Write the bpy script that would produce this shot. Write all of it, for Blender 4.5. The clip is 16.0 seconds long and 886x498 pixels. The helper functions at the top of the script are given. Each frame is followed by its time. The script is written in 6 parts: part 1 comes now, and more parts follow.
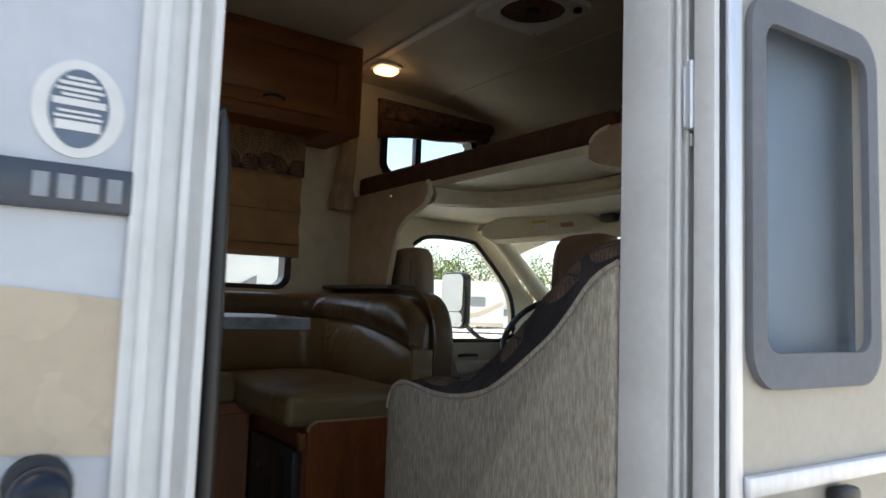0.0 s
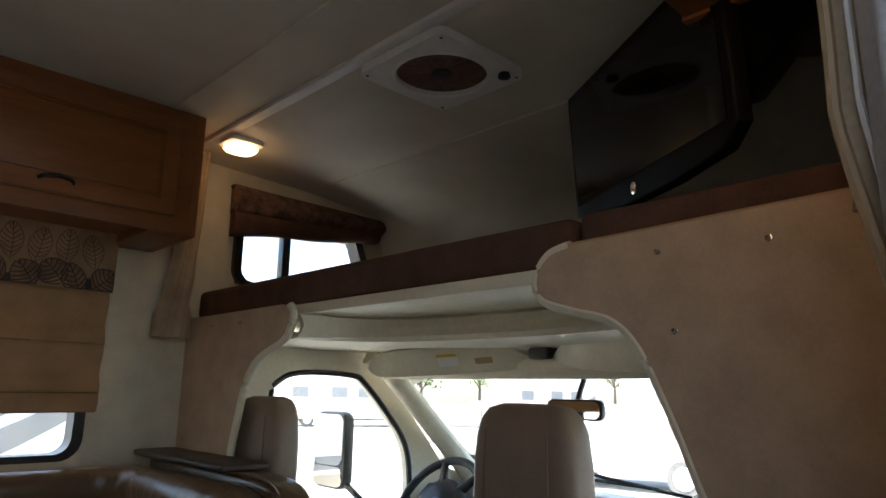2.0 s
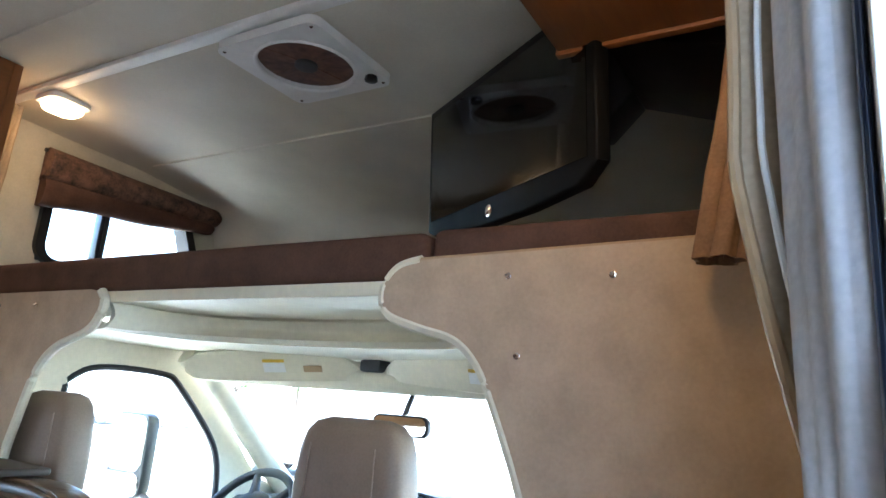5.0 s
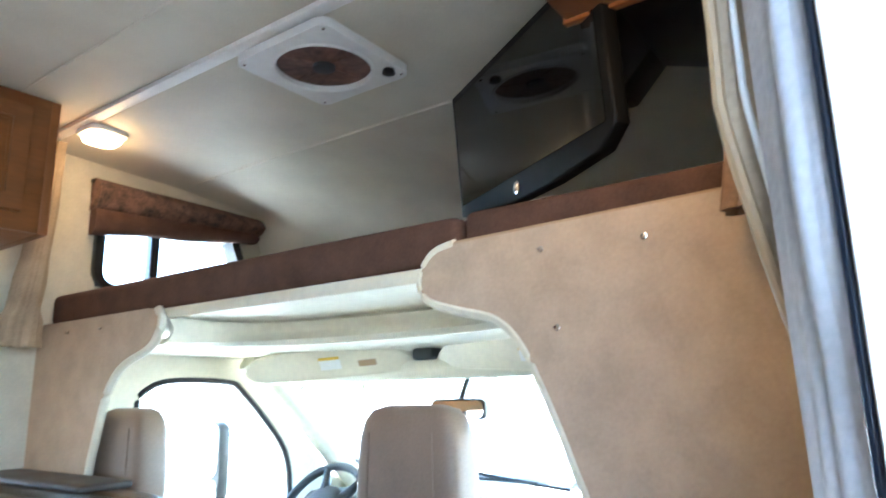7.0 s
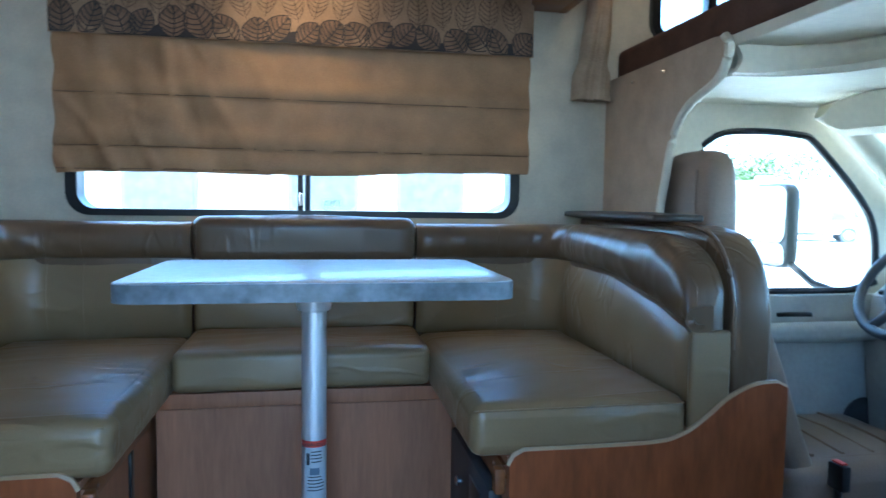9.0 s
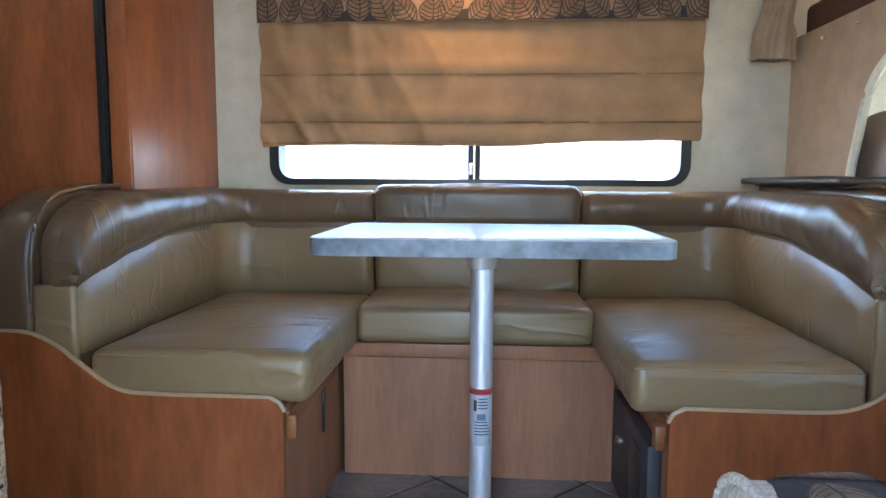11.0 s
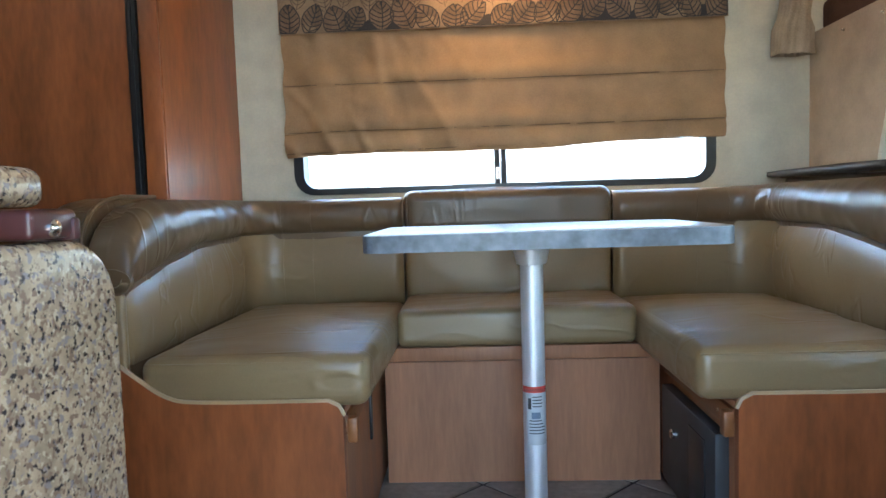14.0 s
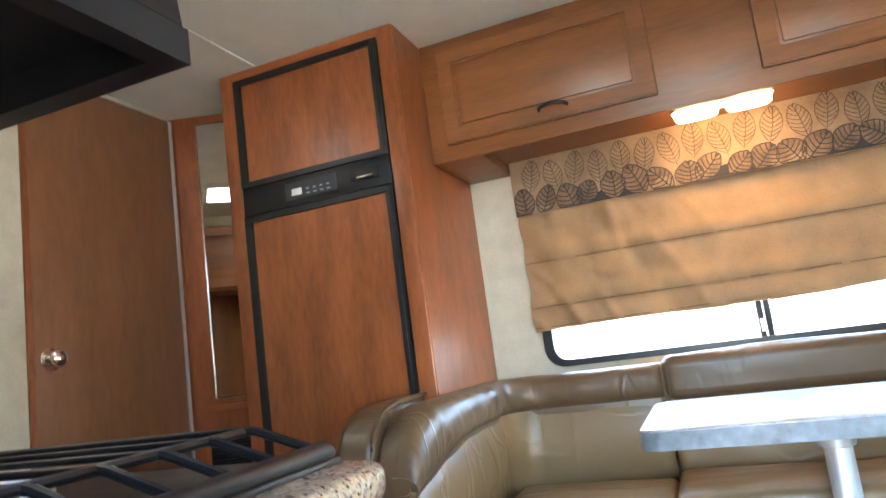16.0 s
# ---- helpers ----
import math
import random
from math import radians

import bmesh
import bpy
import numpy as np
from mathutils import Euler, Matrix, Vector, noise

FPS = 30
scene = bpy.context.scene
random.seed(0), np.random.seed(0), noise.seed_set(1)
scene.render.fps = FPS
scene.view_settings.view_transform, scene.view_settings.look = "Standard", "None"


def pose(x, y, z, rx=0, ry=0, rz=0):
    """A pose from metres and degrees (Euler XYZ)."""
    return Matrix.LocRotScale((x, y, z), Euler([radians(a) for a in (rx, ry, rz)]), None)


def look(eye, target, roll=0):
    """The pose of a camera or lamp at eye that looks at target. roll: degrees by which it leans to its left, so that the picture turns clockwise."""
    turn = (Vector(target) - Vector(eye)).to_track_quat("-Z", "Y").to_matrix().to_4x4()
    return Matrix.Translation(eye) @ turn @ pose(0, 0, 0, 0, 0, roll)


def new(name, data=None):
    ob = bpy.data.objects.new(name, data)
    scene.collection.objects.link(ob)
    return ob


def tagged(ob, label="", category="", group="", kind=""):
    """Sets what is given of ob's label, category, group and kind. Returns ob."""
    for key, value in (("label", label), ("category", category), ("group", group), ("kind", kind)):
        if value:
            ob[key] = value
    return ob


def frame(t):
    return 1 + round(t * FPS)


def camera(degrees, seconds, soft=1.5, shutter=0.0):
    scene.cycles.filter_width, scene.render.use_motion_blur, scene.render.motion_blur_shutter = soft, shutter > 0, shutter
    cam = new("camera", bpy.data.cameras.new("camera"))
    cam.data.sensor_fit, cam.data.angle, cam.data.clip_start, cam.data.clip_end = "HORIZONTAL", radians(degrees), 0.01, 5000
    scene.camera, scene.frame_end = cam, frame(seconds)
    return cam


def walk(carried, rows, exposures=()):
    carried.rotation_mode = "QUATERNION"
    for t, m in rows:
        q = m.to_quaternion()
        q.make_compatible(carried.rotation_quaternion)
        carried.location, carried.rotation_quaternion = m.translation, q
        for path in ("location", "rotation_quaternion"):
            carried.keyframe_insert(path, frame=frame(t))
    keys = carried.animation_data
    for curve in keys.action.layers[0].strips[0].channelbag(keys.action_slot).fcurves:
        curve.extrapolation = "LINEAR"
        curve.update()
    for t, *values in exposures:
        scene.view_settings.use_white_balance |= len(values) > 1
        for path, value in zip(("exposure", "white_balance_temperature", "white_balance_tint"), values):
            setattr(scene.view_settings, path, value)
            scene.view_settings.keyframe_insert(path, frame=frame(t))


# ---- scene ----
cam = camera(67.0, 16.0, shutter=0.2)

PATH = [
    (0, (0.509, 0.557, 0.818), (1.652, 2.19, 0.983), 2.0),
    (0.5, (0.752, 0.875, 0.874), (1.931, 2.479, 1.064), 2.1),
    (1, (0.867, 1.065, 0.978), (2.082, 2.634, 1.227), 3.2),
    (1.5, (0.952, 1.173, 1.049), (2.259, 2.645, 1.406), 5.0),
    (2, (1.016, 1.196, 1.097), (2.382, 2.595, 1.518), 1.0),
    (2.5, (1.044, 1.217, 1.116), (2.436, 2.6, 1.503), 1.1),
    (3, (1.041, 1.213, 1.135), (2.478, 2.548, 1.525), 2.4),
    (3.5, (1.044, 1.204, 1.143), (2.511, 2.497, 1.559), 1.9),
    (4, (1.04, 1.245, 1.114), (2.551, 2.48, 1.553), 5.5),
    (4.5, (1.042, 1.266, 1.098), (2.644, 2.375, 1.548), 7.2),
    (4.7, (1.041, 1.262, 1.102), (2.676, 2.321, 1.56), 6.2),
    (6.8, (1.036, 1.219, 1.114), (2.684, 2.232, 1.622), -1.5),
    (7, (1.043, 1.22, 1.098), (2.633, 2.356, 1.524), -1.1),
    (7.5, (1.106, 1.215, 1.008), (2.525, 2.604, 1.246), 4.0),
    (8, (1.112, 1.231, 0.968), (2.289, 2.846, 0.942), 2.4),
    (8.5, (1.086, 1.338, 0.937), (1.831, 3.188, 0.794), 0.8),
    (8.9, (1.105, 1.363, 0.919), (1.541, 3.308, 0.766), -0.5),
    (9, (1.087, 1.381, 0.918), (1.447, 3.343, 0.778), 0.8),
    (9.5, (1.105, 1.355, 0.902), (1.156, 3.348, 0.742), 2.0),
    (10, (1.138, 1.329, 0.881), (1.014, 3.317, 0.7), 0.6),
    (10.2, (1.084, 1.287, 0.891), (0.97, 3.272, 0.681), 0.5),
    (12.5, (1.107, 1.308, 0.852), (0.904, 3.29, 0.678), -0.2),
    (13, (1.096, 1.304, 0.845), (0.907, 3.289, 0.683), -0.3),
    (13.5, (1.019, 1.313, 0.827), (0.867, 3.3, 0.664), -0.8),
    (13.8, (0.972, 1.297, 0.819), (0.846, 3.288, 0.676), -1.3),
    (14, (0.933, 1.293, 0.819), (0.84, 3.286, 0.684), -1.8),
    (14.5, (0.908, 1.281, 0.855), (0.588, 3.254, 0.804), -4.8),
    (15, (0.903, 1.281, 0.88), (0.325, 3.195, 0.937), -8.2),
    (15.5, (0.864, 1.261, 0.909), (0.243, 3.15, 1.117), -4.8),
    (16, (0.862, 1.262, 0.977), (0.17, 3.115, 1.272), -7.6),
]

# ---- exposure, world, sun ----
EXPOSURES = [(0.0, 1.36, 7150, 10), (0.6, 1.45, 7050, 10), (1.0, 1.52, 6750, 10), (1.5, 1.67, 6550, 10), (2.0, 2.15, 6520, 10), (2.5, 3.02, 6500, 10), (3.0, 3.00, 6450, 9), (3.5, 3.50, 6000, 8), (4.7, 3.90, 5400, 5),
             (6.8, 4.85, 5300, 3), (7.3, 4.40, 5100, 0), (8.0, 3.65, 4650, -3), (8.5, 3.45, 4450, -4), (9.0, 3.55, 4500, -3), (10.0, 4.05, 5600, 9),
             (12.5, 4.25, 5750, 6), (14.0, 4.15, 5850, 4), (14.5, 3.90, 5850, 3), (15.0, 4.05, 5700, 3), (15.5, 4.65, 5950, 5), (16.0, 5.05, 6150, 6)]

world = bpy.data.worlds.new("sky")
scene.world = world
world.use_nodes = True
wn = world.node_tree.nodes
sky = wn.new("ShaderNodeTexSky")
sky.sky_type, sky.sun_disc = "NISHITA", False
sky.sun_elevation, sky.sun_rotation = radians(64), radians(288)
sky.air_density, sky.dust_density = 1.0, 1.5
world.node_tree.links.new(sky.outputs[0], wn["Background"].inputs[0])
wn["Background"].inputs[1].default_value = 0.15

sun_data = bpy.data.lights.new("sun", "SUN")
sun_data.energy, sun_data.angle, sun_data.color = 5.0, radians(0.6), (1.0, 0.95, 0.87)
sun_ob = new("sun", sun_data)
sun_ob.matrix_world = look((5, 4, 10), (5 + 0.42, 4 - 0.14, 10 - 0.90))
tagged(sun_ob, kind="structure")

walk(cam, [(t, look(eye, target, roll)) for t, eye, target, roll in PATH], EXPOSURES)


def lamp(name, kind, at, energy, color, size=0.05, aim=None):
    d = bpy.data.lights.new(name, kind)
    d.energy, d.color = energy, color
    if kind == "AREA":
        d.shape, d.size, d.size_y = "RECTANGLE", size[0], size[1]
    else:
        d.shadow_soft_size = size
    ob = new(name, d)
    ob.matrix_world = look(at, aim or (at[0], at[1], at[2] - 1))
    return ob


WARM = (1.0, 0.56, 0.24)

# ---- materials ----


def mat(name, color, rough=0.5, metal=0.0, var=0.12, scale=8.0, stretch=(1, 1, 1), fine=60.0, bump=0.1, spec=0.5,
        tint=None, coat=0.0, depth=0.004, wear=0.0):
    """A surface with variation at two scales: slow stains, fine grain, and relief from the grain."""
    m = bpy.data.materials.new(name)
    m.use_nodes = True
    n, l = m.node_tree.nodes, m.node_tree.links
    b = n["Principled BSDF"]
    b.inputs["Roughness"].default_value, b.inputs["Metallic"].default_value = rough, metal
    b.inputs["Specular IOR Level"].default_value = spec
    b.inputs["Coat Weight"].default_value = coat
    b.inputs["Coat Roughness"].default_value = 0.15
    co = n.new("ShaderNodeTexCoord")
    mp = n.new("ShaderNodeMapping")
    mp.inputs["Scale"].default_value = stretch
    l.new(co.outputs["Object"], mp.inputs["Vector"])
    big, small = n.new("ShaderNodeTexNoise"), n.new("ShaderNodeTexNoise")
    big.inputs["Scale"].default_value, big.inputs["Detail"].default_value = scale, 4
    small.inputs["Scale"].default_value, small.inputs["Detail"].default_value = fine, 3
    l.new(mp.outputs[0], big.inputs["Vector"])
    l.new(mp.outputs[0], small.inputs["Vector"])
    info = n.new("ShaderNodeObjectInfo")
    add = n.new("ShaderNodeMath")
    add.operation = "ADD"
    mul = n.new("ShaderNodeMath")
    mul.operation, mul.inputs[1].default_value = "MULTIPLY", 0.45
    l.new(small.outputs[0], mul.inputs[0])
    l.new(big.outputs[0], add.inputs[0])
    l.new(mul.outputs[0], add.inputs[1])
    ramp = n.new("ShaderNodeValToRGB")
    dark = tint or [c * (1 - 2.2 * var) for c in color]
    ramp.color_ramp.elements[0].position, ramp.color_ramp.elements[1].position = 0.5, 0.95
    ramp.color_ramp.elements[0].color = (*[max(0, c) for c in dark], 1)
    ramp.color_ramp.elements[1].color = (*[min(1, c * (1 + var)) for c in color], 1)
    l.new(add.outputs[0], ramp.inputs[0])
    l.new(ramp.outputs[0], b.inputs["Base Color"])
    rr = n.new("ShaderNodeMapRange")
    rr.inputs["To Min"].default_value, rr.inputs["To Max"].default_value = max(0.01, rough * 0.8), min(1, rough * 1.3)
    l.new(big.outputs[0], rr.inputs["Value"])
    l.new(rr.outputs[0], b.inputs["Roughness"])
    bp = n.new("ShaderNodeBump")
    bp.inputs["Strength"].default_value, bp.inputs["Distance"].default_value = bump, depth
    l.new(add.outputs[0], bp.inputs["Height"])
    l.new(bp.outputs[0], b.inputs["Normal"])
    return m


def granite_mat(name, base, darks, rough=0.22):
    m = mat(name, base, rough, bump=0.01, var=0.15, scale=30)
    n, l = m.node_tree.nodes, m.node_tree.links
    b = n["Principled BSDF"]
    src = b.inputs["Base Color"].links[0].from_socket
    co = n["Texture Coordinate"]
    for i, (col, sc, cut) in enumerate(darks):
        v = n.new("ShaderNodeTexNoise")
        v.inputs["Scale"].default_value, v.inputs["Detail"].default_value = sc, 2.5
        off = n.new("ShaderNodeMapping")
        off.inputs["Location"].default_value = (i * 3.7, i * 1.3, i)
        l.new(co.outputs["Object"], off.inputs["Vector"])
        l.new(off.outputs[0], v.inputs["Vector"])
        r = n.new("ShaderNodeValToRGB")
        r.color_ramp.elements[0].position, r.color_ramp.elements[1].position = cut, cut + 0.07
        l.new(v.outputs[0], r.inputs[0])
        mx = n.new("ShaderNodeMix")
        mx.data_type = "RGBA"
        l.new(r.outputs[0], mx.inputs["Factor"])
        l.new(src, mx.inputs[6])
        mx.inputs[7].default_value = (*col, 1)
        src = mx.outputs[2]
    l.new(src, b.inputs["Base Color"])
    return m


def glow_mat(name, color, strength):
    m = bpy.data.materials.new(name)
    m.use_nodes = True
    b = m.node_tree.nodes["Principled BSDF"]
    b.inputs["Base Color"].default_value = (0.8, 0.75, 0.6, 1)
    b.inputs["Emission Color"].default_value = (*color, 1)
    b.inputs["Emission Strength"].default_value = strength
    return m


def glass_mat(name, color=(0.9, 0.95, 0.95), rough=0.0):
    m = bpy.data.materials.new(name)
    m.use_nodes = True
    b = m.node_tree.nodes["Principled BSDF"]
    b.inputs["Base Color"].default_value = (*color, 1)
    b.inputs["Transmission Weight"].default_value = 1.0
    b.inputs["Roughness"].default_value = rough
    b.inputs["IOR"].default_value = 1.08 if rough == 0 else 1.3
    return m


M_LEATHER = mat("tan_leather", (0.245, 0.166, 0.079), 0.32, var=0.05, scale=2.5, fine=220, bump=0.05, spec=0.6)
M_LEATHER_DARK = mat("brown_leather", (0.130, 0.080, 0.040), 0.32, var=0.05, scale=2.5, fine=220, bump=0.05, spec=0.55)


def crease(m, scale, stretch, width, depth):
    """Sparse slack creases: relief along the mid lines of a slow field, kept to some stretches of the cover."""
    n, l = m.node_tree.nodes, m.node_tree.links
    co = n["Texture Coordinate"]
    mp = n.new("ShaderNodeMapping")
    mp.inputs["Scale"].default_value = stretch
    l.new(co.outputs["Object"], mp.inputs["Vector"])
    a, k = n.new("ShaderNodeTexNoise"), n.new("ShaderNodeTexNoise")
    a.inputs["Scale"].default_value, a.inputs["Detail"].default_value, a.inputs["Distortion"].default_value = scale, 1.5, 0.7
    k.inputs["Scale"].default_value, k.inputs["Detail"].default_value = 5.0, 1.0
    l.new(mp.outputs[0], a.inputs["Vector"])
    l.new(co.outputs["Object"], k.inputs["Vector"])
    d, f = n.new("ShaderNodeMath"), n.new("ShaderNodeMath")
    d.operation, d.inputs[1].default_value = "SUBTRACT", 0.5
    f.operation = "ABSOLUTE"
    l.new(a.outputs[0], d.inputs[0])
    l.new(d.outputs[0], f.inputs[0])
    r = n.new("ShaderNodeMapRange")
    r.interpolation_type = "SMOOTHSTEP"
    r.inputs["From Max"].default_value, r.inputs["To Min"].default_value, r.inputs["To Max"].default_value = width, 1.0, 0.0
    l.new(f.outputs[0], r.inputs["Value"])
    q = n.new("ShaderNodeMapRange")
    q.interpolation_type = "SMOOTHSTEP"
    q.inputs["From Min"].default_value, q.inputs["From Max"].default_value = 0.42, 0.6
    l.new(k.outputs[0], q.inputs["Value"])
    x = n.new("ShaderNodeMath")
    x.operation = "MULTIPLY"
    l.new(r.outputs[0], x.inputs[0])
    l.new(q.outputs[0], x.inputs[1])
    b = n.new("ShaderNodeBump")
    b.inputs["Strength"].default_value, b.inputs["Distance"].default_value = 0.6, depth
    l.new(x.outputs[0], b.inputs["Height"])
    old = n["Principled BSDF"].inputs["Normal"].links[0].from_socket
    l.new(old, b.inputs["Normal"])
    l.new(b.outputs[0], n["Principled BSDF"].inputs["Normal"])


crease(M_LEATHER, 4.0, (0.8, 2.4, 1.6), 0.07, 0.0030)
crease(M_LEATHER_DARK, 6.0, (2.0, 2.4, 0.6), 0.09, 0.0018)
M_PIPING = mat("dark_piping", (0.05, 0.035, 0.025), 0.45)
M_CHERRY = mat("cherry_wood", (0.285, 0.083, 0.024), 0.37, var=0.20, scale=4.5, fine=30, stretch=(2.4, 2.4, 0.6), bump=0.03, coat=0.15)
M_CHERRY_X = mat("cherry_wood_lengthwise", (0.34, 0.100, 0.026), 0.38, var=0.14, scale=3.2, fine=26, stretch=(0.6, 3, 3), bump=0.03, coat=0.10)
M_OAK = mat("maple_stained_wood", (0.235, 0.084, 0.023), 0.40, var=0.15, scale=3.0, fine=28, stretch=(0.5, 3.5, 3.5), bump=0.03, coat=0.08)
M_OAK_Z = mat("maple_stained_wood_upright", (0.235, 0.084, 0.023), 0.40, var=0.15, scale=3.0, fine=28, stretch=(3.5, 3.5, 0.5), bump=0.03, coat=0.08)
M_PLY = mat("bench_plywood", (0.36, 0.155, 0.072), 0.5, var=0.14, scale=3, fine=30, stretch=(4, 4, 0.5), bump=0.05)
M_TMOLD = mat("tan_edge_strip", (0.40, 0.27, 0.14), 0.4, var=0.06)
M_WALL = mat("cream_vinyl_wallpaper", (0.60, 0.545, 0.41), 0.65, var=0.06, scale=14, fine=130, bump=0.15, spec=0.3)
M_BOARD = mat("beige_mottled_board", (0.50, 0.375, 0.255), 0.75, var=0.07, scale=13, fine=150, bump=0.15, spec=0.25)
M_CEIL = mat("white_ceiling_vinyl", (0.64, 0.595, 0.485), 0.6, var=0.05, scale=5, fine=160, bump=0.15, spec=0.3)
M_CREAM = mat("cream_plastic", (0.74, 0.68, 0.52), 0.5, var=0.06, scale=6, bump=0.08)
M_GREYTRIM = mat("grey_cab_plastic", (0.34, 0.32, 0.28), 0.55, var=0.08, bump=0.15)
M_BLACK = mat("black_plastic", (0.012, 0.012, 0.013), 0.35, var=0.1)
M_BLACK_METAL = mat("black_enamel", (0.007, 0.007, 0.008), 0.36, var=0.1, bump=0.03)
M_RUBBER = mat("black_rubber", (0.02, 0.02, 0.021), 0.6, var=0.1)
M_DARKGREY = mat("dark_grey_plastic", (0.035, 0.036, 0.038), 0.5, var=0.1)
M_WHITE = mat("white_plastic", (0.78, 0.77, 0.74), 0.45, var=0.04)
M_ALU = mat("satin_aluminium", (0.78, 0.79, 0.82), 0.46, metal=0.7, var=0.06, stretch=(6, 6, 0.4), bump=0.03)
M_CHROME = mat("chrome", (0.78, 0.77, 0.75), 0.12, metal=1.0, var=0.03, bump=0.0)
M_PAINTALU = mat("white_painted_aluminium", (0.72, 0.72, 0.70), 0.35, var=0.05, bump=0.03)
M_SKIN = mat("white_gelcoat", (0.56, 0.58, 0.61), 0.22, var=0.04, bump=0.02)
M_TANPAINT = mat("tan_gelcoat", (0.52, 0.43, 0.32), 0.25, var=0.06, bump=0.02)
M_MATTRESS = mat("brown_mattress_cloth", (0.105, 0.055, 0.038), 0.9, var=0.15, scale=12, fine=180, bump=0.3, spec=0.2)
M_SHADE = mat("tan_satin_cloth", (0.36, 0.205, 0.092), 0.55, var=0.12, scale=9, fine=240, bump=0.12, spec=0.4)
M_SHADESEAM = mat("shade_seam_thread", (0.16, 0.088, 0.042), 0.8, var=0.1, fine=200)
M_VALANCE = mat("tan_printed_cloth", (0.31, 0.20, 0.115), 0.8, var=0.14, scale=10, fine=200, bump=0.15, spec=0.2)
M_LEAFINK = mat("dark_leaf_ink", (0.042, 0.034, 0.031), 0.85, var=0.2, fine=200)
M_LEAFBROWN = mat("brown_leaf_ink", (0.085, 0.052, 0.034), 0.85, var=0.2, fine=200)
M_LEAFBODY = mat("brown_leaf_body", (0.20, 0.12, 0.068), 0.85, var=0.25, scale=16, fine=200)
M_JAMBSEAL = mat("blue_black_rubber", (0.010, 0.014, 0.024), 0.22, var=0.2, spec=0.3)
M_ROLLED = mat("rolled_print_cloth", (0.16, 0.085, 0.055), 0.8, var=0.4, scale=22, fine=120, bump=0.2, tint=(0.03, 0.02, 0.017))
M_GREYCLOTH = mat("grey_curtain_cloth", (0.46, 0.45, 0.45), 0.75, var=0.12, scale=8, fine=200, bump=0.12, spec=0.3)
M_TANCLOTH = mat("tan_curtain_cloth", (0.40, 0.31, 0.21), 0.85, var=0.15, scale=9, fine=200, bump=0.15, spec=0.2)
M_CURTAINBROWN = mat("brown_tan_curtain_cloth", (0.27, 0.165, 0.10), 0.85, var=0.15, scale=9, fine=200, bump=0.15, spec=0.2)
M_DARKCLOTH = mat("dark_brown_cloth", (0.06, 0.04, 0.035), 0.85, var=0.15, scale=9, fine=200, bump=0.15, spec=0.2)
M_CHAIRCLOTH = mat("grey_slub_weave", (0.43, 0.385, 0.31), 0.92, var=0.2, scale=46, fine=210, bump=0.35, stretch=(6, 6, 0.9), spec=0.15, tint=(0.25, 0.215, 0.165))
M_CHAIRPRINT = mat("dark_print_cloth", (0.050, 0.044, 0.041), 0.9, var=0.35, scale=12, fine=160, bump=0.3, spec=0.2, tint=(0.03, 0.027, 0.03))
M_CHAIRLEAF = mat("taupe_leaf_cloth", (0.185, 0.128, 0.090), 0.9, var=0.22, scale=20, fine=160, bump=0.3, spec=0.2)
M_COUNTER = granite_mat("speckled_granite_laminate", (0.36, 0.265, 0.165), [((0.42, 0.33, 0.22), 150, 0.55), ((0.19, 0.125, 0.08), 140, 0.53), ((0.21, 0.17, 0.155), 110, 0.58), ((0.034, 0.028, 0.026), 150, 0.585)])
M_TABLE = granite_mat("grey_stone_laminate", (0.52, 0.54, 0.56), [((0.42, 0.43, 0.45), 160, 0.54), ((0.66, 0.67, 0.68), 200, 0.58)], 0.30)
M_TABLE.node_tree.nodes["Principled BSDF"].inputs["Coat Weight"].default_value = 0.5
M_TABLE.node_tree.nodes["Principled BSDF"].inputs["Coat Roughness"].default_value = 0.28
M_TABLE_EDGE = mat("slate_grey_edge_band", (0.20, 0.225, 0.25), 0.4, var=0.2, scale=20, bump=0.05)
M_TILE = mat("slate_look_tile", (0.24, 0.20, 0.16), 0.35, var=0.25, scale=5, fine=40, bump=0.15)
M_GROUT = mat("dark_grout", (0.035, 0.03, 0.027), 0.8, var=0.2)
M_CARPET = mat("grey_cab_carpet", (0.12, 0.11, 0.10), 0.95, var=0.25, fine=300, bump=0.5)
M_SEATGREY = mat("taupe_vinyl", (0.235, 0.165, 0.112), 0.42, var=0.10, scale=6, fine=200, bump=0.12)
M_SCREEN = mat("black_screen_glass", (0.002, 0.002, 0.0022), 0.05, var=0.0, bump=0.0, spec=0.35)
M_TVCASE = mat("matt_black_case", (0.004, 0.004, 0.004), 0.55, var=0.1, bump=0.02, spec=0.15)
M_TYRE = mat("dusty_tyre", (0.16, 0.155, 0.15), 0.85, var=0.15)
M_MIRROR = mat("mirror_silver", (0.88, 0.88, 0.86), 0.02, metal=1.0, var=0.0, bump=0.0)
M_GLASS = glass_mat("clear_glass")
M_FROST = glass_mat("frosted_glass", (0.62, 0.70, 0.78), 0.55)
M_GLOW_WHITE = glow_mat("lit_white_lens", (1.0, 0.62, 0.30), 1.4)
M_AMBERFAN = mat("amber_fan_blade", (0.17, 0.085, 0.06), 0.5, var=0.3, scale=14)
M_RED = mat("red_sticker", (0.55, 0.05, 0.03), 0.5, var=0.05)
M_BLUE = mat("blue_mark", (0.10, 0.25, 0.55), 0.5, var=0.1)
M_LATCH = mat("maroon_latch", (0.055, 0.016, 0.014), 0.3, var=0.1)
M_NAVY = mat("slate_blue_sticker", (0.13, 0.17, 0.23), 0.4, var=0.08)
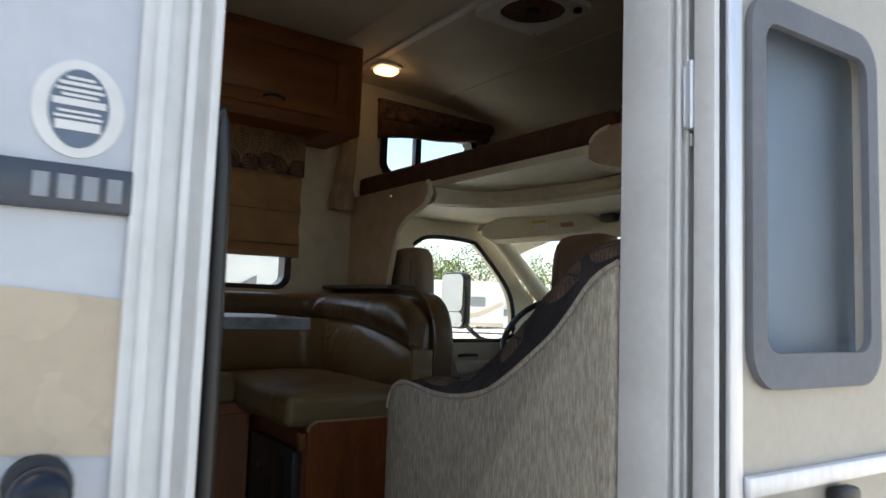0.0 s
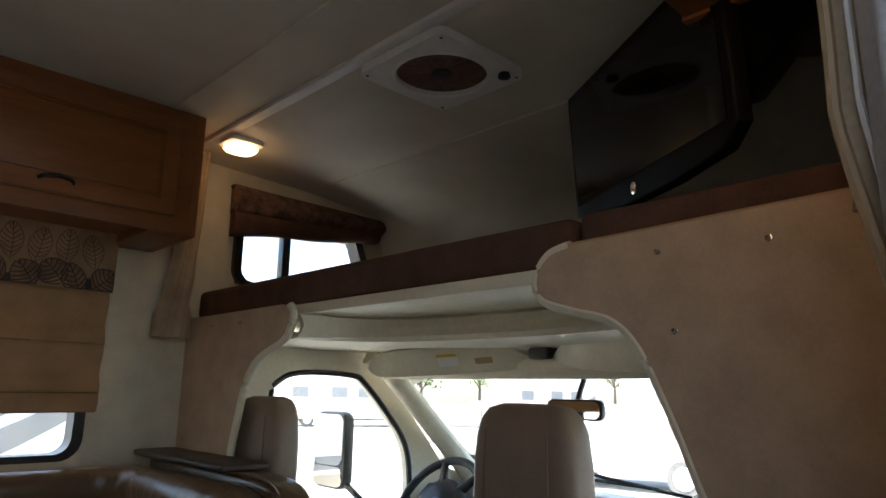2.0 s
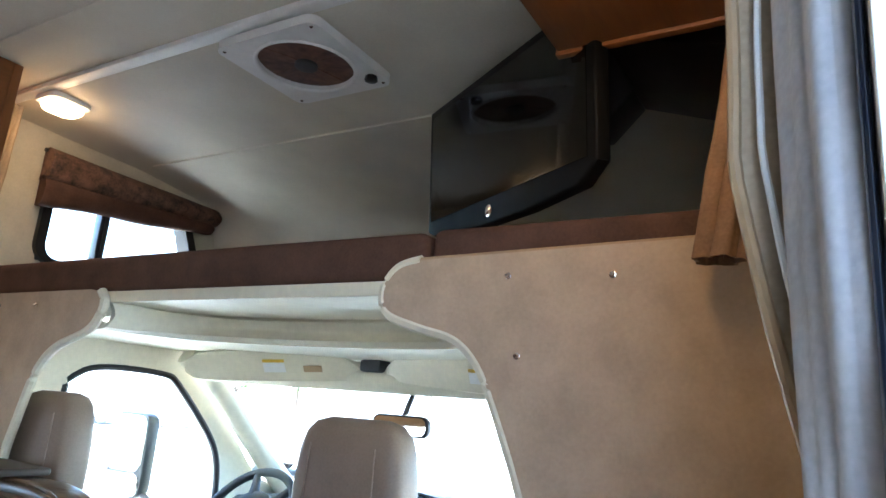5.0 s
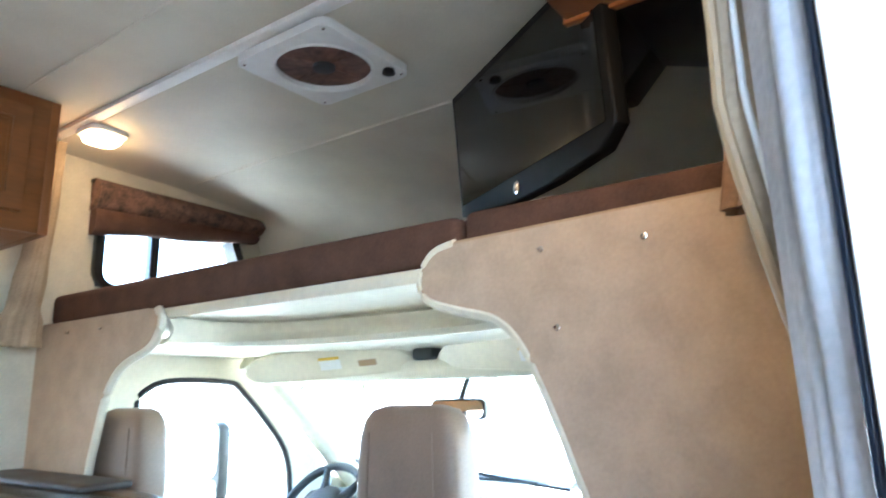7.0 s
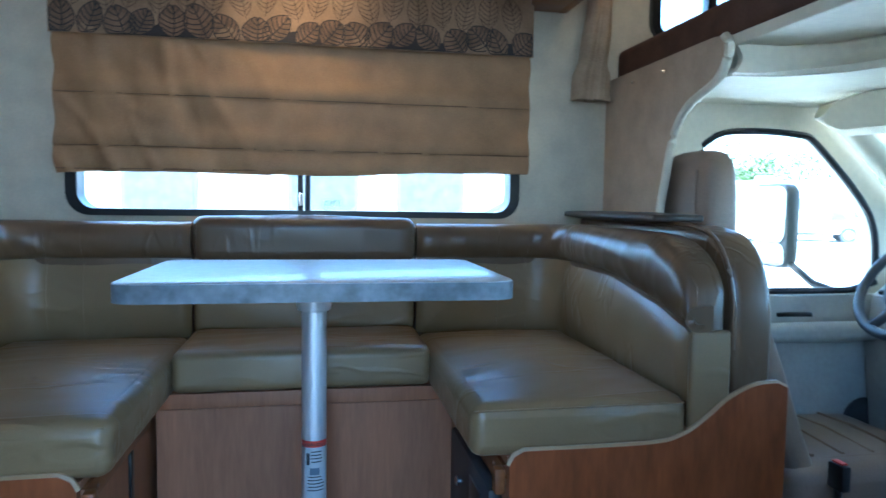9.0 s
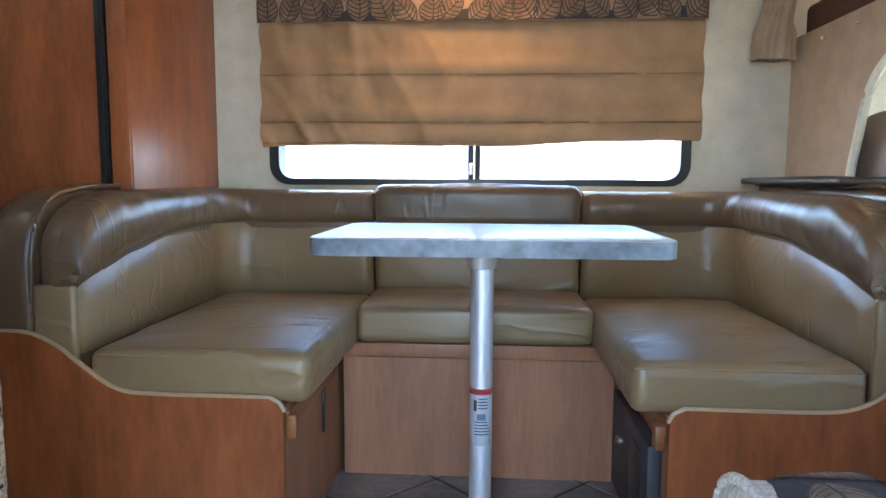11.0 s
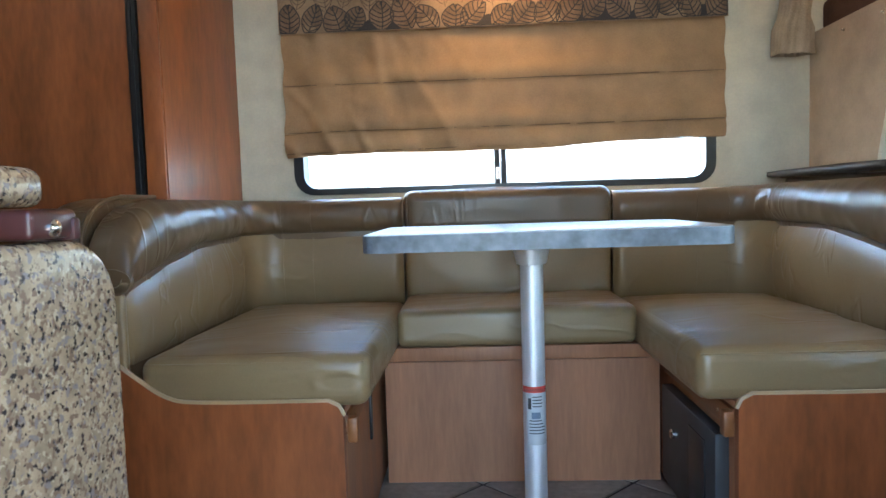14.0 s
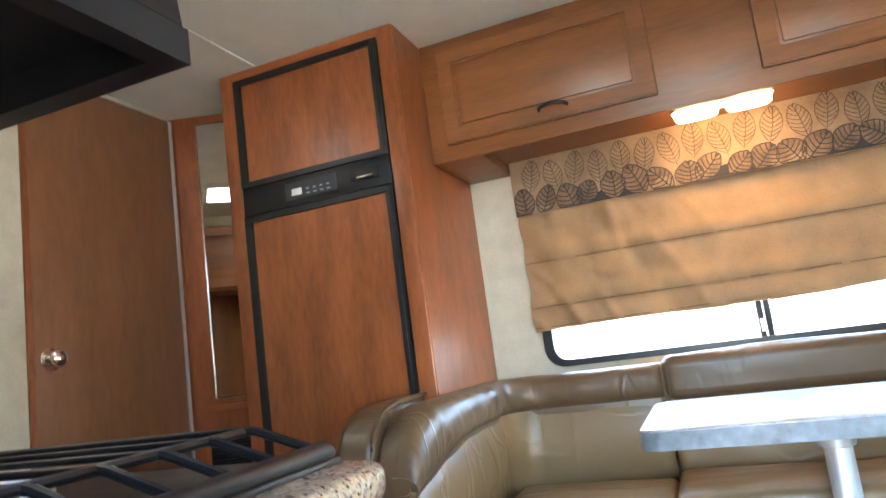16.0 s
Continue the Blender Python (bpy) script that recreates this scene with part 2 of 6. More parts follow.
M_BADGE = mat("dark_badge", (0.06, 0.07, 0.09), 0.25, var=0.1)
M_BADGE_LIGHT = mat("silver_badge_lettering", (0.30, 0.32, 0.35), 0.35, var=0.1)
M_ASPHALT = mat("worn_asphalt", (0.13, 0.127, 0.12), 0.9, var=0.15, scale=0.6, fine=40, bump=0.3)
M_CONCRETE = mat("pale_concrete", (0.44, 0.43, 0.40), 0.9, var=0.10, scale=0.5, fine=40, bump=0.2)
M_RVWHITE = mat("white_rv_panel", (0.74, 0.73, 0.70), 0.4, var=0.05, scale=2)
M_RVTAN = mat("tan_rv_panel", (0.50, 0.42, 0.32), 0.4, var=0.06, scale=2)
M_RVDARK = mat("grey_rv_stripe", (0.26, 0.25, 0.24), 0.4, var=0.06, scale=2)
M_TINT = mat("tinted_window", (0.24, 0.25, 0.26), 0.10, var=0.1, bump=0)
M_LEAF = mat("tree_leaf", (0.10, 0.15, 0.035), 0.7, var=0.4, scale=3)
M_BARK = mat("tree_bark", (0.10, 0.07, 0.05), 0.9, var=0.3, scale=6, bump=0.6)
M_YELLOW = mat("yellow_paint", (0.70, 0.45, 0.03), 0.5, var=0.08)
M_BUILD = mat("pale_blue_grey_siding", (0.55, 0.58, 0.60), 0.7, var=0.06, scale=1)
M_BUNKDARK = mat("near_black_bunk_wall", (0.012, 0.010, 0.0095), 0.8, var=0.15, spec=0.15)

# ---- mesh helpers ----


def bm_new():
    return bmesh.new()


def place(bm, verts, m):
    bmesh.ops.transform(bm, matrix=m, verts=verts)


def add_box(bm, x0, x1, y0, y1, z0, z1, bevel=0.0, seg=2):
    g = bmesh.ops.create_cube(bm, size=1)["verts"]
    place(bm, g, Matrix.Translation(((x0 + x1) / 2, (y0 + y1) / 2, (z0 + z1) / 2)) @ Matrix.Diagonal((x1 - x0, y1 - y0, z1 - z0, 1)))
    if bevel:
        edges = list({e for v in g for e in v.link_edges})
        bmesh.ops.bevel(bm, geom=edges, offset=bevel, segments=seg, affect="EDGES", profile=0.5)
    return bm


def box(*a, **k):
    return add_box(bm_new(), *a, **k)


def prism(pts, axis, a, b, bevel=0.0, seg=2):
    """A polygon drawn in the plane across axis, given depth from a to b. axis x: pts are (y, z); y: (x, z); z: (x, y)."""
    bm = bm_new()

    def put(u, v, w):
        return {"x": (w, u, v), "y": (u, w, v), "z": (u, v, w)}[axis]
    n = len(pts)
    lo = [bm.verts.new(put(u, v, a)) for u, v in pts]
    hi = [bm.verts.new(put(u, v, b)) for u, v in pts]
    bm.faces.new(lo)
    bm.faces.new(hi[::-1])
    for i in range(n):
        bm.faces.new((lo[i], hi[i], hi[(i + 1) % n], lo[(i + 1) % n]))
    bmesh.ops.recalc_face_normals(bm, faces=bm.faces)
    if bevel:
        es = [e for e in bm.edges if sum(1 for f in e.link_faces if len(f.verts) == n and n != 4) == 1] if n != 4 else list(bm.edges)
        bmesh.ops.bevel(bm, geom=es, offset=bevel, segments=seg, affect="EDGES", profile=0.5)
    return bm


def holed(outer, inner, axis, a, b):
    """A plate with one hole through it."""
    bm = bm_new()

    def put(u, v, w):
        return {"x": (w, u, v), "y": (u, w, v), "z": (u, v, w)}[axis]
    edges = []
    for loop in [outer] + (list(inner) if isinstance(inner[0][0], (tuple, list)) else [inner]):
        vs = [bm.verts.new(put(u, v, a)) for u, v in loop]
        edges += [bm.edges.new((vs[i], vs[(i + 1) % len(vs)])) for i in range(len(vs))]
    fs = [f for f in bmesh.ops.triangle_fill(bm, edges=edges, use_beauty=True)["geom"] if isinstance(f, bmesh.types.BMFace)]
    ext = bmesh.ops.extrude_face_region(bm, geom=fs)["geom"]
    d = {"x": (b - a, 0, 0), "y": (0, b - a, 0), "z": (0, 0, b - a)}[axis]
    bmesh.ops.translate(bm, vec=d, verts=[v for v in ext if isinstance(v, bmesh.types.BMVert)])
    bmesh.ops.recalc_face_normals(bm, faces=bm.faces)
    return bm


def rrect(x0, x1, z0, z1, r, n=6):
    pts = []
    for cx, cz, a0 in ((x1 - r, z1 - r, 0), (x0 + r, z1 - r, 90), (x0 + r, z0 + r, 180), (x1 - r, z0 + r, 270)):
        for i in range(n + 1):
            a = radians(a0 + 90 * i / n)
            pts.append((cx + r * math.cos(a), cz + r * math.sin(a)))
    return pts


def smooth_pts(pts, n=6, closed=False):
    """Catmull-Rom through the points."""
    out, m = [], len(pts)
    for i in range(m if closed else m - 1):
        p = [Vector(pts[(i + k) % m] if closed else pts[min(max(i + k, 0), m - 1)]) for k in (-1, 0, 1, 2)]
        for s in range(n):
            t = s / n
            out.append(tuple(0.5 * (2 * p[1] + (p[2] - p[0]) * t + (2 * p[0] - 5 * p[1] + 4 * p[2] - p[3]) * t * t + (3 * p[1] - p[0] - 3 * p[2] + p[3]) * t ** 3)))
    if not closed:
        out.append(tuple(pts[-1]))
    return out


def add_tube(bm, pts, r, n=8, closed=False):
    pts = [Vector(p) for p in pts]
    m = len(pts)
    rings = []
    for i, p in enumerate(pts):
        a = pts[(i - 1) % m] if closed or i else pts[0]
        b = pts[(i + 1) % m] if closed or i < m - 1 else pts[-1]
        d = (b - a).normalized()
        side = d.cross(Vector((0, 0, 1)) if abs(d.z) < 0.9 else Vector((1, 0, 0))).normalized()
        up = side.cross(d)
        rr = r[i] if isinstance(r, (list, tuple)) else r
        rings.append([bm.verts.new(p + rr * (math.cos(2 * math.pi * k / n) * side + math.sin(2 * math.pi * k / n) * up)) for k in range(n)])
    for i in range(m if closed else m - 1):
        q, w = rings[i], rings[(i + 1) % m]
        for k in range(n):
            bm.faces.new((q[k], q[(k + 1) % n], w[(k + 1) % n], w[k]))
    if not closed:
        bm.faces.new(rings[0][::-1])
        bm.faces.new(rings[-1])
    bmesh.ops.recalc_face_normals(bm, faces=bm.faces)
    return bm


def tube(pts, r, n=8, closed=False):
    return add_tube(bm_new(), pts, r, n, closed)


def add_lathe(bm, profile, at, axis=(0, 0, 1), n=24):
    """profile: (radius, height) pairs turned round axis at the place."""
    q = Vector((0, 0, 1)).rotation_difference(Vector(axis)).to_matrix()
    rings = []
    for r, h in profile:
        rings.append([bm.verts.new(Vector(at) + q @ Vector((r * math.cos(2 * math.pi * k / n), r * math.sin(2 * math.pi * k / n), h))) for k in range(n)])
    for a, b in zip(rings, rings[1:]):
        for k in range(n):
            bm.faces.new((a[k], a[(k + 1) % n], b[(k + 1) % n], b[k]))
    bm.faces.new(rings[0][::-1])
    bm.faces.new(rings[-1])
    bmesh.ops.recalc_face_normals(bm, faces=bm.faces)
    return bm


def lathe(profile, at, axis=(0, 0, 1), n=24):
    return add_lathe(bm_new(), profile, at, axis, n)


def sheet(f, nu, nv, thick=0.003):
    """A closed cloth or panel: f(u, v) gives the front, the back lies behind it by thick along the normal."""
    bm = bm_new()
    g = [[Vector(f(i / nu, j / nv)) for j in range(nv + 1)] for i in range(nu + 1)]
    front = [[bm.verts.new(p) for p in row] for row in g]
    back = []
    for i in range(nu + 1):
        row = []
        for j in range(nv + 1):
            du = g[min(i + 1, nu)][j] - g[max(i - 1, 0)][j]
            dv = g[i][min(j + 1, nv)] - g[i][max(j - 1, 0)]
            nn = du.cross(dv)
            nn = nn.normalized() if nn.length > 1e-9 else Vector((0, 0, 1))
            row.append(bm.verts.new(g[i][j] - nn * thick))
        back.append(row)
    for i in range(nu):
        for j in range(nv):
            bm.faces.new((front[i][j], front[i + 1][j], front[i + 1][j + 1], front[i][j + 1]))
            bm.faces.new((back[i][j + 1], back[i + 1][j + 1], back[i + 1][j], back[i][j]))
    for i in range(nu):
        for j in (0, nv):
            bm.faces.new((front[i][j], back[i][j], back[i + 1][j], front[i + 1][j]))
    for j in range(nv):
        for i in (0, nu):
            bm.faces.new((front[i][j], front[i][j + 1], back[i][j + 1], back[i][j]))
    bmesh.ops.recalc_face_normals(bm, faces=bm.faces)
    return bm


def ridge(q, width=0.10):
    """Narrow raised creases along the zero lines of a noise field."""
    return max(0.0, 1 - abs(noise.noise(q)) / width) ** 2


def cushion(x0, x1, y0, y1, z0, z1, r=0.03, puff=0.012, wrinkle=0.003, seed=0.0, cuts=10):
    """An upholstered block: rounded edges, a crowned top, and slack creases."""
    bm = box(x0, x1, y0, y1, z0, z1, bevel=r, seg=4)
    big = sorted(bm.faces, key=lambda f: -f.calc_area())[:6]
    edges = list({e for f in big for e in f.edges})
    bmesh.ops.subdivide_edges(bm, edges=edges, cuts=cuts, use_grid_fill=True)
    bm.normal_update()
    cx, cy, cz = (x0 + x1) / 2, (y0 + y1) / 2, (z0 + z1) / 2
    hx, hy, hz = (x1 - x0) / 2, (y1 - y0) / 2, (z1 - z0) / 2
    moves = []
    for v in bm.verts:
        p = v.co
        u, w, s = (p.x - cx) / hx, (p.y - cy) / hy, (p.z - cz) / hz
        crown = (1 - u * u) * (1 - w * w) + 0.6 * (1 - s * s) * ((1 - u * u) + (1 - w * w)) * 0.5
        q = Vector((p.x * 3.2 + p.y * 1.8 + seed, p.y * 9.0 - p.x * 2.5, p.z * 7.0 + seed))
        fold = 0.9 * noise.noise(q) + 0.5 * noise.noise(q * 2.3) + 0.45 * ridge(q * 0.8 + Vector((3, seed, 1)), 0.3) * max(0.0, 1.2 - crown)
        moves.append((v, v.normal * (puff * crown + wrinkle * fold)))
    for v, d in moves:
        v.co += d
    return bm


def finish(name, bm, material, angle=38):
    me = bpy.data.meshes.new(name)
    bm.to_mesh(me)
    bm.free()
    me.materials.append(material)
    me.shade_smooth()
    me.set_sharp_from_angle(angle=radians(angle))
    return me


def origin_of(ob):
    v = Vector((0, 0, 0))
    while ob is not None:
        v += ob.location
        ob = ob.parent
    return v


def part(name, bm, material, parent=None, label="", angle=38):
    """One bmesh in world metres as ONE mesh object under a thing or a part."""
    base = origin_of(parent)
    bmesh.ops.translate(bm, vec=-base, verts=bm.verts)
    ob = new(name, finish(name, bm, material, angle))
    ob.parent = parent
    if label:
        ob["label"] = label
    return ob


def thing(name, base, label, category, group="", kind=""):
    e = new(name)
    e.location = base
    e.empty_display_size = 0.1
    return tagged(e, label, category, group, kind)


def solid(name, bm, material, label, category, group="", kind="", angle=38):
    """A thing or a piece of the setting that is one mesh."""
    return tagged(part(name, bm, material, None, "", angle), label, category, group, kind)

# ---- the shell ----
WY, EY, EYO, PX, RX, CZ = 3.66, 1.225, 1.163, 2.09, -0.93, 2.0

solid("ground", box(-60, 90, -60, 120, -1.05, -0.85), M_ASPHALT, "wide sunlit asphalt sales lot", "ground", kind="structure")

solid("concrete_apron", prism([(3.9, -30), (3.9, 4.4), (-60, 4.4), (-60, 120), (90, 120), (90, -30)], "z", -0.85, -0.838), M_CONCRETE, "pale sunlit concrete of the sales lot", "pavement", kind="structure")

floor = solid("floor", box(RX - 0.9, PX + 0.02, EYO, WY + 0.05, -0.06, -0.004), M_GROUT, "dark joints of the tiled floor of the motorhome", "floor", kind="structure")
solid("cab_floor", box(PX + 0.02, 3.45, 1.45, 3.46, -0.12, -0.02), M_CARPET, "grey carpeted cab floor", "floor", kind="structure")


def boxes(*bs):
    bm = bm_new()
    for b in bs:
        add_box(bm, *b)
    return bm


WIN = (0.308, 1.769, 0.862, 1.50)
BWIN = (2.245, 2.99, 1.50, 1.80)


def rect(x0, x1, z0, z1):
    return [(x0, z0), (x1, z0), (x1, z1), (x0, z1)]


solid("wall_driver", holed([(RX - 0.9, -0.05), (PX + 0.03, -0.05), (PX + 0.03, 1.30), (3.62, 1.30), (3.62, CZ), (RX - 0.9, CZ)], [rrect(WIN[0] + 0.010, WIN[1] - 0.010, WIN[2] + 0.009, WIN[3] - 0.010, 0.062), [(BWIN[0] + 0.02, BWIN[2] + 0.01), (BWIN[1] - 0.03, BWIN[2] + 0.01), (BWIN[1] - 0.15, BWIN[3] - 0.012), (BWIN[0] + 0.02, BWIN[3] - 0.012), (BWIN[0] + 0.011, BWIN[3] - 0.05), (BWIN[0] + 0.011, BWIN[2] + 0.05)]], "y", WY, WY + 0.05),
      M_WALL, "cream textured vinyl wall with two windows", "wall", kind="structure")
DX0, DX1, DZ = 0.675, 1.315, 1.93
wall_entry = solid("wall_entry", prism([(RX - 0.9, -0.05), (DX0 - 0.03, -0.05), (DX0 - 0.03, DZ + 0.03), (DX1 + 0.03, DZ + 0.03), (DX1 + 0.03, -0.05), (PX + 0.03, -0.05),
                                        (PX + 0.03, 1.30), (3.62, 1.30), (3.62, CZ), (RX - 0.9, CZ)], "y", EYO, EY),
                   M_WALL, "cream wall with the entry door opening", "wall", kind="structure")
solid("wall_outside", boxes((RX - 0.92, DX0 - 0.052, EYO - 0.012, EYO - 0.002, -0.55, CZ + 0.2), (DX1 + 0.06, 3.6, EYO - 0.012, EYO - 0.002, 1.32, CZ + 0.2),
                            (DX1 + 0.06, PX, EYO - 0.012, EYO - 0.002, -0.55, 1.32)),
      M_SKIN, "glossy white outer skin of the motorhome", "wall", kind="structure")
solid("wall_rear", prism([(EY, -0.05), (2.612, -0.05), (2.612, 1.985), (3.245, 1.985), (3.245, -0.05), (WY, -0.05), (WY, CZ), (EY, CZ)], "x", RX - 0.06, RX), M_WALL,
      "cream wall round the bathroom door", "wall", kind="structure")
solid("wall_bathroom", box(RX - 0.9, RX - 0.85, EY, WY, -0.05, CZ), M_WALL, "plain wall behind the bathroom door", "wall", kind="structure")

# ceiling: flat, then a shallow step at the cab and a sloping nose
solid("ceiling", box(RX - 0.9, 2.03, EYO, WY + 0.05, CZ, CZ + 0.04), M_CEIL, "off-white vinyl ceiling with pressed seams", "ceiling", kind="structure")


def nose(u, v):
    y = EY - 0.02 + (WY + 0.04 - EY) * v
    prof = [(2.03, 2.0), (2.06, 1.985), (2.3, 1.972), (2.58, 1.962), (2.63, 1.957), (2.9, 1.925), (3.15, 1.865), (3.38, 1.72), (3.54, 1.50), (3.58, 1.30)]
    s = u * (len(prof) - 1)
    i = min(int(s), len(prof) - 2)
    x = prof[i][0] + (prof[i + 1][0] - prof[i][0]) * (s - i)
    z = prof[i][1] + (prof[i + 1][1] - prof[i][1]) * (s - i)
    edge = max(0.0, 1 - min(WY - y, y - EY) / 0.28) if x > 2.98 else max(0.0, 1 - min(WY - y, y - EY) / 0.10) * 0.5
    grow = min(1.0, max(0.08, (x - 2.95) / 0.4))
    return (x - 0.30 * edge ** 2 * grow * (u > 0.55), y, z - 0.15 * edge ** 2.2 * grow)


solid("ceiling_nose", sheet(lambda u, v: nose(u, 1 - v), 36, 48, 0.03), M_CEIL, "off-white sloping ceiling over the bunk", "ceiling", kind="structure", angle=50)
for sx, sz, r in ((1.815, CZ, 0.0045), (2.585, 1.961, 0.0055)):
    solid("ceiling_seam", tube([(sx, EY + (0.02 if sx < 2 else 0.62), sz), (sx, WY - (0.02 if sx < 2 else 0.09), sz)], r, 6), M_CEIL, "narrow raised ceiling seam strip", "trim", kind="structure")
solid("ceiling_trim", box(2.015, 2.055, EY, WY, 1.985, 2.003, bevel=0.006), M_WHITE, "white plastic strip across the ceiling", "trim", kind="structure")
solid("ceiling_seam", tube([(-0.40, EY + 0.02, CZ), (-0.40, 3.08, CZ)], 0.0035, 6), M_CEIL, "narrow raised ceiling seam strip", "trim", kind="structure")
solid("roof", box(RX - 0.9, 2.05, EYO, WY + 0.05, CZ + 0.05, CZ + 0.12), M_SKIN, "white motorhome roof", "roof", kind="structure")

# partitions to the cab: boards with a curved cut-out
left_edge = smooth_pts([(2.965, 1.350), (2.944, 1.325), (2.950, 1.290), (2.992, 1.245), (3.125, 1.198), (3.197, 1.125), (3.240, 1.0), (3.272, 0.85), (3.285, 0.45), (3.285, 0.0)], 5)
solid("partition_driver", prism([(WY, 0.0), (WY, 1.352), (3.0, 1.354)] + left_edge, "x", PX, PX + 0.022), M_BOARD,
      "beige mottled board with a curved cab cut-out", "partition", kind="structure")
right_edge = smooth_pts([(1.945, 1.385), (1.995, 1.372), (2.026, 1.330), (2.012, 1.285), (1.935, 1.257), (1.858, 1.235), (1.807, 1.190), (1.765, 1.108), (1.715, 0.985), (1.678, 0.86), (1.655, 0.55), (1.65, 0.0)], 5)
solid("partition_passenger", prism([(EY, 0.0), (EY, 1.400), (1.45, 1.397)] + right_edge, "x", PX, PX + 0.022), M_BOARD,
      "beige mottled board with a curved cab cut-out", "partition", kind="structure")
for nm, edge in (("driver", left_edge), ("passenger", right_edge)):
    solid("partition_edge", tube([(PX + 0.011, y, z) for y, z in edge], 0.013, 8), M_CREAM, "cream moulding along the partition's cut edge", "trim", kind="structure")
solid("partition_edge", tube([(PX + 0.008, EY, 1.400), (PX + 0.008, 1.45, 1.397), (PX + 0.008, 1.945, 1.386)], 0.006, 6), M_TMOLD, "tan edge strip on the partition", "trim", kind="structure")
for y, z in ((1.755, 1.347), (1.568, 1.343), (1.437, 1.363), (1.731, 1.207), (3.448, 1.315), (3.248, 1.314)):
    h = thing("snap_stud", (PX, y, z), "small metal snap stud screwed to the partition", "stud", "snap studs on the partition")
    part("base", lathe([(0.006, 0), (0.006, 0.0015), (0.004, 0.0025)], (PX, y, z), (-1, 0, 0), 12), M_CHROME, h)
    part("knob", lathe([(0.002, 0.0025), (0.002, 0.005), (0.004, 0.0065), (0.003, 0.009)], (PX, y, z), (-1, 0, 0), 12), M_CHROME, h)

# bunk over the cab
bunk = thing("bunk_platform", (2.8, 2.45, 1.30), "cream padded underside of the bunk over the cab", "bunk")
part("panel", box(PX + 0.045, 3.56, EY + 0.005, WY - 0.005, 1.325, 1.352), M_CREAM, bunk)
part("front_edge", box(PX + 0.024, PX + 0.0445, EY + 0.005, WY - 0.005, 1.322, 1.3525, bevel=0.004), M_CREAM, bunk)
mt = thing("bunk_mattress", (2.8, 2.45, 1.352), "dark brown cloth bunk mattress in two pads", "mattress")
part("pad", cushion(2.12, 3.40, 1.955, WY - 0.015, 1.353, 1.455, r=0.02, puff=0.004, wrinkle=0.002), M_MATTRESS, mt)
part("pad", cushion(2.125, 3.40, EY + 0.01, 1.945, 1.353, 1.458, r=0.02, puff=0.004, wrinkle=0.002, seed=4), M_MATTRESS, mt)

band = smooth_pts([(2.115, 2.955), (2.24, 2.935), (2.36, 2.83), (2.43, 2.62), (2.455, 2.35), (2.43, 2.10), (2.36, 1.97), (2.24, 1.89), (2.115, 1.86)], 6)


def band_f(u, v):
    s = u * (len(band) - 1)
    i = min(int(s), len(band) - 2)
    p = Vector(band[i]).lerp(Vector(band[i + 1]), s - i)
    return (p.x + 0.02 * math.sin(math.pi * v), p.y, 1.328 - 0.075 * v)


solid("cab_roof_band", sheet(band_f, 48, 6, 0.02), M_CREAM, "cream moulded lip round the cab roof opening", "trim", kind="structure", angle=60)
headliner = prism([(2.112, 3.45)] + [(x + 0.012, y + (0.012 if y > 2.4 else -0.012)) for x, y in band] + [(2.112, 1.45), (2.78, 1.45), (2.87, 2.0), (2.93, 2.45), (2.87, 2.9), (2.78, 3.45)], "z", 1.252, 1.272)
solid("cab_headliner", headliner, M_CREAM, "cream moulded cab headliner", "headliner", kind="structure")

# ---- cab ----
dwin = smooth_pts([(2.312, 0.66), (2.308, 1.05), (2.345, 1.135), (2.45, 1.165), (2.67, 1.160), (2.745, 1.125), (2.92, 0.95), (2.985, 0.83), (3.0, 0.66)], 4)
dwin = [p for p in dwin] + [(2.9, 0.632), (2.4, 0.632)]
for nm, y0, y1 in (("driver", 3.40, 3.45), ("passenger", 1.46, 1.51)):
    solid("cab_door_" + nm, holed([(2.115, -0.1), (2.115, 1.285), (2.70, 1.285), (2.82, 1.20), (3.20, 0.78), (3.45, 0.70), (3.45, -0.1)], dwin, "y", y0, y1),
          M_CREAM if nm == "driver" else M_GREYTRIM, "grey and cream cab door with its window", "door", kind="structure")
    ym = y0 + 0.01 if nm == "driver" else y1 - 0.01
    solid("cab_window_seal", tube([(x, ym - 0.006, z) for x, z in dwin], 0.012, 6, closed=True), M_RUBBER, "black rubber seal round the cab side window", "seal", kind="structure")
    g = solid("cab_side_glass", prism(dwin, "y", ym + 0.006, ym + 0.010), M_GLASS, "clear cab side window glass", "glass", kind="structure")
    g.visible_shadow = False
door_pad = thing("cab_door_panel", (2.7, 3.39, 0.4), "grey moulded cab door panel with arm rest", "door panel")
part("panel", box(2.13, 3.25, 3.372, 3.398, -0.05, 0.622, bevel=0.008), M_GREYTRIM, door_pad)
part("armrest", cushion(2.45, 3.0, 3.31, 3.375, 0.47, 0.53, r=0.02, puff=0.003, wrinkle=0, cuts=4), M_GREYTRIM, door_pad)
part("pull_handle", tube(smooth_pts([(2.6, 3.372, 0.555), (2.62, 3.352, 0.56), (2.7, 3.350, 0.56), (2.72, 3.372, 0.555)], 4), 0.008), M_BLACK, door_pad)
part("speaker_grille", lathe([(0.08, 0), (0.08, 0.006), (0.07, 0.009)], (2.95, 3.372, 0.18), (0, -1, 0), 24), M_DARKGREY, door_pad)

# windscreen between sloping pillars
ws = {"tl": (2.78, 3.30, 1.185), "tr": (2.78, 1.62, 1.185), "bl": (3.36, 3.36, 0.72), "br": (3.36, 1.55, 0.72)}


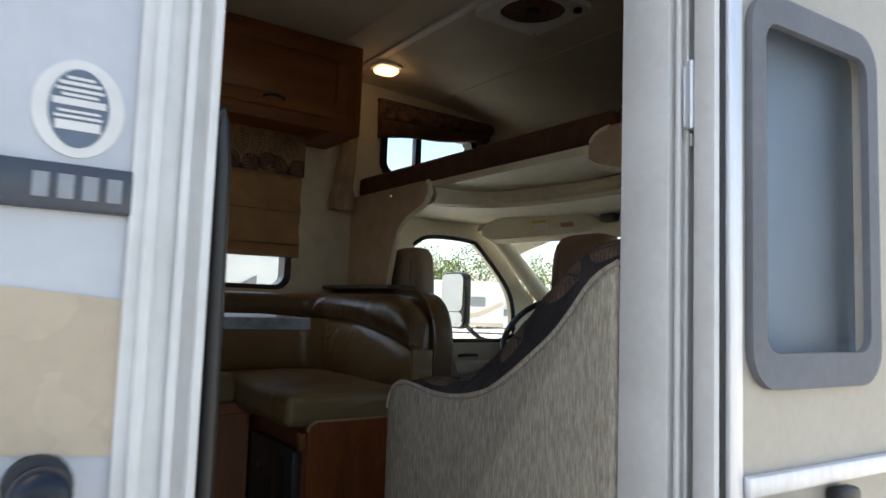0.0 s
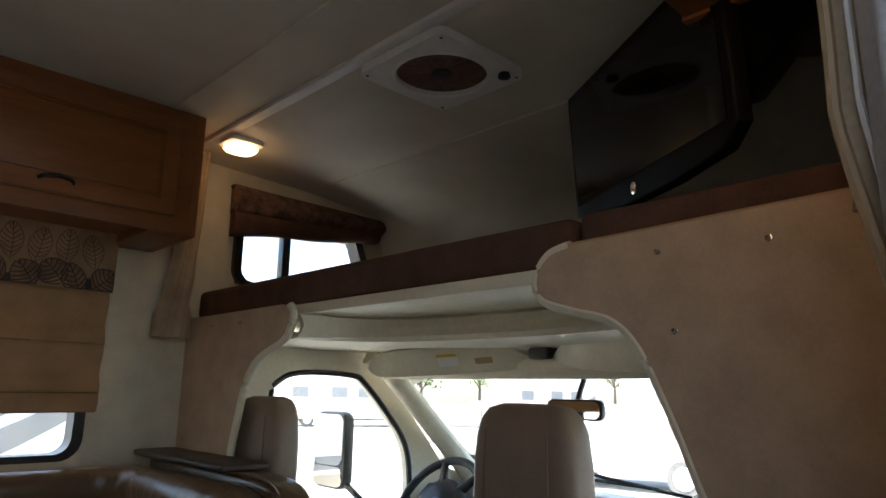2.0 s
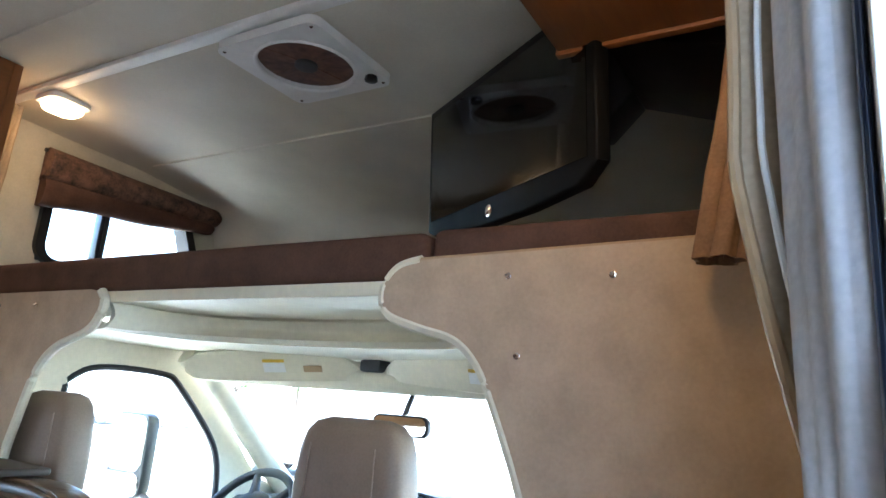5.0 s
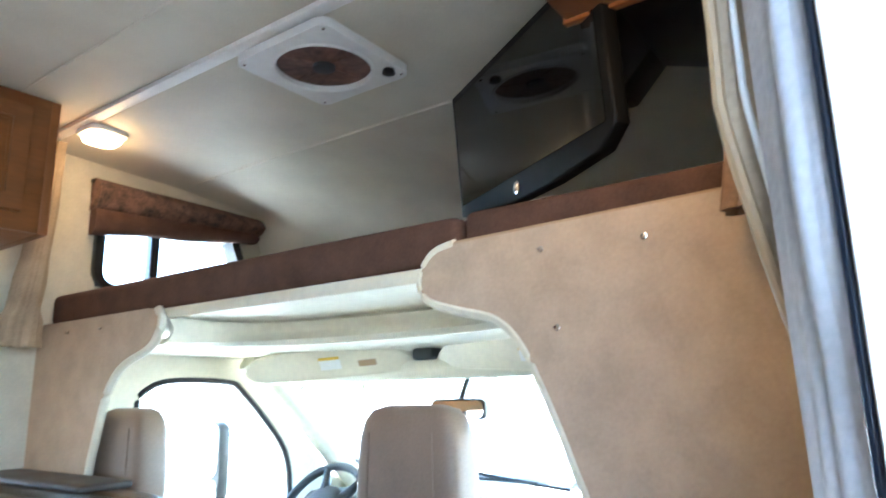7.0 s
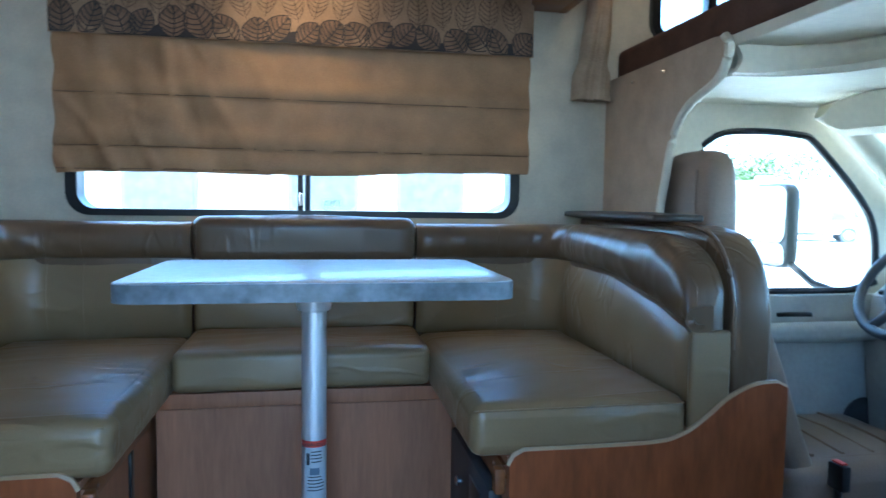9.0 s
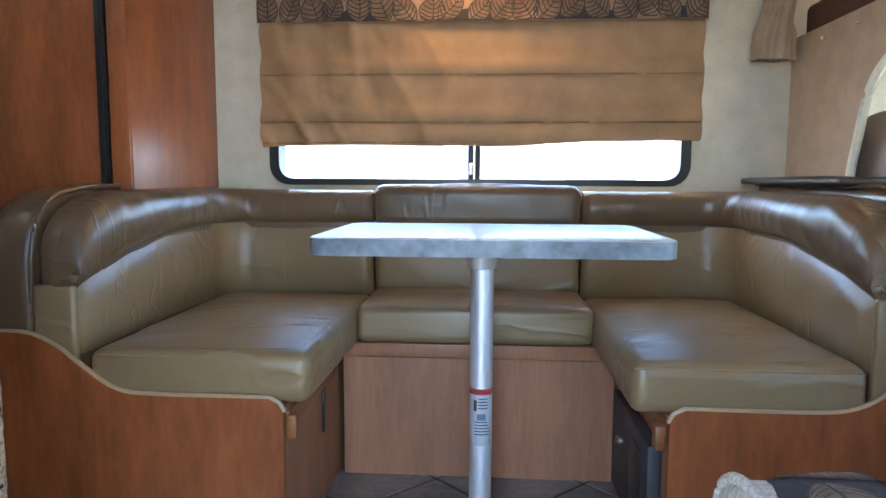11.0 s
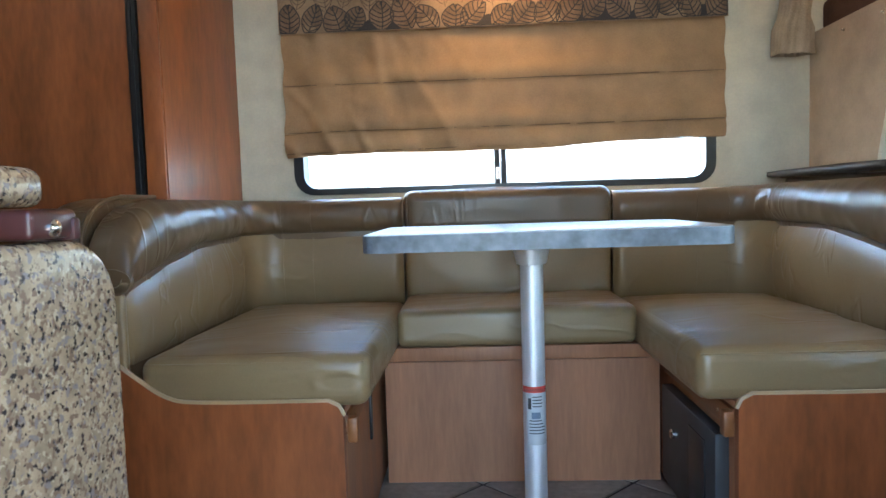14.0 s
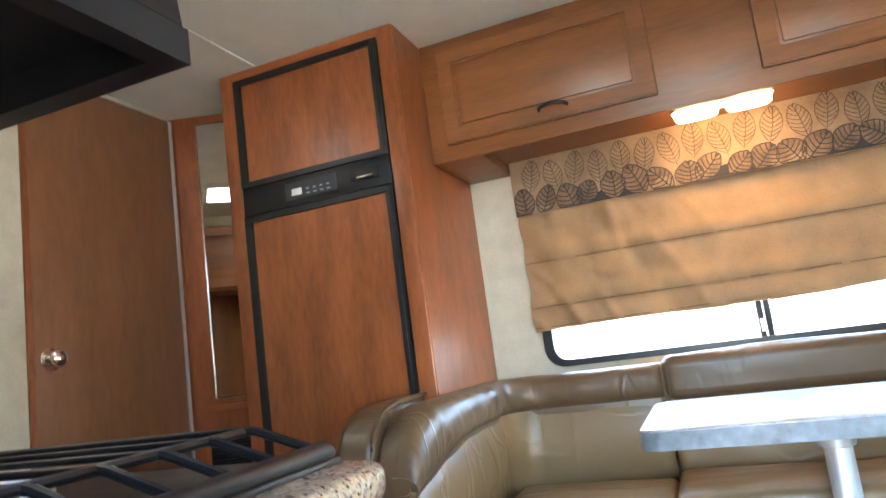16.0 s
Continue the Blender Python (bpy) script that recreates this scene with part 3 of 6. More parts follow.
def ws_f(u, v):
    a = Vector(ws["tl"]).lerp(Vector(ws["tr"]), u)
    b = Vector(ws["bl"]).lerp(Vector(ws["br"]), u)
    p = a.lerp(b, v)
    bow = 0.12 * (1 - (2 * u - 1) ** 2)
    return (p.x + bow, p.y, p.z)


g = solid("windscreen", sheet(ws_f, 20, 8, 0.004), M_GLASS, "large clear curved windscreen", "glass", kind="structure", angle=60)
g.visible_shadow = False
for s in (0, 1):
    a, b = (ws["tl"], ws["bl"]) if s == 0 else (ws["tr"], ws["br"])
    solid("windscreen_pillar", tube([(a[0] - 0.08, a[1] + (0.02 if s == 0 else -0.02), a[2] + 0.06), a, b, (b[0] + 0.03, b[1], b[2] - 0.05)], [0.05, 0.042, 0.05, 0.05], 10), M_CREAM,
          "cream windscreen pillar", "pillar", kind="structure")
solid("cab_header", tube([ws_f(i / 12, -0.03) for i in range(13)], 0.052, 10), M_CREAM, "cream moulded windscreen header", "trim", kind="structure")
solid("cowl", prism([(3.3, 0.60), (3.3, 0.70), (3.5, 0.715), (3.62, 0.68), (4.3, 0.60), (4.5, 0.5), (4.5, -0.3), (3.4, -0.3)], "y", 1.55, 3.40, bevel=0.0), M_SKIN, "white bonnet ahead of the windscreen", "bonnet", kind="structure")
for s, y in ((0, 2.75), (1, 2.05)):
    wp = thing("wiper", (3.45, y, 0.75), "black windscreen wiper resting on the glass", "wiper", "windscreen wipers")
    part("arm", tube([(3.50, y - 0.35, 0.735), (3.47, y, 0.775), (3.46, y + 0.08, 0.79)], 0.008, 6), M_BLACK, wp)
    part("blade", tube([(3.48, y - 0.22, 0.755), (3.475, y + 0.25, 0.765)], 0.007, 6), M_RUBBER, wp)

dash = thing("dashboard", (3.1, 2.45, 0.3), "grey moulded dashboard with a black centre stack", "dashboard")
part("body", prism([(2.98, 0.05), (2.93, 0.45), (2.95, 0.62), (3.05, 0.70), (3.38, 0.715), (3.44, 0.6), (3.44, 0.05)], "y", 1.53, 3.37, bevel=0.02), M_GREYTRIM, dash)
part("instrument_hood", prism([(2.90, 0.60), (2.90, 0.70), (2.96, 0.745), (3.20, 0.735), (3.2, 0.60)], "y", 2.78, 3.26, bevel=0.02), M_DARKGREY, dash)
part("centre_console", prism([(2.84, 0.20), (2.86, 0.70), (2.90, 0.735), (3.06, 0.73), (3.06, 0.20)], "y", 2.22, 2.68, bevel=0.02), M_DARKGREY, dash)
part("air_vent", lathe([(0.04, 0), (0.04, 0.012), (0.03, 0.016), (0.028, 0.008)], (2.866, 2.33, 0.64), (-1, 0, 0.05), 20), M_BLACK, dash)
part("air_vent", lathe([(0.04, 0), (0.04, 0.012), (0.03, 0.016), (0.028, 0.008)], (2.866, 2.57, 0.64), (-1, 0, 0.05), 20), M_BLACK, dash)
part("radio", box(2.845, 2.87, 2.32, 2.58, 0.46, 0.56, bevel=0.004), M_BLACK, dash)
eng = thing("engine_cover", (2.7, 2.5, -0.02), "grey carpeted engine cover between the cab seats", "engine cover")
part("body", cushion(2.42, 2.99, 2.28, 2.72, -0.02, 0.20, r=0.05, puff=0.01, wrinkle=0.0, cuts=4), M_CARPET, eng)
part("tray", box(2.50, 2.80, 2.36, 2.64, 0.208, 0.232, bevel=0.008), M_DARKGREY, eng)

wheel = thing("steering_wheel", (2.80, 3.04, 0.70), "dark grey four-spoke steering wheel", "steering wheel")
WC, WN = Vector((2.80, 3.03, 0.70)), Vector((-0.80, 0.0, 0.60)).normalized()
wq = Vector((0, 0, 1)).rotation_difference(WN).to_matrix()


def on_wheel(r, a, h=0.0):
    return WC + wq @ Vector((r * math.cos(a), r * math.sin(a), h))


part("rim", tube([on_wheel(0.185, 2 * math.pi * i / 40) for i in range(40)], 0.0155, 10, closed=True), M_DARKGREY, wheel, angle=60)
part("hub", lathe([(0.095, -0.05), (0.112, -0.02), (0.106, 0.005), (0.078, 0.018), (0.02, 0.024)], WC, WN, 28), M_DARKGREY, wheel, angle=60)
part("emblem", lathe([(0.022, 0.0), (0.022, 0.004), (0.016, 0.006)], WC + 0.02 * WN, WN, 20), M_NAVY, wheel, "small oval emblem")
for a in (0.35, math.pi - 0.35, -0.75, math.pi + 0.75):
    part("spoke", tube([on_wheel(0.06, a, -0.01), on_wheel(0.13, a, -0.006), on_wheel(0.18, a)], [0.026, 0.016, 0.013], 8), M_DARKGREY, wheel, angle=60)
part("column", tube([WC - 0.03 * WN, WC - 0.26 * WN], [0.05, 0.06], 14), M_DARKGREY, wheel)
part("indicator_stalk", tube([on_wheel(0.05, 1.5, -0.05), on_wheel(0.17, 1.7, -0.05)], 0.008, 8), M_BLACK, wheel)
part("shift_lever", tube([on_wheel(0.05, -1.5, -0.06), on_wheel(0.20, -1.35, -0.045)], 0.009, 8), M_BLACK, wheel)

VISOR = smooth_pts([(0.0, 0.42), (0.05, 0.80), (0.17, 1.0), (0.45, 1.03), (0.76, 1.0), (0.90, 0.72), (0.99, 0.22), (0.95, 0.0), (0.5, -0.02), (0.10, 0.02), (0.02, 0.18)], 4, closed=True)
for o, p, up in (((2.612, 3.185, 1.150), (2.868, 2.615, 1.192), (-0.045, 0.0, 0.088)), ((2.858, 2.515, 1.188), (2.655, 1.72, 1.150), (-0.045, 0.0, 0.084))):
    o, uu, vv = Vector(o), Vector(p) - Vector(o), Vector(up)
    nn = uu.cross(vv).normalized()
    nn = nn if nn.x < 0 else -nn
    vm = Matrix.Translation(o) @ Matrix(((uu.x, vv.x, nn.x, 0), (uu.y, vv.y, nn.y, 0), (uu.z, vv.z, nn.z, 0), (0, 0, 0, 1)))
    v = thing("sun_visor", o + uu / 2, "cream padded sun visor folded up under the headliner", "sun visor", "cab sun visors")

    def visor_part(name, bm, m, label=""):
        bmesh.ops.transform(bm, matrix=vm, verts=bm.verts)
        bmesh.ops.recalc_face_normals(bm, faces=bm.faces)
        return part(name, bm, m, v, label)
    visor_part("pad", prism(VISOR, "z", -0.012, 0.012), M_CREAM)
    visor_part("rolled_edge", tube([(x, y, 0.004) for x, y in VISOR[::2]], 0.011, 6, closed=True), M_CREAM)
    visor_part("caution_label", box(0.44, 0.56, 0.28, 0.62, 0.0122, 0.0135), M_WHITE, "pale printed caution label")
    visor_part("label_strip", box(0.44, 0.56, 0.64, 0.74, 0.0122, 0.0135), M_YELLOW, "yellow label heading")
    visor_part("vanity_tab", box(0.66, 0.76, 0.30, 0.52, 0.0122, 0.0145), M_TMOLD, "small tan label")
mr = thing("rear_view_mirror", (2.86, 2.46, 1.05), "black rear-view mirror on the windscreen", "mirror")
part("housing", prism(rrect(2.36, 2.57, 1.02, 1.085, 0.025, 5), "x", 2.845, 2.87, bevel=0.005), M_BLACK, mr)
part("glass", prism(rrect(2.366, 2.564, 1.026, 1.079, 0.022, 5), "x", 2.842, 2.8445), M_MIRROR, mr)
part("stem", tube([(2.868, 2.47, 1.06), (2.90, 2.47, 1.12), (2.92, 2.47, 1.15)], 0.009, 8), M_BLACK, mr)
cp = thing("overhead_console", (2.84, 2.57, 1.2), "small dark console between the sun visors", "console")
part("body", box(2.80, 2.88, 2.53, 2.612, 1.212, 1.251, bevel=0.01), M_DARKGREY, cp)

sm = thing("side_mirror", (2.84, 3.62, 0.84), "tall black door mirror outside the cab window", "mirror")
part("housing", prism(rrect(3.640, 3.870, 0.680, 1.008, 0.05, 6), "x", 2.825, 2.88, bevel=0.012), M_BLACK, sm)
part("glass", prism(rrect(3.650, 3.860, 0.780, 0.998, 0.04, 6), "x", 2.819, 2.8245), M_MIRROR, sm)
part("spotter_glass", prism(rrect(3.650, 3.860, 0.692, 0.776, 0.03, 6), "x", 2.819, 2.8245), M_MIRROR, sm)
part("arm", tube([(2.855, 3.66, 0.705), (2.89, 3.57, 0.635), (2.95, 3.455, 0.60)], 0.014, 8), M_BLACK, sm)


def loft(levels, cx, cy, hw, n=40, power=0.5):
    """A padded block: rounded sections (height, half width, depth) stacked upwards, flush at the back."""
    bm, rings = bm_new(), []
    for z, w, d in levels:
        ring = []
        for k in range(n):
            a = 2 * math.pi * k / n
            c, q = math.cos(a), math.sin(a)
            ring.append(bm.verts.new((cx + 0.062 + d / 2 * math.copysign(abs(c) ** power, c), cy + w * hw * math.copysign(abs(q) ** power, q), z)))
        rings.append(ring)
    for a, b in zip(rings, rings[1:]):
        for k in range(n):
            bm.faces.new((a[k], a[(k + 1) % n], b[(k + 1) % n], b[k]))
    bm.faces.new(rings[0][::-1])
    bm.faces.new(rings[-1])
    bmesh.ops.recalc_face_normals(bm, faces=bm.faces)
    return bm


def cab_seat(cy, cx, hw=1.0):
    s = thing("captains_chair", (cx + 0.25, cy, -0.02), "taupe vinyl cab bucket seat with a tall headrest", "chair", "cab seats")

    def lean(bm):
        """The back reclines: its foot stands further forward than the headrest."""
        for v in bm.verts:
            v.co.x += 0.20 * max(0.0, 0.62 - v.co.z) + 0.26 * max(0.0, 0.90 - v.co.z) ** 2
        return bm
    bk = part("backrest", lean(loft(((0.16, 0.225, 0.12), (0.28, 0.240, 0.14), (0.38, 0.252, 0.15), (0.47, 0.264, 0.15), (0.56, 0.266, 0.145), (0.65, 0.249, 0.138), (0.70, 0.226, 0.135), (0.755, 0.185, 0.13), (0.80, 0.152, 0.124), (0.815, 0.140, 0.115)), cx, cy, 1.0)), M_SEATGREY, s, angle=80)
    part("headrest", loft(((0.77, 0.150, 0.11), (0.800, 0.158, 0.118), (0.82, 0.163, 0.122), (0.88, 0.165, 0.124), (0.95, 0.162, 0.122), (1.01, 0.154, 0.116), (1.045, 0.140, 0.106), (1.067, 0.118, 0.088), (1.077, 0.08, 0.055)), cx + 0.001, cy, hw), M_SEATGREY, s, angle=80)
    for sy in (-1, 1):
        part("headrest_seam", tube([(cx + 0.004, cy + sy * 0.088, 0.80), (cx + 0.0005, cy + sy * 0.090, 0.90), (cx + 0.004, cy + sy * 0.086, 1.02)], 0.0022, 6), M_SEATGREY, s)
        part("side_seam", tube([(cx + 0.2 * max(0.0, 0.62 - z) + 0.26 * max(0.0, 0.9 - z) ** 2 + 0.012, cy + sy * w, z) for z, w in ((0.30, 0.205), (0.42, 0.215), (0.55, 0.222), (0.64, 0.21), (0.70, 0.185))], 0.0022, 6), M_PIPING, bk)
    part("cushion", cushion(cx + 0.22, cx + 0.78, cy - 0.25, cy + 0.25, 0.06, 0.20, r=0.05, puff=0.014, wrinkle=0.003, seed=cy, cuts=8), M_SEATGREY, s, angle=60)
    for k in range(4):
        part("stitch_rib", tube([(cx + 0.34 + 0.1 * k, cy - 0.19, 0.207), (cx + 0.345 + 0.1 * k, cy, 0.216), (cx + 0.34 + 0.1 * k, cy + 0.19, 0.207)], 0.006, 6), M_SEATGREY, s)
    part("pedestal", box(cx + 0.26, cx + 0.66, cy - 0.2, cy + 0.2, -0.02, 0.06, bevel=0.01), M_GREYTRIM, s)
    return s


cab_seat(2.168, 2.19, 0.88)
driver_chair = cab_seat(3.222, 2.135, 0.84)
part("belt_stalk", tube([(2.53, 3.0, 0.10), (2.50, 2.96, 0.11), (2.48, 2.935, 0.15)], 0.012, 8), M_BLACK, driver_chair)
bk = part("belt_buckle", box(2.466, 2.494, 2.907, 2.963, 0.15, 0.222, bevel=0.006), M_BLACK, driver_chair)
part("button", box(2.470, 2.490, 2.917, 2.953, 0.2225, 0.228, bevel=0.002), M_RED, bk)

# ---- windows of the living space ----


def slider(name, x0, x1, z0, z1, mx, label, slant=0.0):
    w = thing(name, ((x0 + x1) / 2, WY, z0), label, "window", kind="structure")
    out, inn = rrect(x0, x1, z0, z1, 0.07), rrect(x0 + 0.034, x1 - 0.034, z0 + 0.022, z1 - 0.03, 0.05)
    if slant:
        def cut(p):
            x, z = p
            return (min(x, x1 - slant * (z - z0) / (z1 - z0)), z)
        out, inn = [cut(p) for p in out], [(min(x, x1 - 0.04 - slant * (z - z0) / (z1 - z0)), z) for x, z in inn]
    part("window_frame", holed(out, inn, "y", WY - 0.022, WY + 0.055), M_BLACK, w)
    part("mullion", box(mx - 0.021, mx - 0.003, WY - 0.012, WY + 0.03, z0 + 0.02, z1 - 0.025, bevel=0.003), M_BLACK, w)
    part("mullion", box(mx + 0.003, mx + 0.021, WY - 0.004, WY + 0.034, z0 + 0.02, z1 - 0.025, bevel=0.003), M_DARKGREY, w)
    for a, b, yy in ((x0 + 0.03, mx - 0.01, WY + 0.022), (mx + 0.01, x1 - 0.03, WY + 0.03)):
        p = part("pane", box(a, b - (slant if b > mx + 0.05 else 0), yy, yy + 0.004, z0 + 0.018, z1 - 0.026), M_GLASS, w)
        p.visible_shadow = False
    return w


w1 = slider("window_1", *WIN, 1.033, "black-framed sliding window behind the dinette")
part("latch", box(1.018, 1.03, WY - 0.02, WY - 0.0125, 0.90, 0.94, bevel=0.002), M_WHITE, w1)
slider("window_2", BWIN[0], BWIN[1], BWIN[2], BWIN[3], 2.487, "small black-framed bunk window", slant=0.13)


def text_obj(body, size, m, material, parent, name="lettering"):
    c = bpy.data.curves.new(name, "FONT")
    c.body, c.size, c.extrude, c.align_x, c.align_y = body, size, 0.0004, "CENTER", "CENTER"
    o = bpy.data.objects.new(name, c)
    scene.collection.objects.link(o)
    dg = bpy.context.evaluated_depsgraph_get()
    me = bpy.data.meshes.new_from_object(o.evaluated_get(dg))
    bpy.data.objects.remove(o)
    me.materials.clear()
    me.materials.append(material)
    ob = new(name, me)
    ob.parent = parent
    ob.matrix_basis = Matrix.Translation(-origin_of(parent)) @ m
    return ob


ex = thing("exit_sticker", (1.17, WY + 0.024, 0.90), "small clear emergency exit sticker on the window pane", "sticker")
part("film", prism(rrect(1.088, 1.166, 0.888, 0.926, 0.006, 3), "y", WY + 0.0255, WY + 0.0262), M_GLASS, ex, "clear film")
text_obj("EXIT", 0.030, Matrix.Translation((1.127, WY + 0.0245, 0.907)) @ pose(0, 0, 0, 90, 0, 0), M_BADGE_LIGHT, ex)

# ---- dinette ----
PY = 2.685    # front of the bench end boards


def end_board(x_out, x_in, flip):
    """Curved cherry board that closes a bench: high behind the backrest, low along the seat."""
    s = 1 if flip else -1
    up = 0.0 if flip else 0.012
    pts = [(x_in, 0.0), (x_in, 0.372)]
    pts += [(x_in + s * 0.010, 0.392), (x_in + s * 0.030, 0.402)]
    top = smooth_pts([(x_in + s * 0.030, 0.403), (x_in + s * 0.30, 0.403), (x_in + s * 0.385, 0.416), (x_in + s * (0.445 + up), 0.452 + up), (x_in + s * (0.50 + up), 0.495 + up), (x_in + s * (0.56 + up), 0.522 + up), (x_in + s * (0.615 + up), 0.527 + up)], 5)
    pts += top + [(x_out, 0.515 if s > 0 else 0.535), (x_out, 0.0)]
    return pts


def bench(name, x_back, x_in, s):
    b = thing(name, ((x_back + x_in) / 2, 3.15, 0.0), "cherry bench box of the U-shaped dinette", "bench", "dinette benches")
    x_out = x_in + s * (0.640 if s > 0 else 0.72)
    pts = end_board(x_out, x_in, s > 0)
    part("end_board", prism(pts, "y", PY, PY + 0.02), M_CHERRY, b)
    part("edge_strip", tube([(x, PY + 0.008, z) for x, z in pts[1:-1]], 0.0065, 6), M_TMOLD, b, "tan edge strip")
    part("side_panel", box(min(x_in, x_in + s * 0.018), max(x_in, x_in + s * 0.018), PY + 0.022, WY - 0.01, 0.0, 0.335), M_PLY, b)
    part("side_rail", box(min(x_in - s * 0.006, x_in + s * 0.03), max(x_in - s * 0.006, x_in + s * 0.03), PY + 0.03, 3.21, 0.32, 0.365, bevel=0.003), M_OAK, b)
    part("seat_board", box(min(x_in, x_back), max(x_in, x_back), PY + 0.022, WY - 0.01, 0.368, 0.384), M_PLY, b)
    part("rail_bracket", box(min(x_in - s * 0.03, x_in - s * 0.007), max(x_in - s * 0.03, x_in - s * 0.007), PY + 0.0, PY + 0.03, 0.312, 0.368, bevel=0.006), M_OAK, b)
    for y in (PY + 0.10, PY + 0.30, PY + 0.46):
        part("screw", lathe([(0.006, 0), (0.006, 0.002), (0.003, 0.003)], (x_in - s * 0.006, y, 0.342), (-s, 0, 0), 10), M_CHROME, b)
    return b


bl = bench("dinette_bench", 0.02, 0.643, -1)
part("hasp", box(0.643, 0.650, 3.02, 3.045, 0.20, 0.32, bevel=0.002), M_BLACK, bl, "black metal strap")
br = bench("dinette_bench", 2.07, 1.473, 1)
vent = thing("bench_cupboard", (1.475, 2.95, 0.02), "dark grey cupboard door in the bench side", "cupboard")
part("door", box(1.440, 1.472, 2.73, 3.14, 0.04, 0.305, bevel=0.006), M_DARKGREY, vent)
part("door_face", box(1.4365, 1.4395, 2.79, 2.90, 0.09, 0.27, bevel=0.001), M_BLACK, vent)
part("lock", lathe([(0.013, 0), (0.013, 0.006), (0.009, 0.010), (0.003, 0.011)], (1.440, 3.03, 0.20), (-1, 0, 0), 16), M_CHROME, vent)
bc = thing("dinette_bench", (1.05, 3.4, 0.0), "plywood bench box under the middle dinette seat", "bench", "dinette benches")
part("front_panel", box(0.662, 1.455, 3.213, 3.230, 0.0, 0.36), M_PLY, bc)
part("rail", box(0.662, 1.455, 3.198, 3.2125, 0.365, 0.405, bevel=0.002), M_PLY, bc)
part("seat_board", box(0.662, 1.455, 3.232, WY - 0.01, 0.388, 0.404), M_PLY, bc)

sl = thing("seat_cushion", (0.44, 3.15, 0.385), "olive-tan leather seat cushion on the dinette bench", "cushion", "dinette seat cushions")
part("cover", cushion(0.195, 0.700, 2.695, 3.50, 0.386, 0.500, r=0.028, puff=0.016, wrinkle=0.0035, seed=1.0, cuts=44), M_LEATHER, sl, angle=60)
sr = thing("seat_cushion", (1.64, 3.15, 0.385), "olive-tan leather seat cushion on the dinette bench", "cushion", "dinette seat cushions")
part("cover", cushion(1.393, 1.880, 2.695, 3.50, 0.386, 0.500, r=0.028, puff=0.016, wrinkle=0.004, seed=7.0, cuts=44), M_LEATHER, sr, angle=60)
sc = thing("seat_cushion", (1.05, 3.35, 0.405), "olive-tan leather middle seat cushion of the dinette", "cushion", "dinette seat cushions")
part("cover", cushion(0.704, 1.389, 3.195, 3.53, 0.407, 0.515, r=0.022, puff=0.012, wrinkle=0.004, seed=3.0, cuts=40), M_LEATHER, sc, angle=60)
for c, xa, xb, y in ((sl, 0.21, 0.69, 2.699), (sr, 1.40, 1.87, 2.699)):
    part("piping", tube([(xa, y, 0.487), (xb, y, 0.487)], 0.0022, 6), M_LEATHER, c)

# backrests: a dark roll over a lighter pad; the side ones turn the corner and run on along the wall
bw = thing("backrest_cushion", (1.045, 3.6, 0.50), "two-tone leather backrest cushion against the wall", "cushion", "dinette backrests")
part("pad", cushion(0.698, 1.392, 3.545, WY - 0.004, 0.49, 0.735, r=0.022, puff=0.010, wrinkle=0.003, seed=2.0, cuts=28), M_LEATHER, bw, angle=60)
part("roll", cushion(0.698, 1.392, 3.525, WY - 0.026, 0.722, 0.862, r=0.034, puff=0.008, wrinkle=0.0035, seed=7.0, cuts=30), M_LEATHER_DARK, bw, angle=60)
for sx in (0.712, 1.378):
    part("seam", tube([(sx, 3.522, 0.74), (sx, 3.516, 0.78), (sx, 3.526, 0.842)], 0.0016, 6), M_LEATHER_DARK, bw)

BY0, BYW, BR = 2.70, 3.545, 0.11     # free end, face along the wall, corner radius


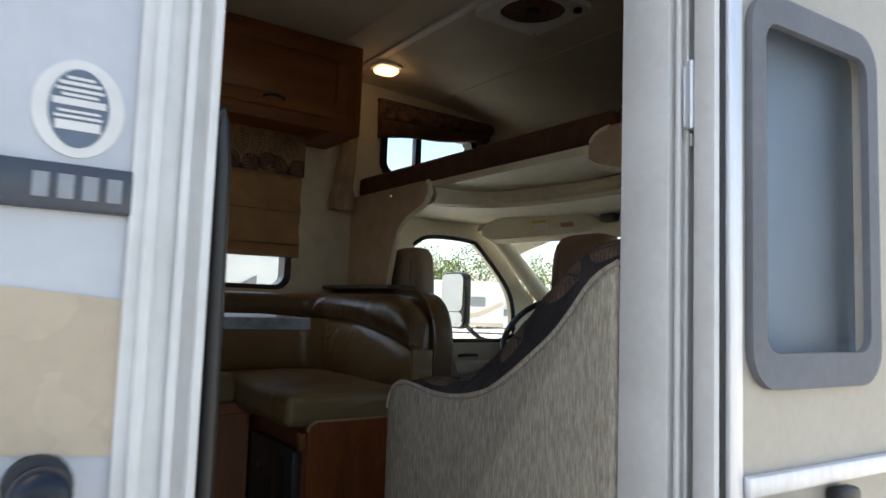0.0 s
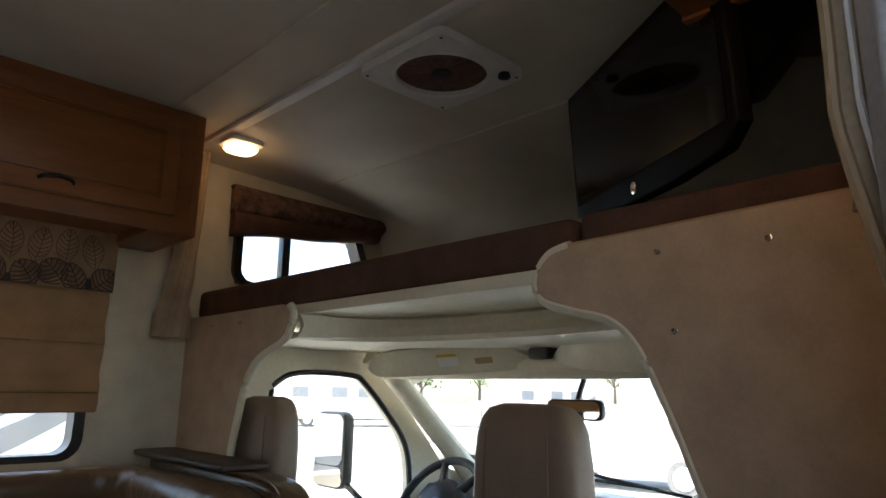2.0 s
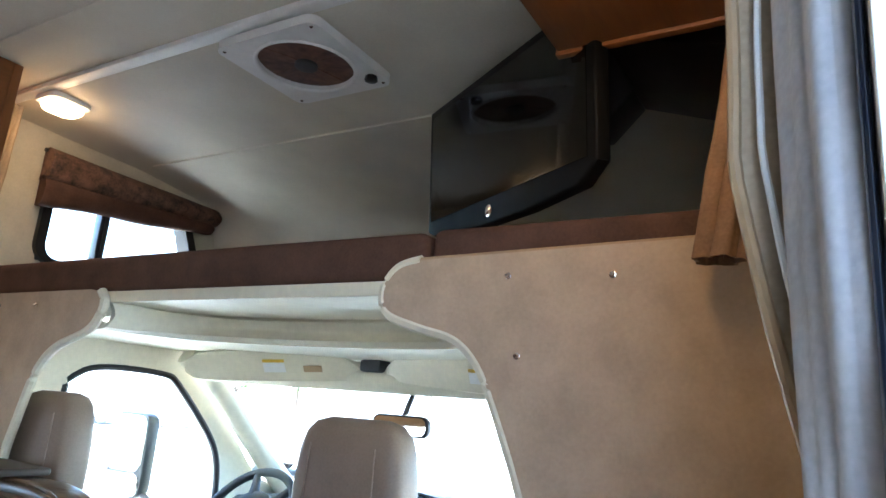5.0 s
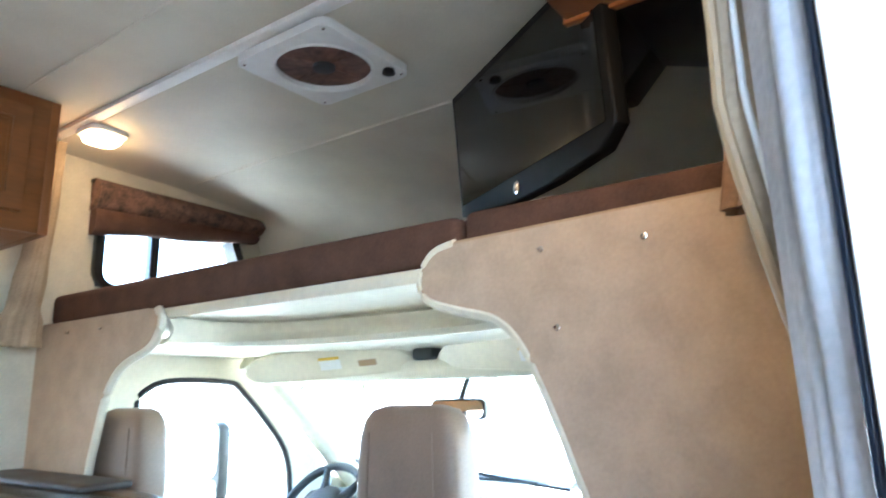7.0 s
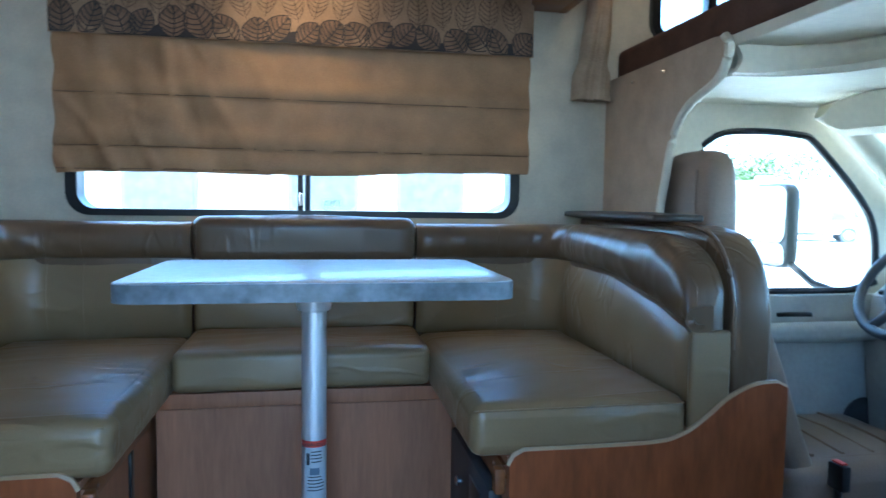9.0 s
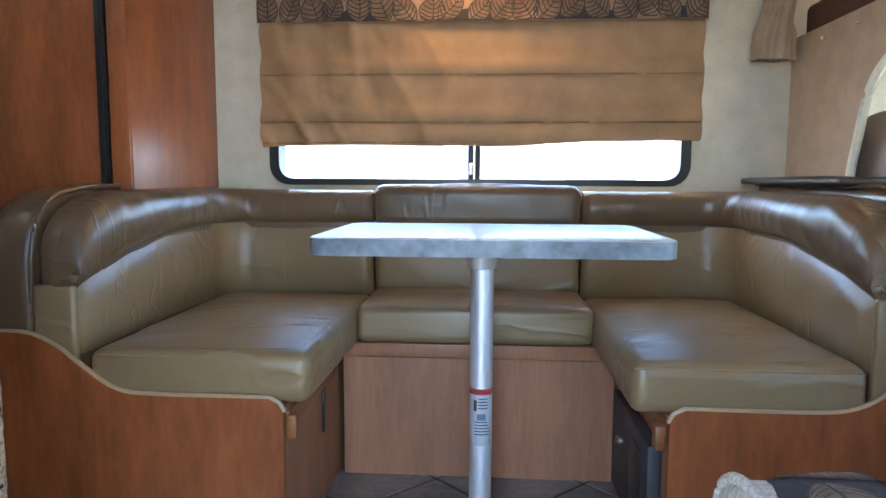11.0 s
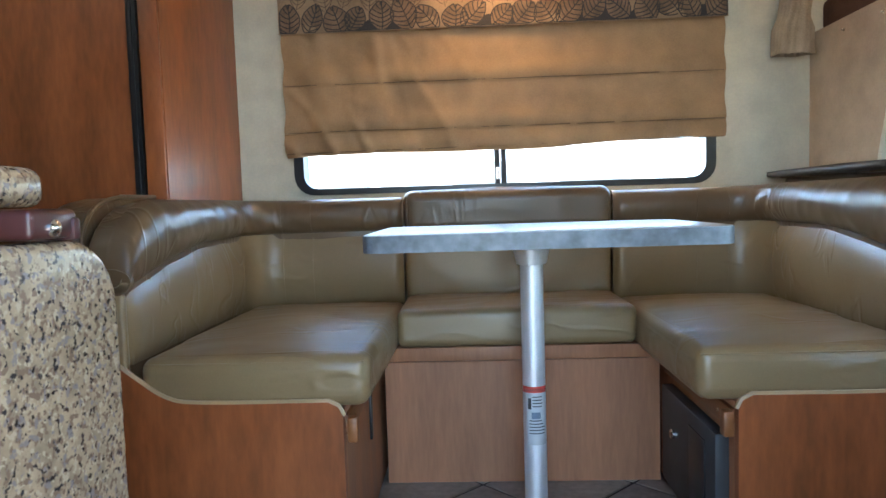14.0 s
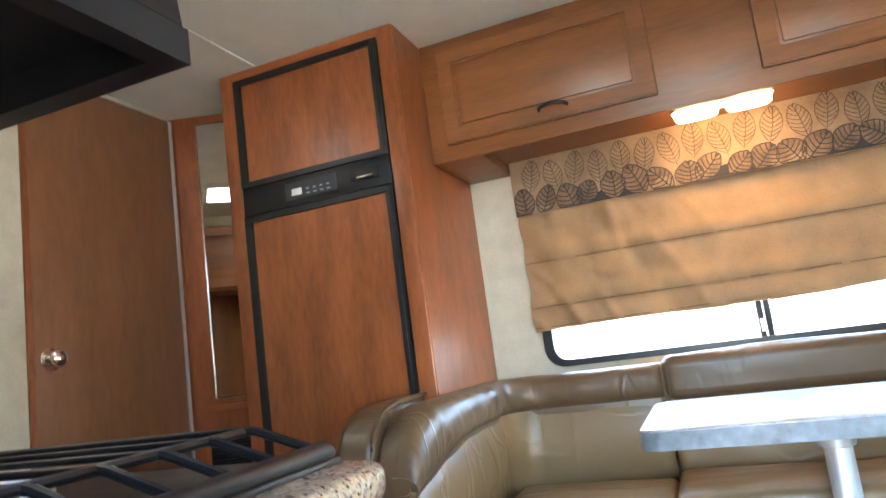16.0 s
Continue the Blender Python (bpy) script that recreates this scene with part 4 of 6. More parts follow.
def side_back(x_face, s, seed, x_end):
    """L-shaped backrest: pad, dark roll that curls down at its free end, core, and an outer shell with piping."""
    b = thing("backrest_cushion", (x_face + s * 0.05, 3.1, 0.5), "two-tone leather corner backrest with a rolled end", "cushion", "dinette side backrests")
    l1, l2 = BYW - BR - BY0, math.pi / 2 * BR
    l3 = abs(x_end - x_face) - BR
    total = l1 + l2 + l3

    def at(d, off):
        """The place d metres along the backrest from its free end, off metres towards the seat."""
        if d < l1:
            return (x_face - s * off, BY0 + d)
        if d < l1 + l2:
            a = (d - l1) / BR
            return (x_face - s * (BR - (BR - off) * math.cos(a)), BYW - BR + (BR - off) * math.sin(a))
        return (x_face - s * (BR + d - l1 - l2), BYW - off)

    def prof(d):
        """Top height of the roll: level, then curling down at the free end."""
        t = min(1.0, max(0.0, d / 0.22))
        return 0.70 + 0.152 * math.sqrt(1 - (1 - t) ** 2) - 0.006 * min(1.0, max(0.0, (d - l1) / 0.2))

    def split(d):
        t = min(1.0, max(0.0, d / 0.55))
        return 0.640 + 0.090 * math.sin(t * math.pi / 2)

    def ends(d):
        return min(1.0, (total - d) / 0.025 + 0.25)

    def corner(d):
        return math.exp(-((d - l1 - l2 / 2) / 0.14) ** 2)

    def pad(u, v):
        d = 0.002 + (total - 0.002) * u
        z = 0.47 + (split(d) + 0.01 - 0.47) * v
        bulge = 0.028 * (math.sin(math.pi * min(1, v * 1.05)) ** 0.6) * min(1, d / 0.05 + 0.2) * ends(d)
        w = 0.0025 * noise.noise((d * 9 + seed, z * 12, 0)) + 0.0015 * ridge(Vector((d * 14, z * 3, seed)), 0.25) * corner(d)
        x, y = at(d, bulge + w - 0.02)
        return (x, y, z)

    def roll(u, v):
        d = -0.001 + (total + 0.001) * u
        a = math.pi * (0.02 + 0.98 * v)
        lo, hi = split(d), prof(d)
        mid, half = (lo + hi) / 2, (hi - lo) / 2
        depth = (0.05 + 0.012 * math.sin(math.pi * min(1.0, d / 0.8))) * (0.55 + 0.45 * ends(d))
        q = 0.004 * noise.noise((d * 13 + seed, v * 3, 2)) + 0.0012 * noise.noise((d * 34, v * 2, seed)) + 0.0028 * ridge(Vector((d * 11 + v * 1.5, v * 1.2, seed)), 0.3)
        q += 0.005 * corner(d) * ridge(Vector((d * 20 + v * 2.2, v * 0.8, seed + 3)), 0.35)
        x, y = at(d, -0.035 + (depth + q) * max(0.0, math.sin(a)) ** 0.75)
        return (x, y, mid - half * math.cos(a))
    part("pad", sheet(pad, 90, 14, -0.05 * s), M_LEATHER, b, angle=60)
    part("roll", sheet(roll, 130, 18, -0.02 * s), M_LEATHER_DARK, b, angle=60)
    for d in (l1 + 0.004, l1 + l2 - 0.002, l1 + l2 + 0.10):
        p = [pad(d / total, k / 8) for k in range(9)]
        q = [roll(d / total, 0.06 + 0.72 * k / 8) for k in range(9)]
        part("pad_seam", tube(p, 0.0014, 6), M_LEATHER, b)
        part("roll_seam", tube(q, 0.0014, 6), M_LEATHER_DARK, b)
    cap = [(roll(0.0, k / 14)[0], roll(0.0, k / 14)[2]) for k in range(15)]
    cap += [(x_face + s * 0.05, cap[-1][1]), (x_face + s * 0.05, cap[0][1])]
    part("roll_end", prism(cap, "y", 2.6965, 2.712), M_LEATHER_DARK, b, angle=60)
    o = [(2.706, 0.42)] + [(BY0 + d, prof(d) - 0.006) for d in (0.006, 0.02, 0.045, 0.08, 0.13, 0.20, 0.25)] + [(3.555, 0.840), (3.555, 0.42)]
    part("core", prism(o, "x", x_face + s * 0.012, x_face + s * 0.085, bevel=0.008), M_LEATHER_DARK, b, angle=60)
    xs = sorted((x_face + s * 0.085, x_end + s * 0.004))
    part("wall_core", box(xs[0], xs[1], 3.5565, WY - 0.004, 0.42, 0.838, bevel=0.010, seg=3), M_LEATHER_DARK, b, angle=60)
    part("front_gusset", box(min(x_face + s * 0.002, x_face + s * 0.098), max(x_face + s * 0.002, x_face + s * 0.098), 2.694, 2.715, 0.42, 0.645, bevel=0.009, seg=3), M_LEATHER, b, angle=60)
    h = 0.868 if s > 0 else 0.858
    o2 = [(2.70, 0.45)] + smooth_pts([(2.699, 0.60), (2.703, 0.70), (2.735, 0.79), (2.80, h - 0.018), (2.90, h)], 5) + [(3.62, h + 0.004), (3.62, 0.45)]
    xs = sorted((x_face + s * 0.103, x_face + s * (0.205 if s > 0 else 0.21)))
    part("outer_shell", prism(o2, "x", xs[0], xs[1], bevel=0.024, seg=4), M_LEATHER_DARK, b, angle=60)
    xp = x_face + s * 0.100
    part("piping", tube([(xp, y - 0.002, z + 0.002) for y, z in o2[1:-1]], 0.006, 8), M_LEATHER_DARK, b)
    return b


side_back(1.880, 1, 3.0, 1.398)
side_back(0.174, -1, 9.0, 0.692)
for xa, xb in ((1.93, 2.075),):
    fl = thing("top_pad", ((xa + xb) / 2, 3.2, 0.873), "thin dark leather pad lying on the backrest", "pad", "pads on the backrests")
    part("cover", cushion(xa, xb, 2.98, 3.63, 0.8735, 0.893, r=0.008, puff=0.004, wrinkle=0.003, seed=xa, cuts=6), M_LEATHER_DARK if xa < 1 else M_PIPING, fl, angle=60)

# ---- table ----
tb = thing("dinette_table", (1.09, 2.95, 0.0), "grey stone-look laminate table on one aluminium pole", "table")
part("tabletop", prism(rrect(0.688, 1.494, 2.725, 3.255, 0.05, 6), "z", 0.716, 0.755, bevel=0.003), M_TABLE, tb)


def band_edge():
    o, i = rrect(0.6862, 1.4958, 2.7232, 3.2568, 0.05, 6), rrect(0.690, 1.492, 2.727, 3.253, 0.05, 6)
    return holed(o, i, "z", 0.7155, 0.7525)


part("edge_strip", band_edge(), M_TABLE_EDGE, tb, "slate-grey edge band")
part("flange", lathe([(0.075, 0.0), (0.075, -0.006), (0.045, -0.014), (0.037, -0.05), (0.034, -0.052)], (1.073, 2.95, 0.7155), n=28), M_ALU, tb)
pole = part("pole", lathe([(0.0285, 0.0), (0.0285, 0.66), (0.0285, 0.672)], (1.073, 2.95, 0.004), n=28), M_ALU, tb)
part("collar", lathe([(0.075, 0.0), (0.07, 0.008), (0.035, 0.014)], (1.073, 2.95, 0.0), n=28), M_ALU, tb)


def wrap(z0, z1, a0, a1, r, n=10):
    bm = bm_new()
    rows = [[bm.verts.new((1.073 + r * math.sin(a0 + (a1 - a0) * i / n), 2.95 - r * math.cos(a0 + (a1 - a0) * i / n), z)) for i in range(n + 1)] for z in (z0, z1)]
    for i in range(n):
        bm.faces.new((rows[0][i], rows[0][i + 1], rows[1][i + 1], rows[1][i]))
    return bm


st = part("warning_label", wrap(0.215, 0.345, -0.8, 1.15, 0.0289), mat("silver_label", (0.50, 0.52, 0.54), 0.4, var=0.05), pole, "pale printed warning sticker")
part("red_band", wrap(0.346, 0.362, -1.3, 1.3, 0.0290), M_RED, pole)
text_obj("WARNING", 0.0115, Matrix.Translation((1.073, 2.95 - 0.0297, 0.354)) @ pose(0, 0, 0, 90, 0, 0), M_BLACK, tb)
rl = random.Random(4)
for k in range(9):
    z = 0.335 - 0.008 * k - (0.028 if k > 3 else 0)
    part("print_bar", wrap(z, z + 0.0028, -0.25 if k < 4 else -0.55, rl.uniform(0.55, 0.9), 0.0291, 6), M_DARKGREY, pole)
part("print_mark", wrap(0.281, 0.298, -0.35, 0.45, 0.0291, 6), M_NAVY, pole)
part("print_mark", wrap(0.305, 0.333, -0.65, -0.35, 0.0291, 4), M_DARKGREY, pole)

# ---- overhead cabinet over the dinette ----
OX0, OX1, OY, OZ0 = 0.112, 1.922, 3.29, 1.582


def raised_door(parent, x0, x1, z0, z1, y, handle, mname="door"):
    d = part(mname, box(x0, x1, y - 0.018, y - 0.0005, z0, z1, bevel=0.005), M_OAK, parent)
    part("frame_rail", holed([(x0 + 0.004, z0 + 0.004), (x1 - 0.004, z0 + 0.004), (x1 - 0.004, z1 - 0.004), (x0 + 0.004, z1 - 0.004)],
                             [(x0 + 0.052, z0 + 0.048), (x1 - 0.052, z0 + 0.048), (x1 - 0.052, z1 - 0.048), (x0 + 0.052, z1 - 0.048)], "y", y - 0.0245, y - 0.0185), M_OAK, d)
    part("raised_panel", box(x0 + 0.062, x1 - 0.062, y - 0.0235, y - 0.0185, z0 + 0.058, z1 - 0.058, bevel=0.0045), M_OAK, d)
    hx, hz = handle
    part("handle", tube(smooth_pts([(hx - 0.045, y - 0.024, hz - 0.004), (hx - 0.035, y - 0.042, hz), (hx, y - 0.046, hz + 0.005), (hx + 0.035, y - 0.042, hz), (hx + 0.045, y - 0.024, hz - 0.004)], 4), 0.0055, 8), M_BLACK_METAL, d, "dark bronze pull")
    return d


oc = thing("overhead_cabinet", ((OX0 + OX1) / 2, 3.45, OZ0), "orange-brown wooden overhead cabinet with raised-panel doors", "cabinet")
part("body", box(OX0, OX1, OY + 0.02, WY - 0.004, OZ0 + 0.03, CZ - 0.002), M_OAK, oc)
part("face_frame", box(OX0, OX1, OY, OY + 0.0195, OZ0 + 0.0, CZ - 0.002, bevel=0.002), M_OAK, oc)
part("end_panel", box(OX1 - 0.022, OX1 + 0.004, OY - 0.002, WY - 0.005, OZ0 - 0.002, CZ - 0.003, bevel=0.002), M_OAK_Z, oc)
part("bottom_rail", box(OX1 - 0.14, OX1 + 0.01, OY + 0.02, WY - 0.006, OZ0 - 0.001, OZ0 + 0.0285, bevel=0.004), M_OAK, oc)
part("bottom_rail", box(OX0 + 0.002, OX0 + 0.17, OY + 0.02, WY - 0.006, OZ0 - 0.001, OZ0 + 0.0285, bevel=0.004), M_OAK, oc)
raised_door(oc, 0.172, 0.845, 1.632, 1.955, OY, (0.535, 1.672))
raised_door(oc, 1.128, 1.845, 1.632, 1.955, OY, (1.50, 1.672))


def twin_light(name, x, y, z, label, energy, color=WARM, glow=None):
    t = thing(name, (x, y, z), label, "light")
    part("base", prism(rrect(x - 0.148, x + 0.148, y - 0.05, y + 0.05, 0.045, 6), "z", z - 0.012, z, bevel=0.004), M_WHITE, t)
    for sx in (-0.075, 0.075):
        part("lens", prism(rrect(x + sx - 0.064, x + sx + 0.064, y - 0.042, y + 0.042, 0.036, 6), "z", z - 0.036, z - 0.0125, bevel=0.010, seg=3), glow or M_GLOW_WHITE, t, "glowing clear lens")
        lamp("dinette_lamp", "POINT", (x + sx, y, z - 0.075), energy / 2, color, 0.03)
    part("switch", box(x - 0.006, x + 0.006, y - 0.04, y - 0.02, z - 0.018, z - 0.0125, bevel=0.001), M_WHITE, t)
    return t


twin_light("cabinet_light", 1.015, 3.425, OZ0 + 0.030, "lit white twin-lens light under the overhead cabinet", 0.03)

# ---- roman shade ----
SX0, SX1 = 0.292, 1.790


def shade_y(x, z):
    """Front of the cloth: folds bag out over each seam and creases run out of the left side."""
    d = 0.0
    for zs, amp in ((1.238, 0.012), (1.078, 0.012), (1.005, 0.010)):
        t = (z - zs) / 0.16
        if 0 <= t <= 1:
            d += amp * math.exp(-((t - 0.16) / 0.20) ** 2)
    left = math.exp(-((x - 0.52) / 0.34) ** 2)
    c = noise.noise((x * 9 + z * 5.5, z * 3.0 - x * 1.5, 1.0)) * 0.015 + 0.008 * ridge(Vector((x * 6 + z * 5.0, z * 2.2 - x * 1.2, 4.0)), 0.30) + 0.003 * ridge(Vector((x * 15 + z * 3, z * 2, 9.0)), 0.3)
    c *= min(1.0, max(0.15, (1.47 - z) / 0.08))
    return 3.617 - d - c * (0.22 + 1.25 * left) - 0.004 * math.sin(x * 3.0)


def shade_f(u, v):
    z_bot = 0.992 + 0.024 * u + 0.006 * math.sin(u * 9)
    z = 1.600 + (z_bot - 1.600) * v
    x = SX0 + (SX1 - SX0) * u + 0.003 * math.sin(z * 40) * (1 - 2 * u) * (z < 1.4)
    return (x, shade_y(x, z), z)


sh = thing("roman_shade", (1.04, 3.62, 1.0), "tan satin roman shade with a leaf-print top, half lowered", "shade")
part("cloth", sheet(lambda u, v: shade_f(u, v), 130, 90, 0.004), M_SHADE, sh, angle=60)
part("valance", sheet(lambda u, v: (SX0 - 0.002 + (SX1 - SX0 + 0.004) * u, 3.590 - 0.002 * math.sin(u * 23) * v, 1.628 - (1.628 - 1.408) * v), 60, 8, 0.003), M_VALANCE, sh, "tan leaf-print valance", angle=60)
for zs in (1.238, 1.078, 1.012):
    part("fold_seam", tube([(SX0 + 0.004 + (SX1 - SX0 - 0.008) * i / 60, shade_y(SX0 + (SX1 - SX0) * i / 60, zs + 0.010) + 0.0005, zs + 0.006 * (zs < 1.05) * (i / 30 - 1)) for i in range(61)], 0.0022, 6), M_SHADESEAM, sh)


def ribbon(bm, pts, w, y):
    """A flat ink line in the plane y."""
    prev = None
    for i, p in enumerate(pts):
        a, b = pts[max(i - 1, 0)], pts[min(i + 1, len(pts) - 1)]
        d = Vector((b[0] - a[0], b[1] - a[1]))
        if d.length < 1e-6:
            continue
        d.normalize()
        q = [bm.verts.new((p[0] - d.y * w * k, y, p[1] + d.x * w * k)) for k in (-0.5, 0.5)]
        if prev:
            bm.faces.new((prev[0], prev[1], q[1], q[0]))
        prev = q


def leaf_lines(cx, cz, h, w, turn, veins, lw, place_fn=None):
    ca, sa = math.cos(turn), math.sin(turn)

    def put(u, v):
        return (cx + u * ca - v * sa, cz + u * sa + v * ca)
    lines = []
    for s in (-1, 1):
        lines.append([put(s * w / 2 * math.sin(math.pi * min(1, t * 0.96 + 0.02)) ** 0.75, -h / 2 + h * t) for t in [i / 14 for i in range(15)]])
    lines.append([put(0.004 * math.sin(t * 3), -h / 2 - 0.01 + (h + 0.008) * t) for t in [i / 6 for i in range(7)]])
    for k in range(1, veins + 1):
        t = k / (veins + 1)
        for s in (-1, 1):
            t2 = min(0.98, t + 0.17)
            tip = w * 0.46 * math.sin(math.pi * t2) ** 0.75
            lines.append([put(s * tip * q, -h / 2 + h * (t + (t2 - t) * (0.35 * q + 0.65 * q * q))) for q in (0.0, 0.2, 0.4, 0.6, 0.8, 1.0)])
    return lines


rp = random.Random(11)
n_leaf = 19


def strip(bm, top, bottom, y):
    a = [bm.verts.new((x, y, z)) for x, z in top]
    b = [bm.verts.new((x, y, z)) for x, z in bottom]
    for k in range(len(a) - 1):
        bm.faces.new((a[k], a[k + 1], b[k + 1], b[k]))


xs = [SX0 + 0.002 + (SX1 - SX0 - 0.004) * k / 190 for k in range(191)]
bm_dark, bm_body, bm_low, bm_up = bm_new(), bm_new(), bm_new(), bm_new()
strip(bm_dark, [(x, 1.446 + 0.010 * math.sin(x * 63) + 0.012 * noise.noise((x * 30, 0, 0))) for x in xs], [(x, 1.4105) for x in xs], 3.5862)
for i in range(n_leaf):
    x = SX0 + 0.035 + (SX1 - SX0 - 0.07) * i / (n_leaf - 1)
    lines = leaf_lines(x + rp.uniform(-0.012, 0.012), 1.450 + rp.uniform(-0.010, 0.010), rp.uniform(0.085, 0.115), rp.uniform(0.066, 0.092), rp.uniform(-0.95, 0.95), 6, 0.003)

    def clip(ln):
        return [(max(SX0 + 0.003, min(SX1 - 0.003, a)), max(1.4115, b)) for a, b in ln]
    strip(bm_body, clip(lines[0]), clip(lines[1]), 3.5854 - 0.0001 * (i % 2))
    for ln in lines:
        ribbon(bm_low, clip(ln), 0.0034, 3.5844)
    if i < n_leaf - 1:
        for ln in leaf_lines(x + 0.038, 1.545 + rp.uniform(-0.012, 0.012), 0.115, 0.066, rp.uniform(-0.3, 0.3), 7, 0.002):
            ribbon(bm_up, ln, 0.0022, 3.5844)
part("dark_print", bm_dark, M_LEAFINK, sh, "dark ground of the leaf print")
part("leaf_body_print", bm_body, M_LEAFBODY, sh, "tan leaf bodies of the print")
part("leaf_print", bm_low, M_LEAFINK, sh, "dark leaf print")
part("leaf_print", bm_up, M_LEAFBROWN, sh, "fine dark leaf print")

# bunk window roll
rs = thing("rolled_shade", (2.6, 3.6, 1.75), "rolled-up leaf-print shade over the bunk window", "shade")


def bundle(zt0, zt1, zb0, zb1, depth, seed, length):
    """A stack of rolled cloth, tall at one end, with soft folds along it and a rounded end."""
    bm, rings, n = bm_new(), [], 22
    for i in range(41):
        u = i / 40
        end = math.sqrt(max(0.02, 1 - max(0.0, (u - 0.94) / 0.06) ** 2))
        zt, zb = zt0 + (zt1 - zt0) * u, zb0 + (zb1 - zb0) * u + 0.004 * math.sin(u * 11 + seed)
        mid, half = (zt + zb) / 2, (zt - zb) / 2
        rings.append([])
        for k in range(n):
            a = 2 * math.pi * k / n
            r = 1 + 0.10 * noise.noise((u * 5, a * 1.6, seed)) + 0.05 * math.sin(5 * a + u * 2)
            rings[-1].append(bm.verts.new((2.212 + length * u, 3.622 - depth * max(-0.4, math.cos(a)) * r * end, mid + half * math.sin(a) * (0.9 + 0.1 * r) * end)))
    for p, q in zip(rings, rings[1:]):
        for k in range(n):
            bm.faces.new((p[k], p[(k + 1) % n], q[(k + 1) % n], q[k]))
    bm.faces.new(rings[0])
    bm.faces.new(rings[-1][::-1])
    bmesh.ops.recalc_face_normals(bm, faces=bm.faces)
    return bm


part("roll", bundle(1.902, 1.892, 1.775, 1.815, 0.050, 1.0, 0.775), M_ROLLED, rs, angle=70)
part("hem", bundle(1.80, 1.835, 1.690, 1.775, 0.034, 5.0, 0.755), M_MATTRESS, rs, "plain brown hem", angle=70)
part("rod", tube([(2.205, 3.63, 1.893), (2.97, 3.63, 1.872)], 0.008, 8), M_BLACK, rs)

# ---- curtains by the partitions ----


def gathered(name, label, pts, widths, mat_, folds, thick=0.06, axis="x", seed=0):
    c = thing(name, pts[-1], label, "curtain")

    def f(u, v):
        s = v * (len(pts) - 1)
        i = min(int(s), len(pts) - 2)
        p = Vector(pts[i]).lerp(Vector(pts[i + 1]), s - i)
        w = widths[i] + (widths[i + 1] - widths[i]) * (s - i)
        a = 2 * math.pi * u
        r = 1 + 0.16 * math.sin(folds * a + seed + v * 1.2) + 0.06 * math.sin(2.7 * folds * a + v * 5)
        wx, wy = (w, thick) if axis == "x" else (thick, w)
        return (p.x + wx / 2 * math.cos(a) * r, p.y + wy / 2 * math.sin(a) * r, p.z)
    part("cloth", sheet(f, 72, 40, 0.003), mat_, c, angle=70)
    return c


gathered("cab_curtain", "tan cab curtain gathered and tied by the wall", smooth_pts([(2.055, 3.60, 1.985), (2.045, 3.60, 1.75), (2.025, 3.60, 1.50), (2.008, 3.60, 1.36), (2.006, 3.60, 1.275)], 3), [0.06] * 3 + [0.07] * 3 + [0.085] * 3 + [0.115] * 3 + [0.12], M_TANCLOTH, 5, 0.07)
gathered("cab_curtain", "tan cab curtain gathered and tied by the partition", smooth_pts([(2.060, 1.345, 1.74), (2.05, 1.362, 1.60), (2.04, 1.380, 1.48), (2.035, 1.398, 1.345)], 3), [0.025] * 3 + [0.035] * 3 + [0.045] * 3 + [0.06], M_CURTAINBROWN, 5, 0.062, "x", 2)
ec = gathered("entry_curtain", "grey and tan lined curtain tied back beside the entry door", smooth_pts([(1.425, 1.249, 1.985), (1.428, 1.249, 1.6), (1.42, 1.248, 1.3), (1.40, 1.243, 1.1), (1.388, 1.240, 1.0)], 3), [0.13] * 6 + [0.12] * 3 + [0.07] * 3 + [0.05], M_GREYCLOTH, 4, 0.044, "x", 1)


def lining_y(v):
    return 1.305 - 0.19 * max(0.0, v - 0.74) + 0.002 * math.sin(v * 17)


part("lining", sheet(lambda u, v: (1.480 - 0.02 * u + 0.006 * math.sin(v * 9), 1.240 + (lining_y(v) - 1.240) * u, 1.985 - 0.97 * v), 8, 60, 0.005), M_TANCLOTH, ec, "tan curtain lining", angle=60)
part("edge_cord", tube([(1.460 + 0.006 * math.sin(v * 9), lining_y(v), 1.985 - 0.97 * v) for v in [i / 60 for i in range(61)]], 0.0042, 8), M_TMOLD, ec, "tan corded edge")
part("seam", tube([(1.447, lining_y(v) - 0.016 + 0.001 * math.sin(v * 40), 1.985 - 0.97 * v) for v in [i / 60 for i in range(61)]], 0.0022, 6), M_WHITE, ec, "white stitched hem")
part("tie", box(1.374, 1.420, 1.228, 1.268, 0.988, 1.015, bevel=0.01), M_CURTAINBROWN, ec)
part("snap", lathe([(0.011, 0), (0.011, 0.004), (0.006, 0.006), (0.003, 0.004)], (1.371, 1.252, 1.003), (-1, 0.1, 0.0), 18), M_ALU, ec)
part("skirt", sheet(lambda u, v: (1.385 + 0.018 * math.sin(u * 11) * (0.4 + v) + 0.01, 1.230 + 0.028 * u, 0.99 - 0.75 * v), 24, 12, 0.004), M_DARKCLOTH, ec, "dark brown curtain tail", angle=60)

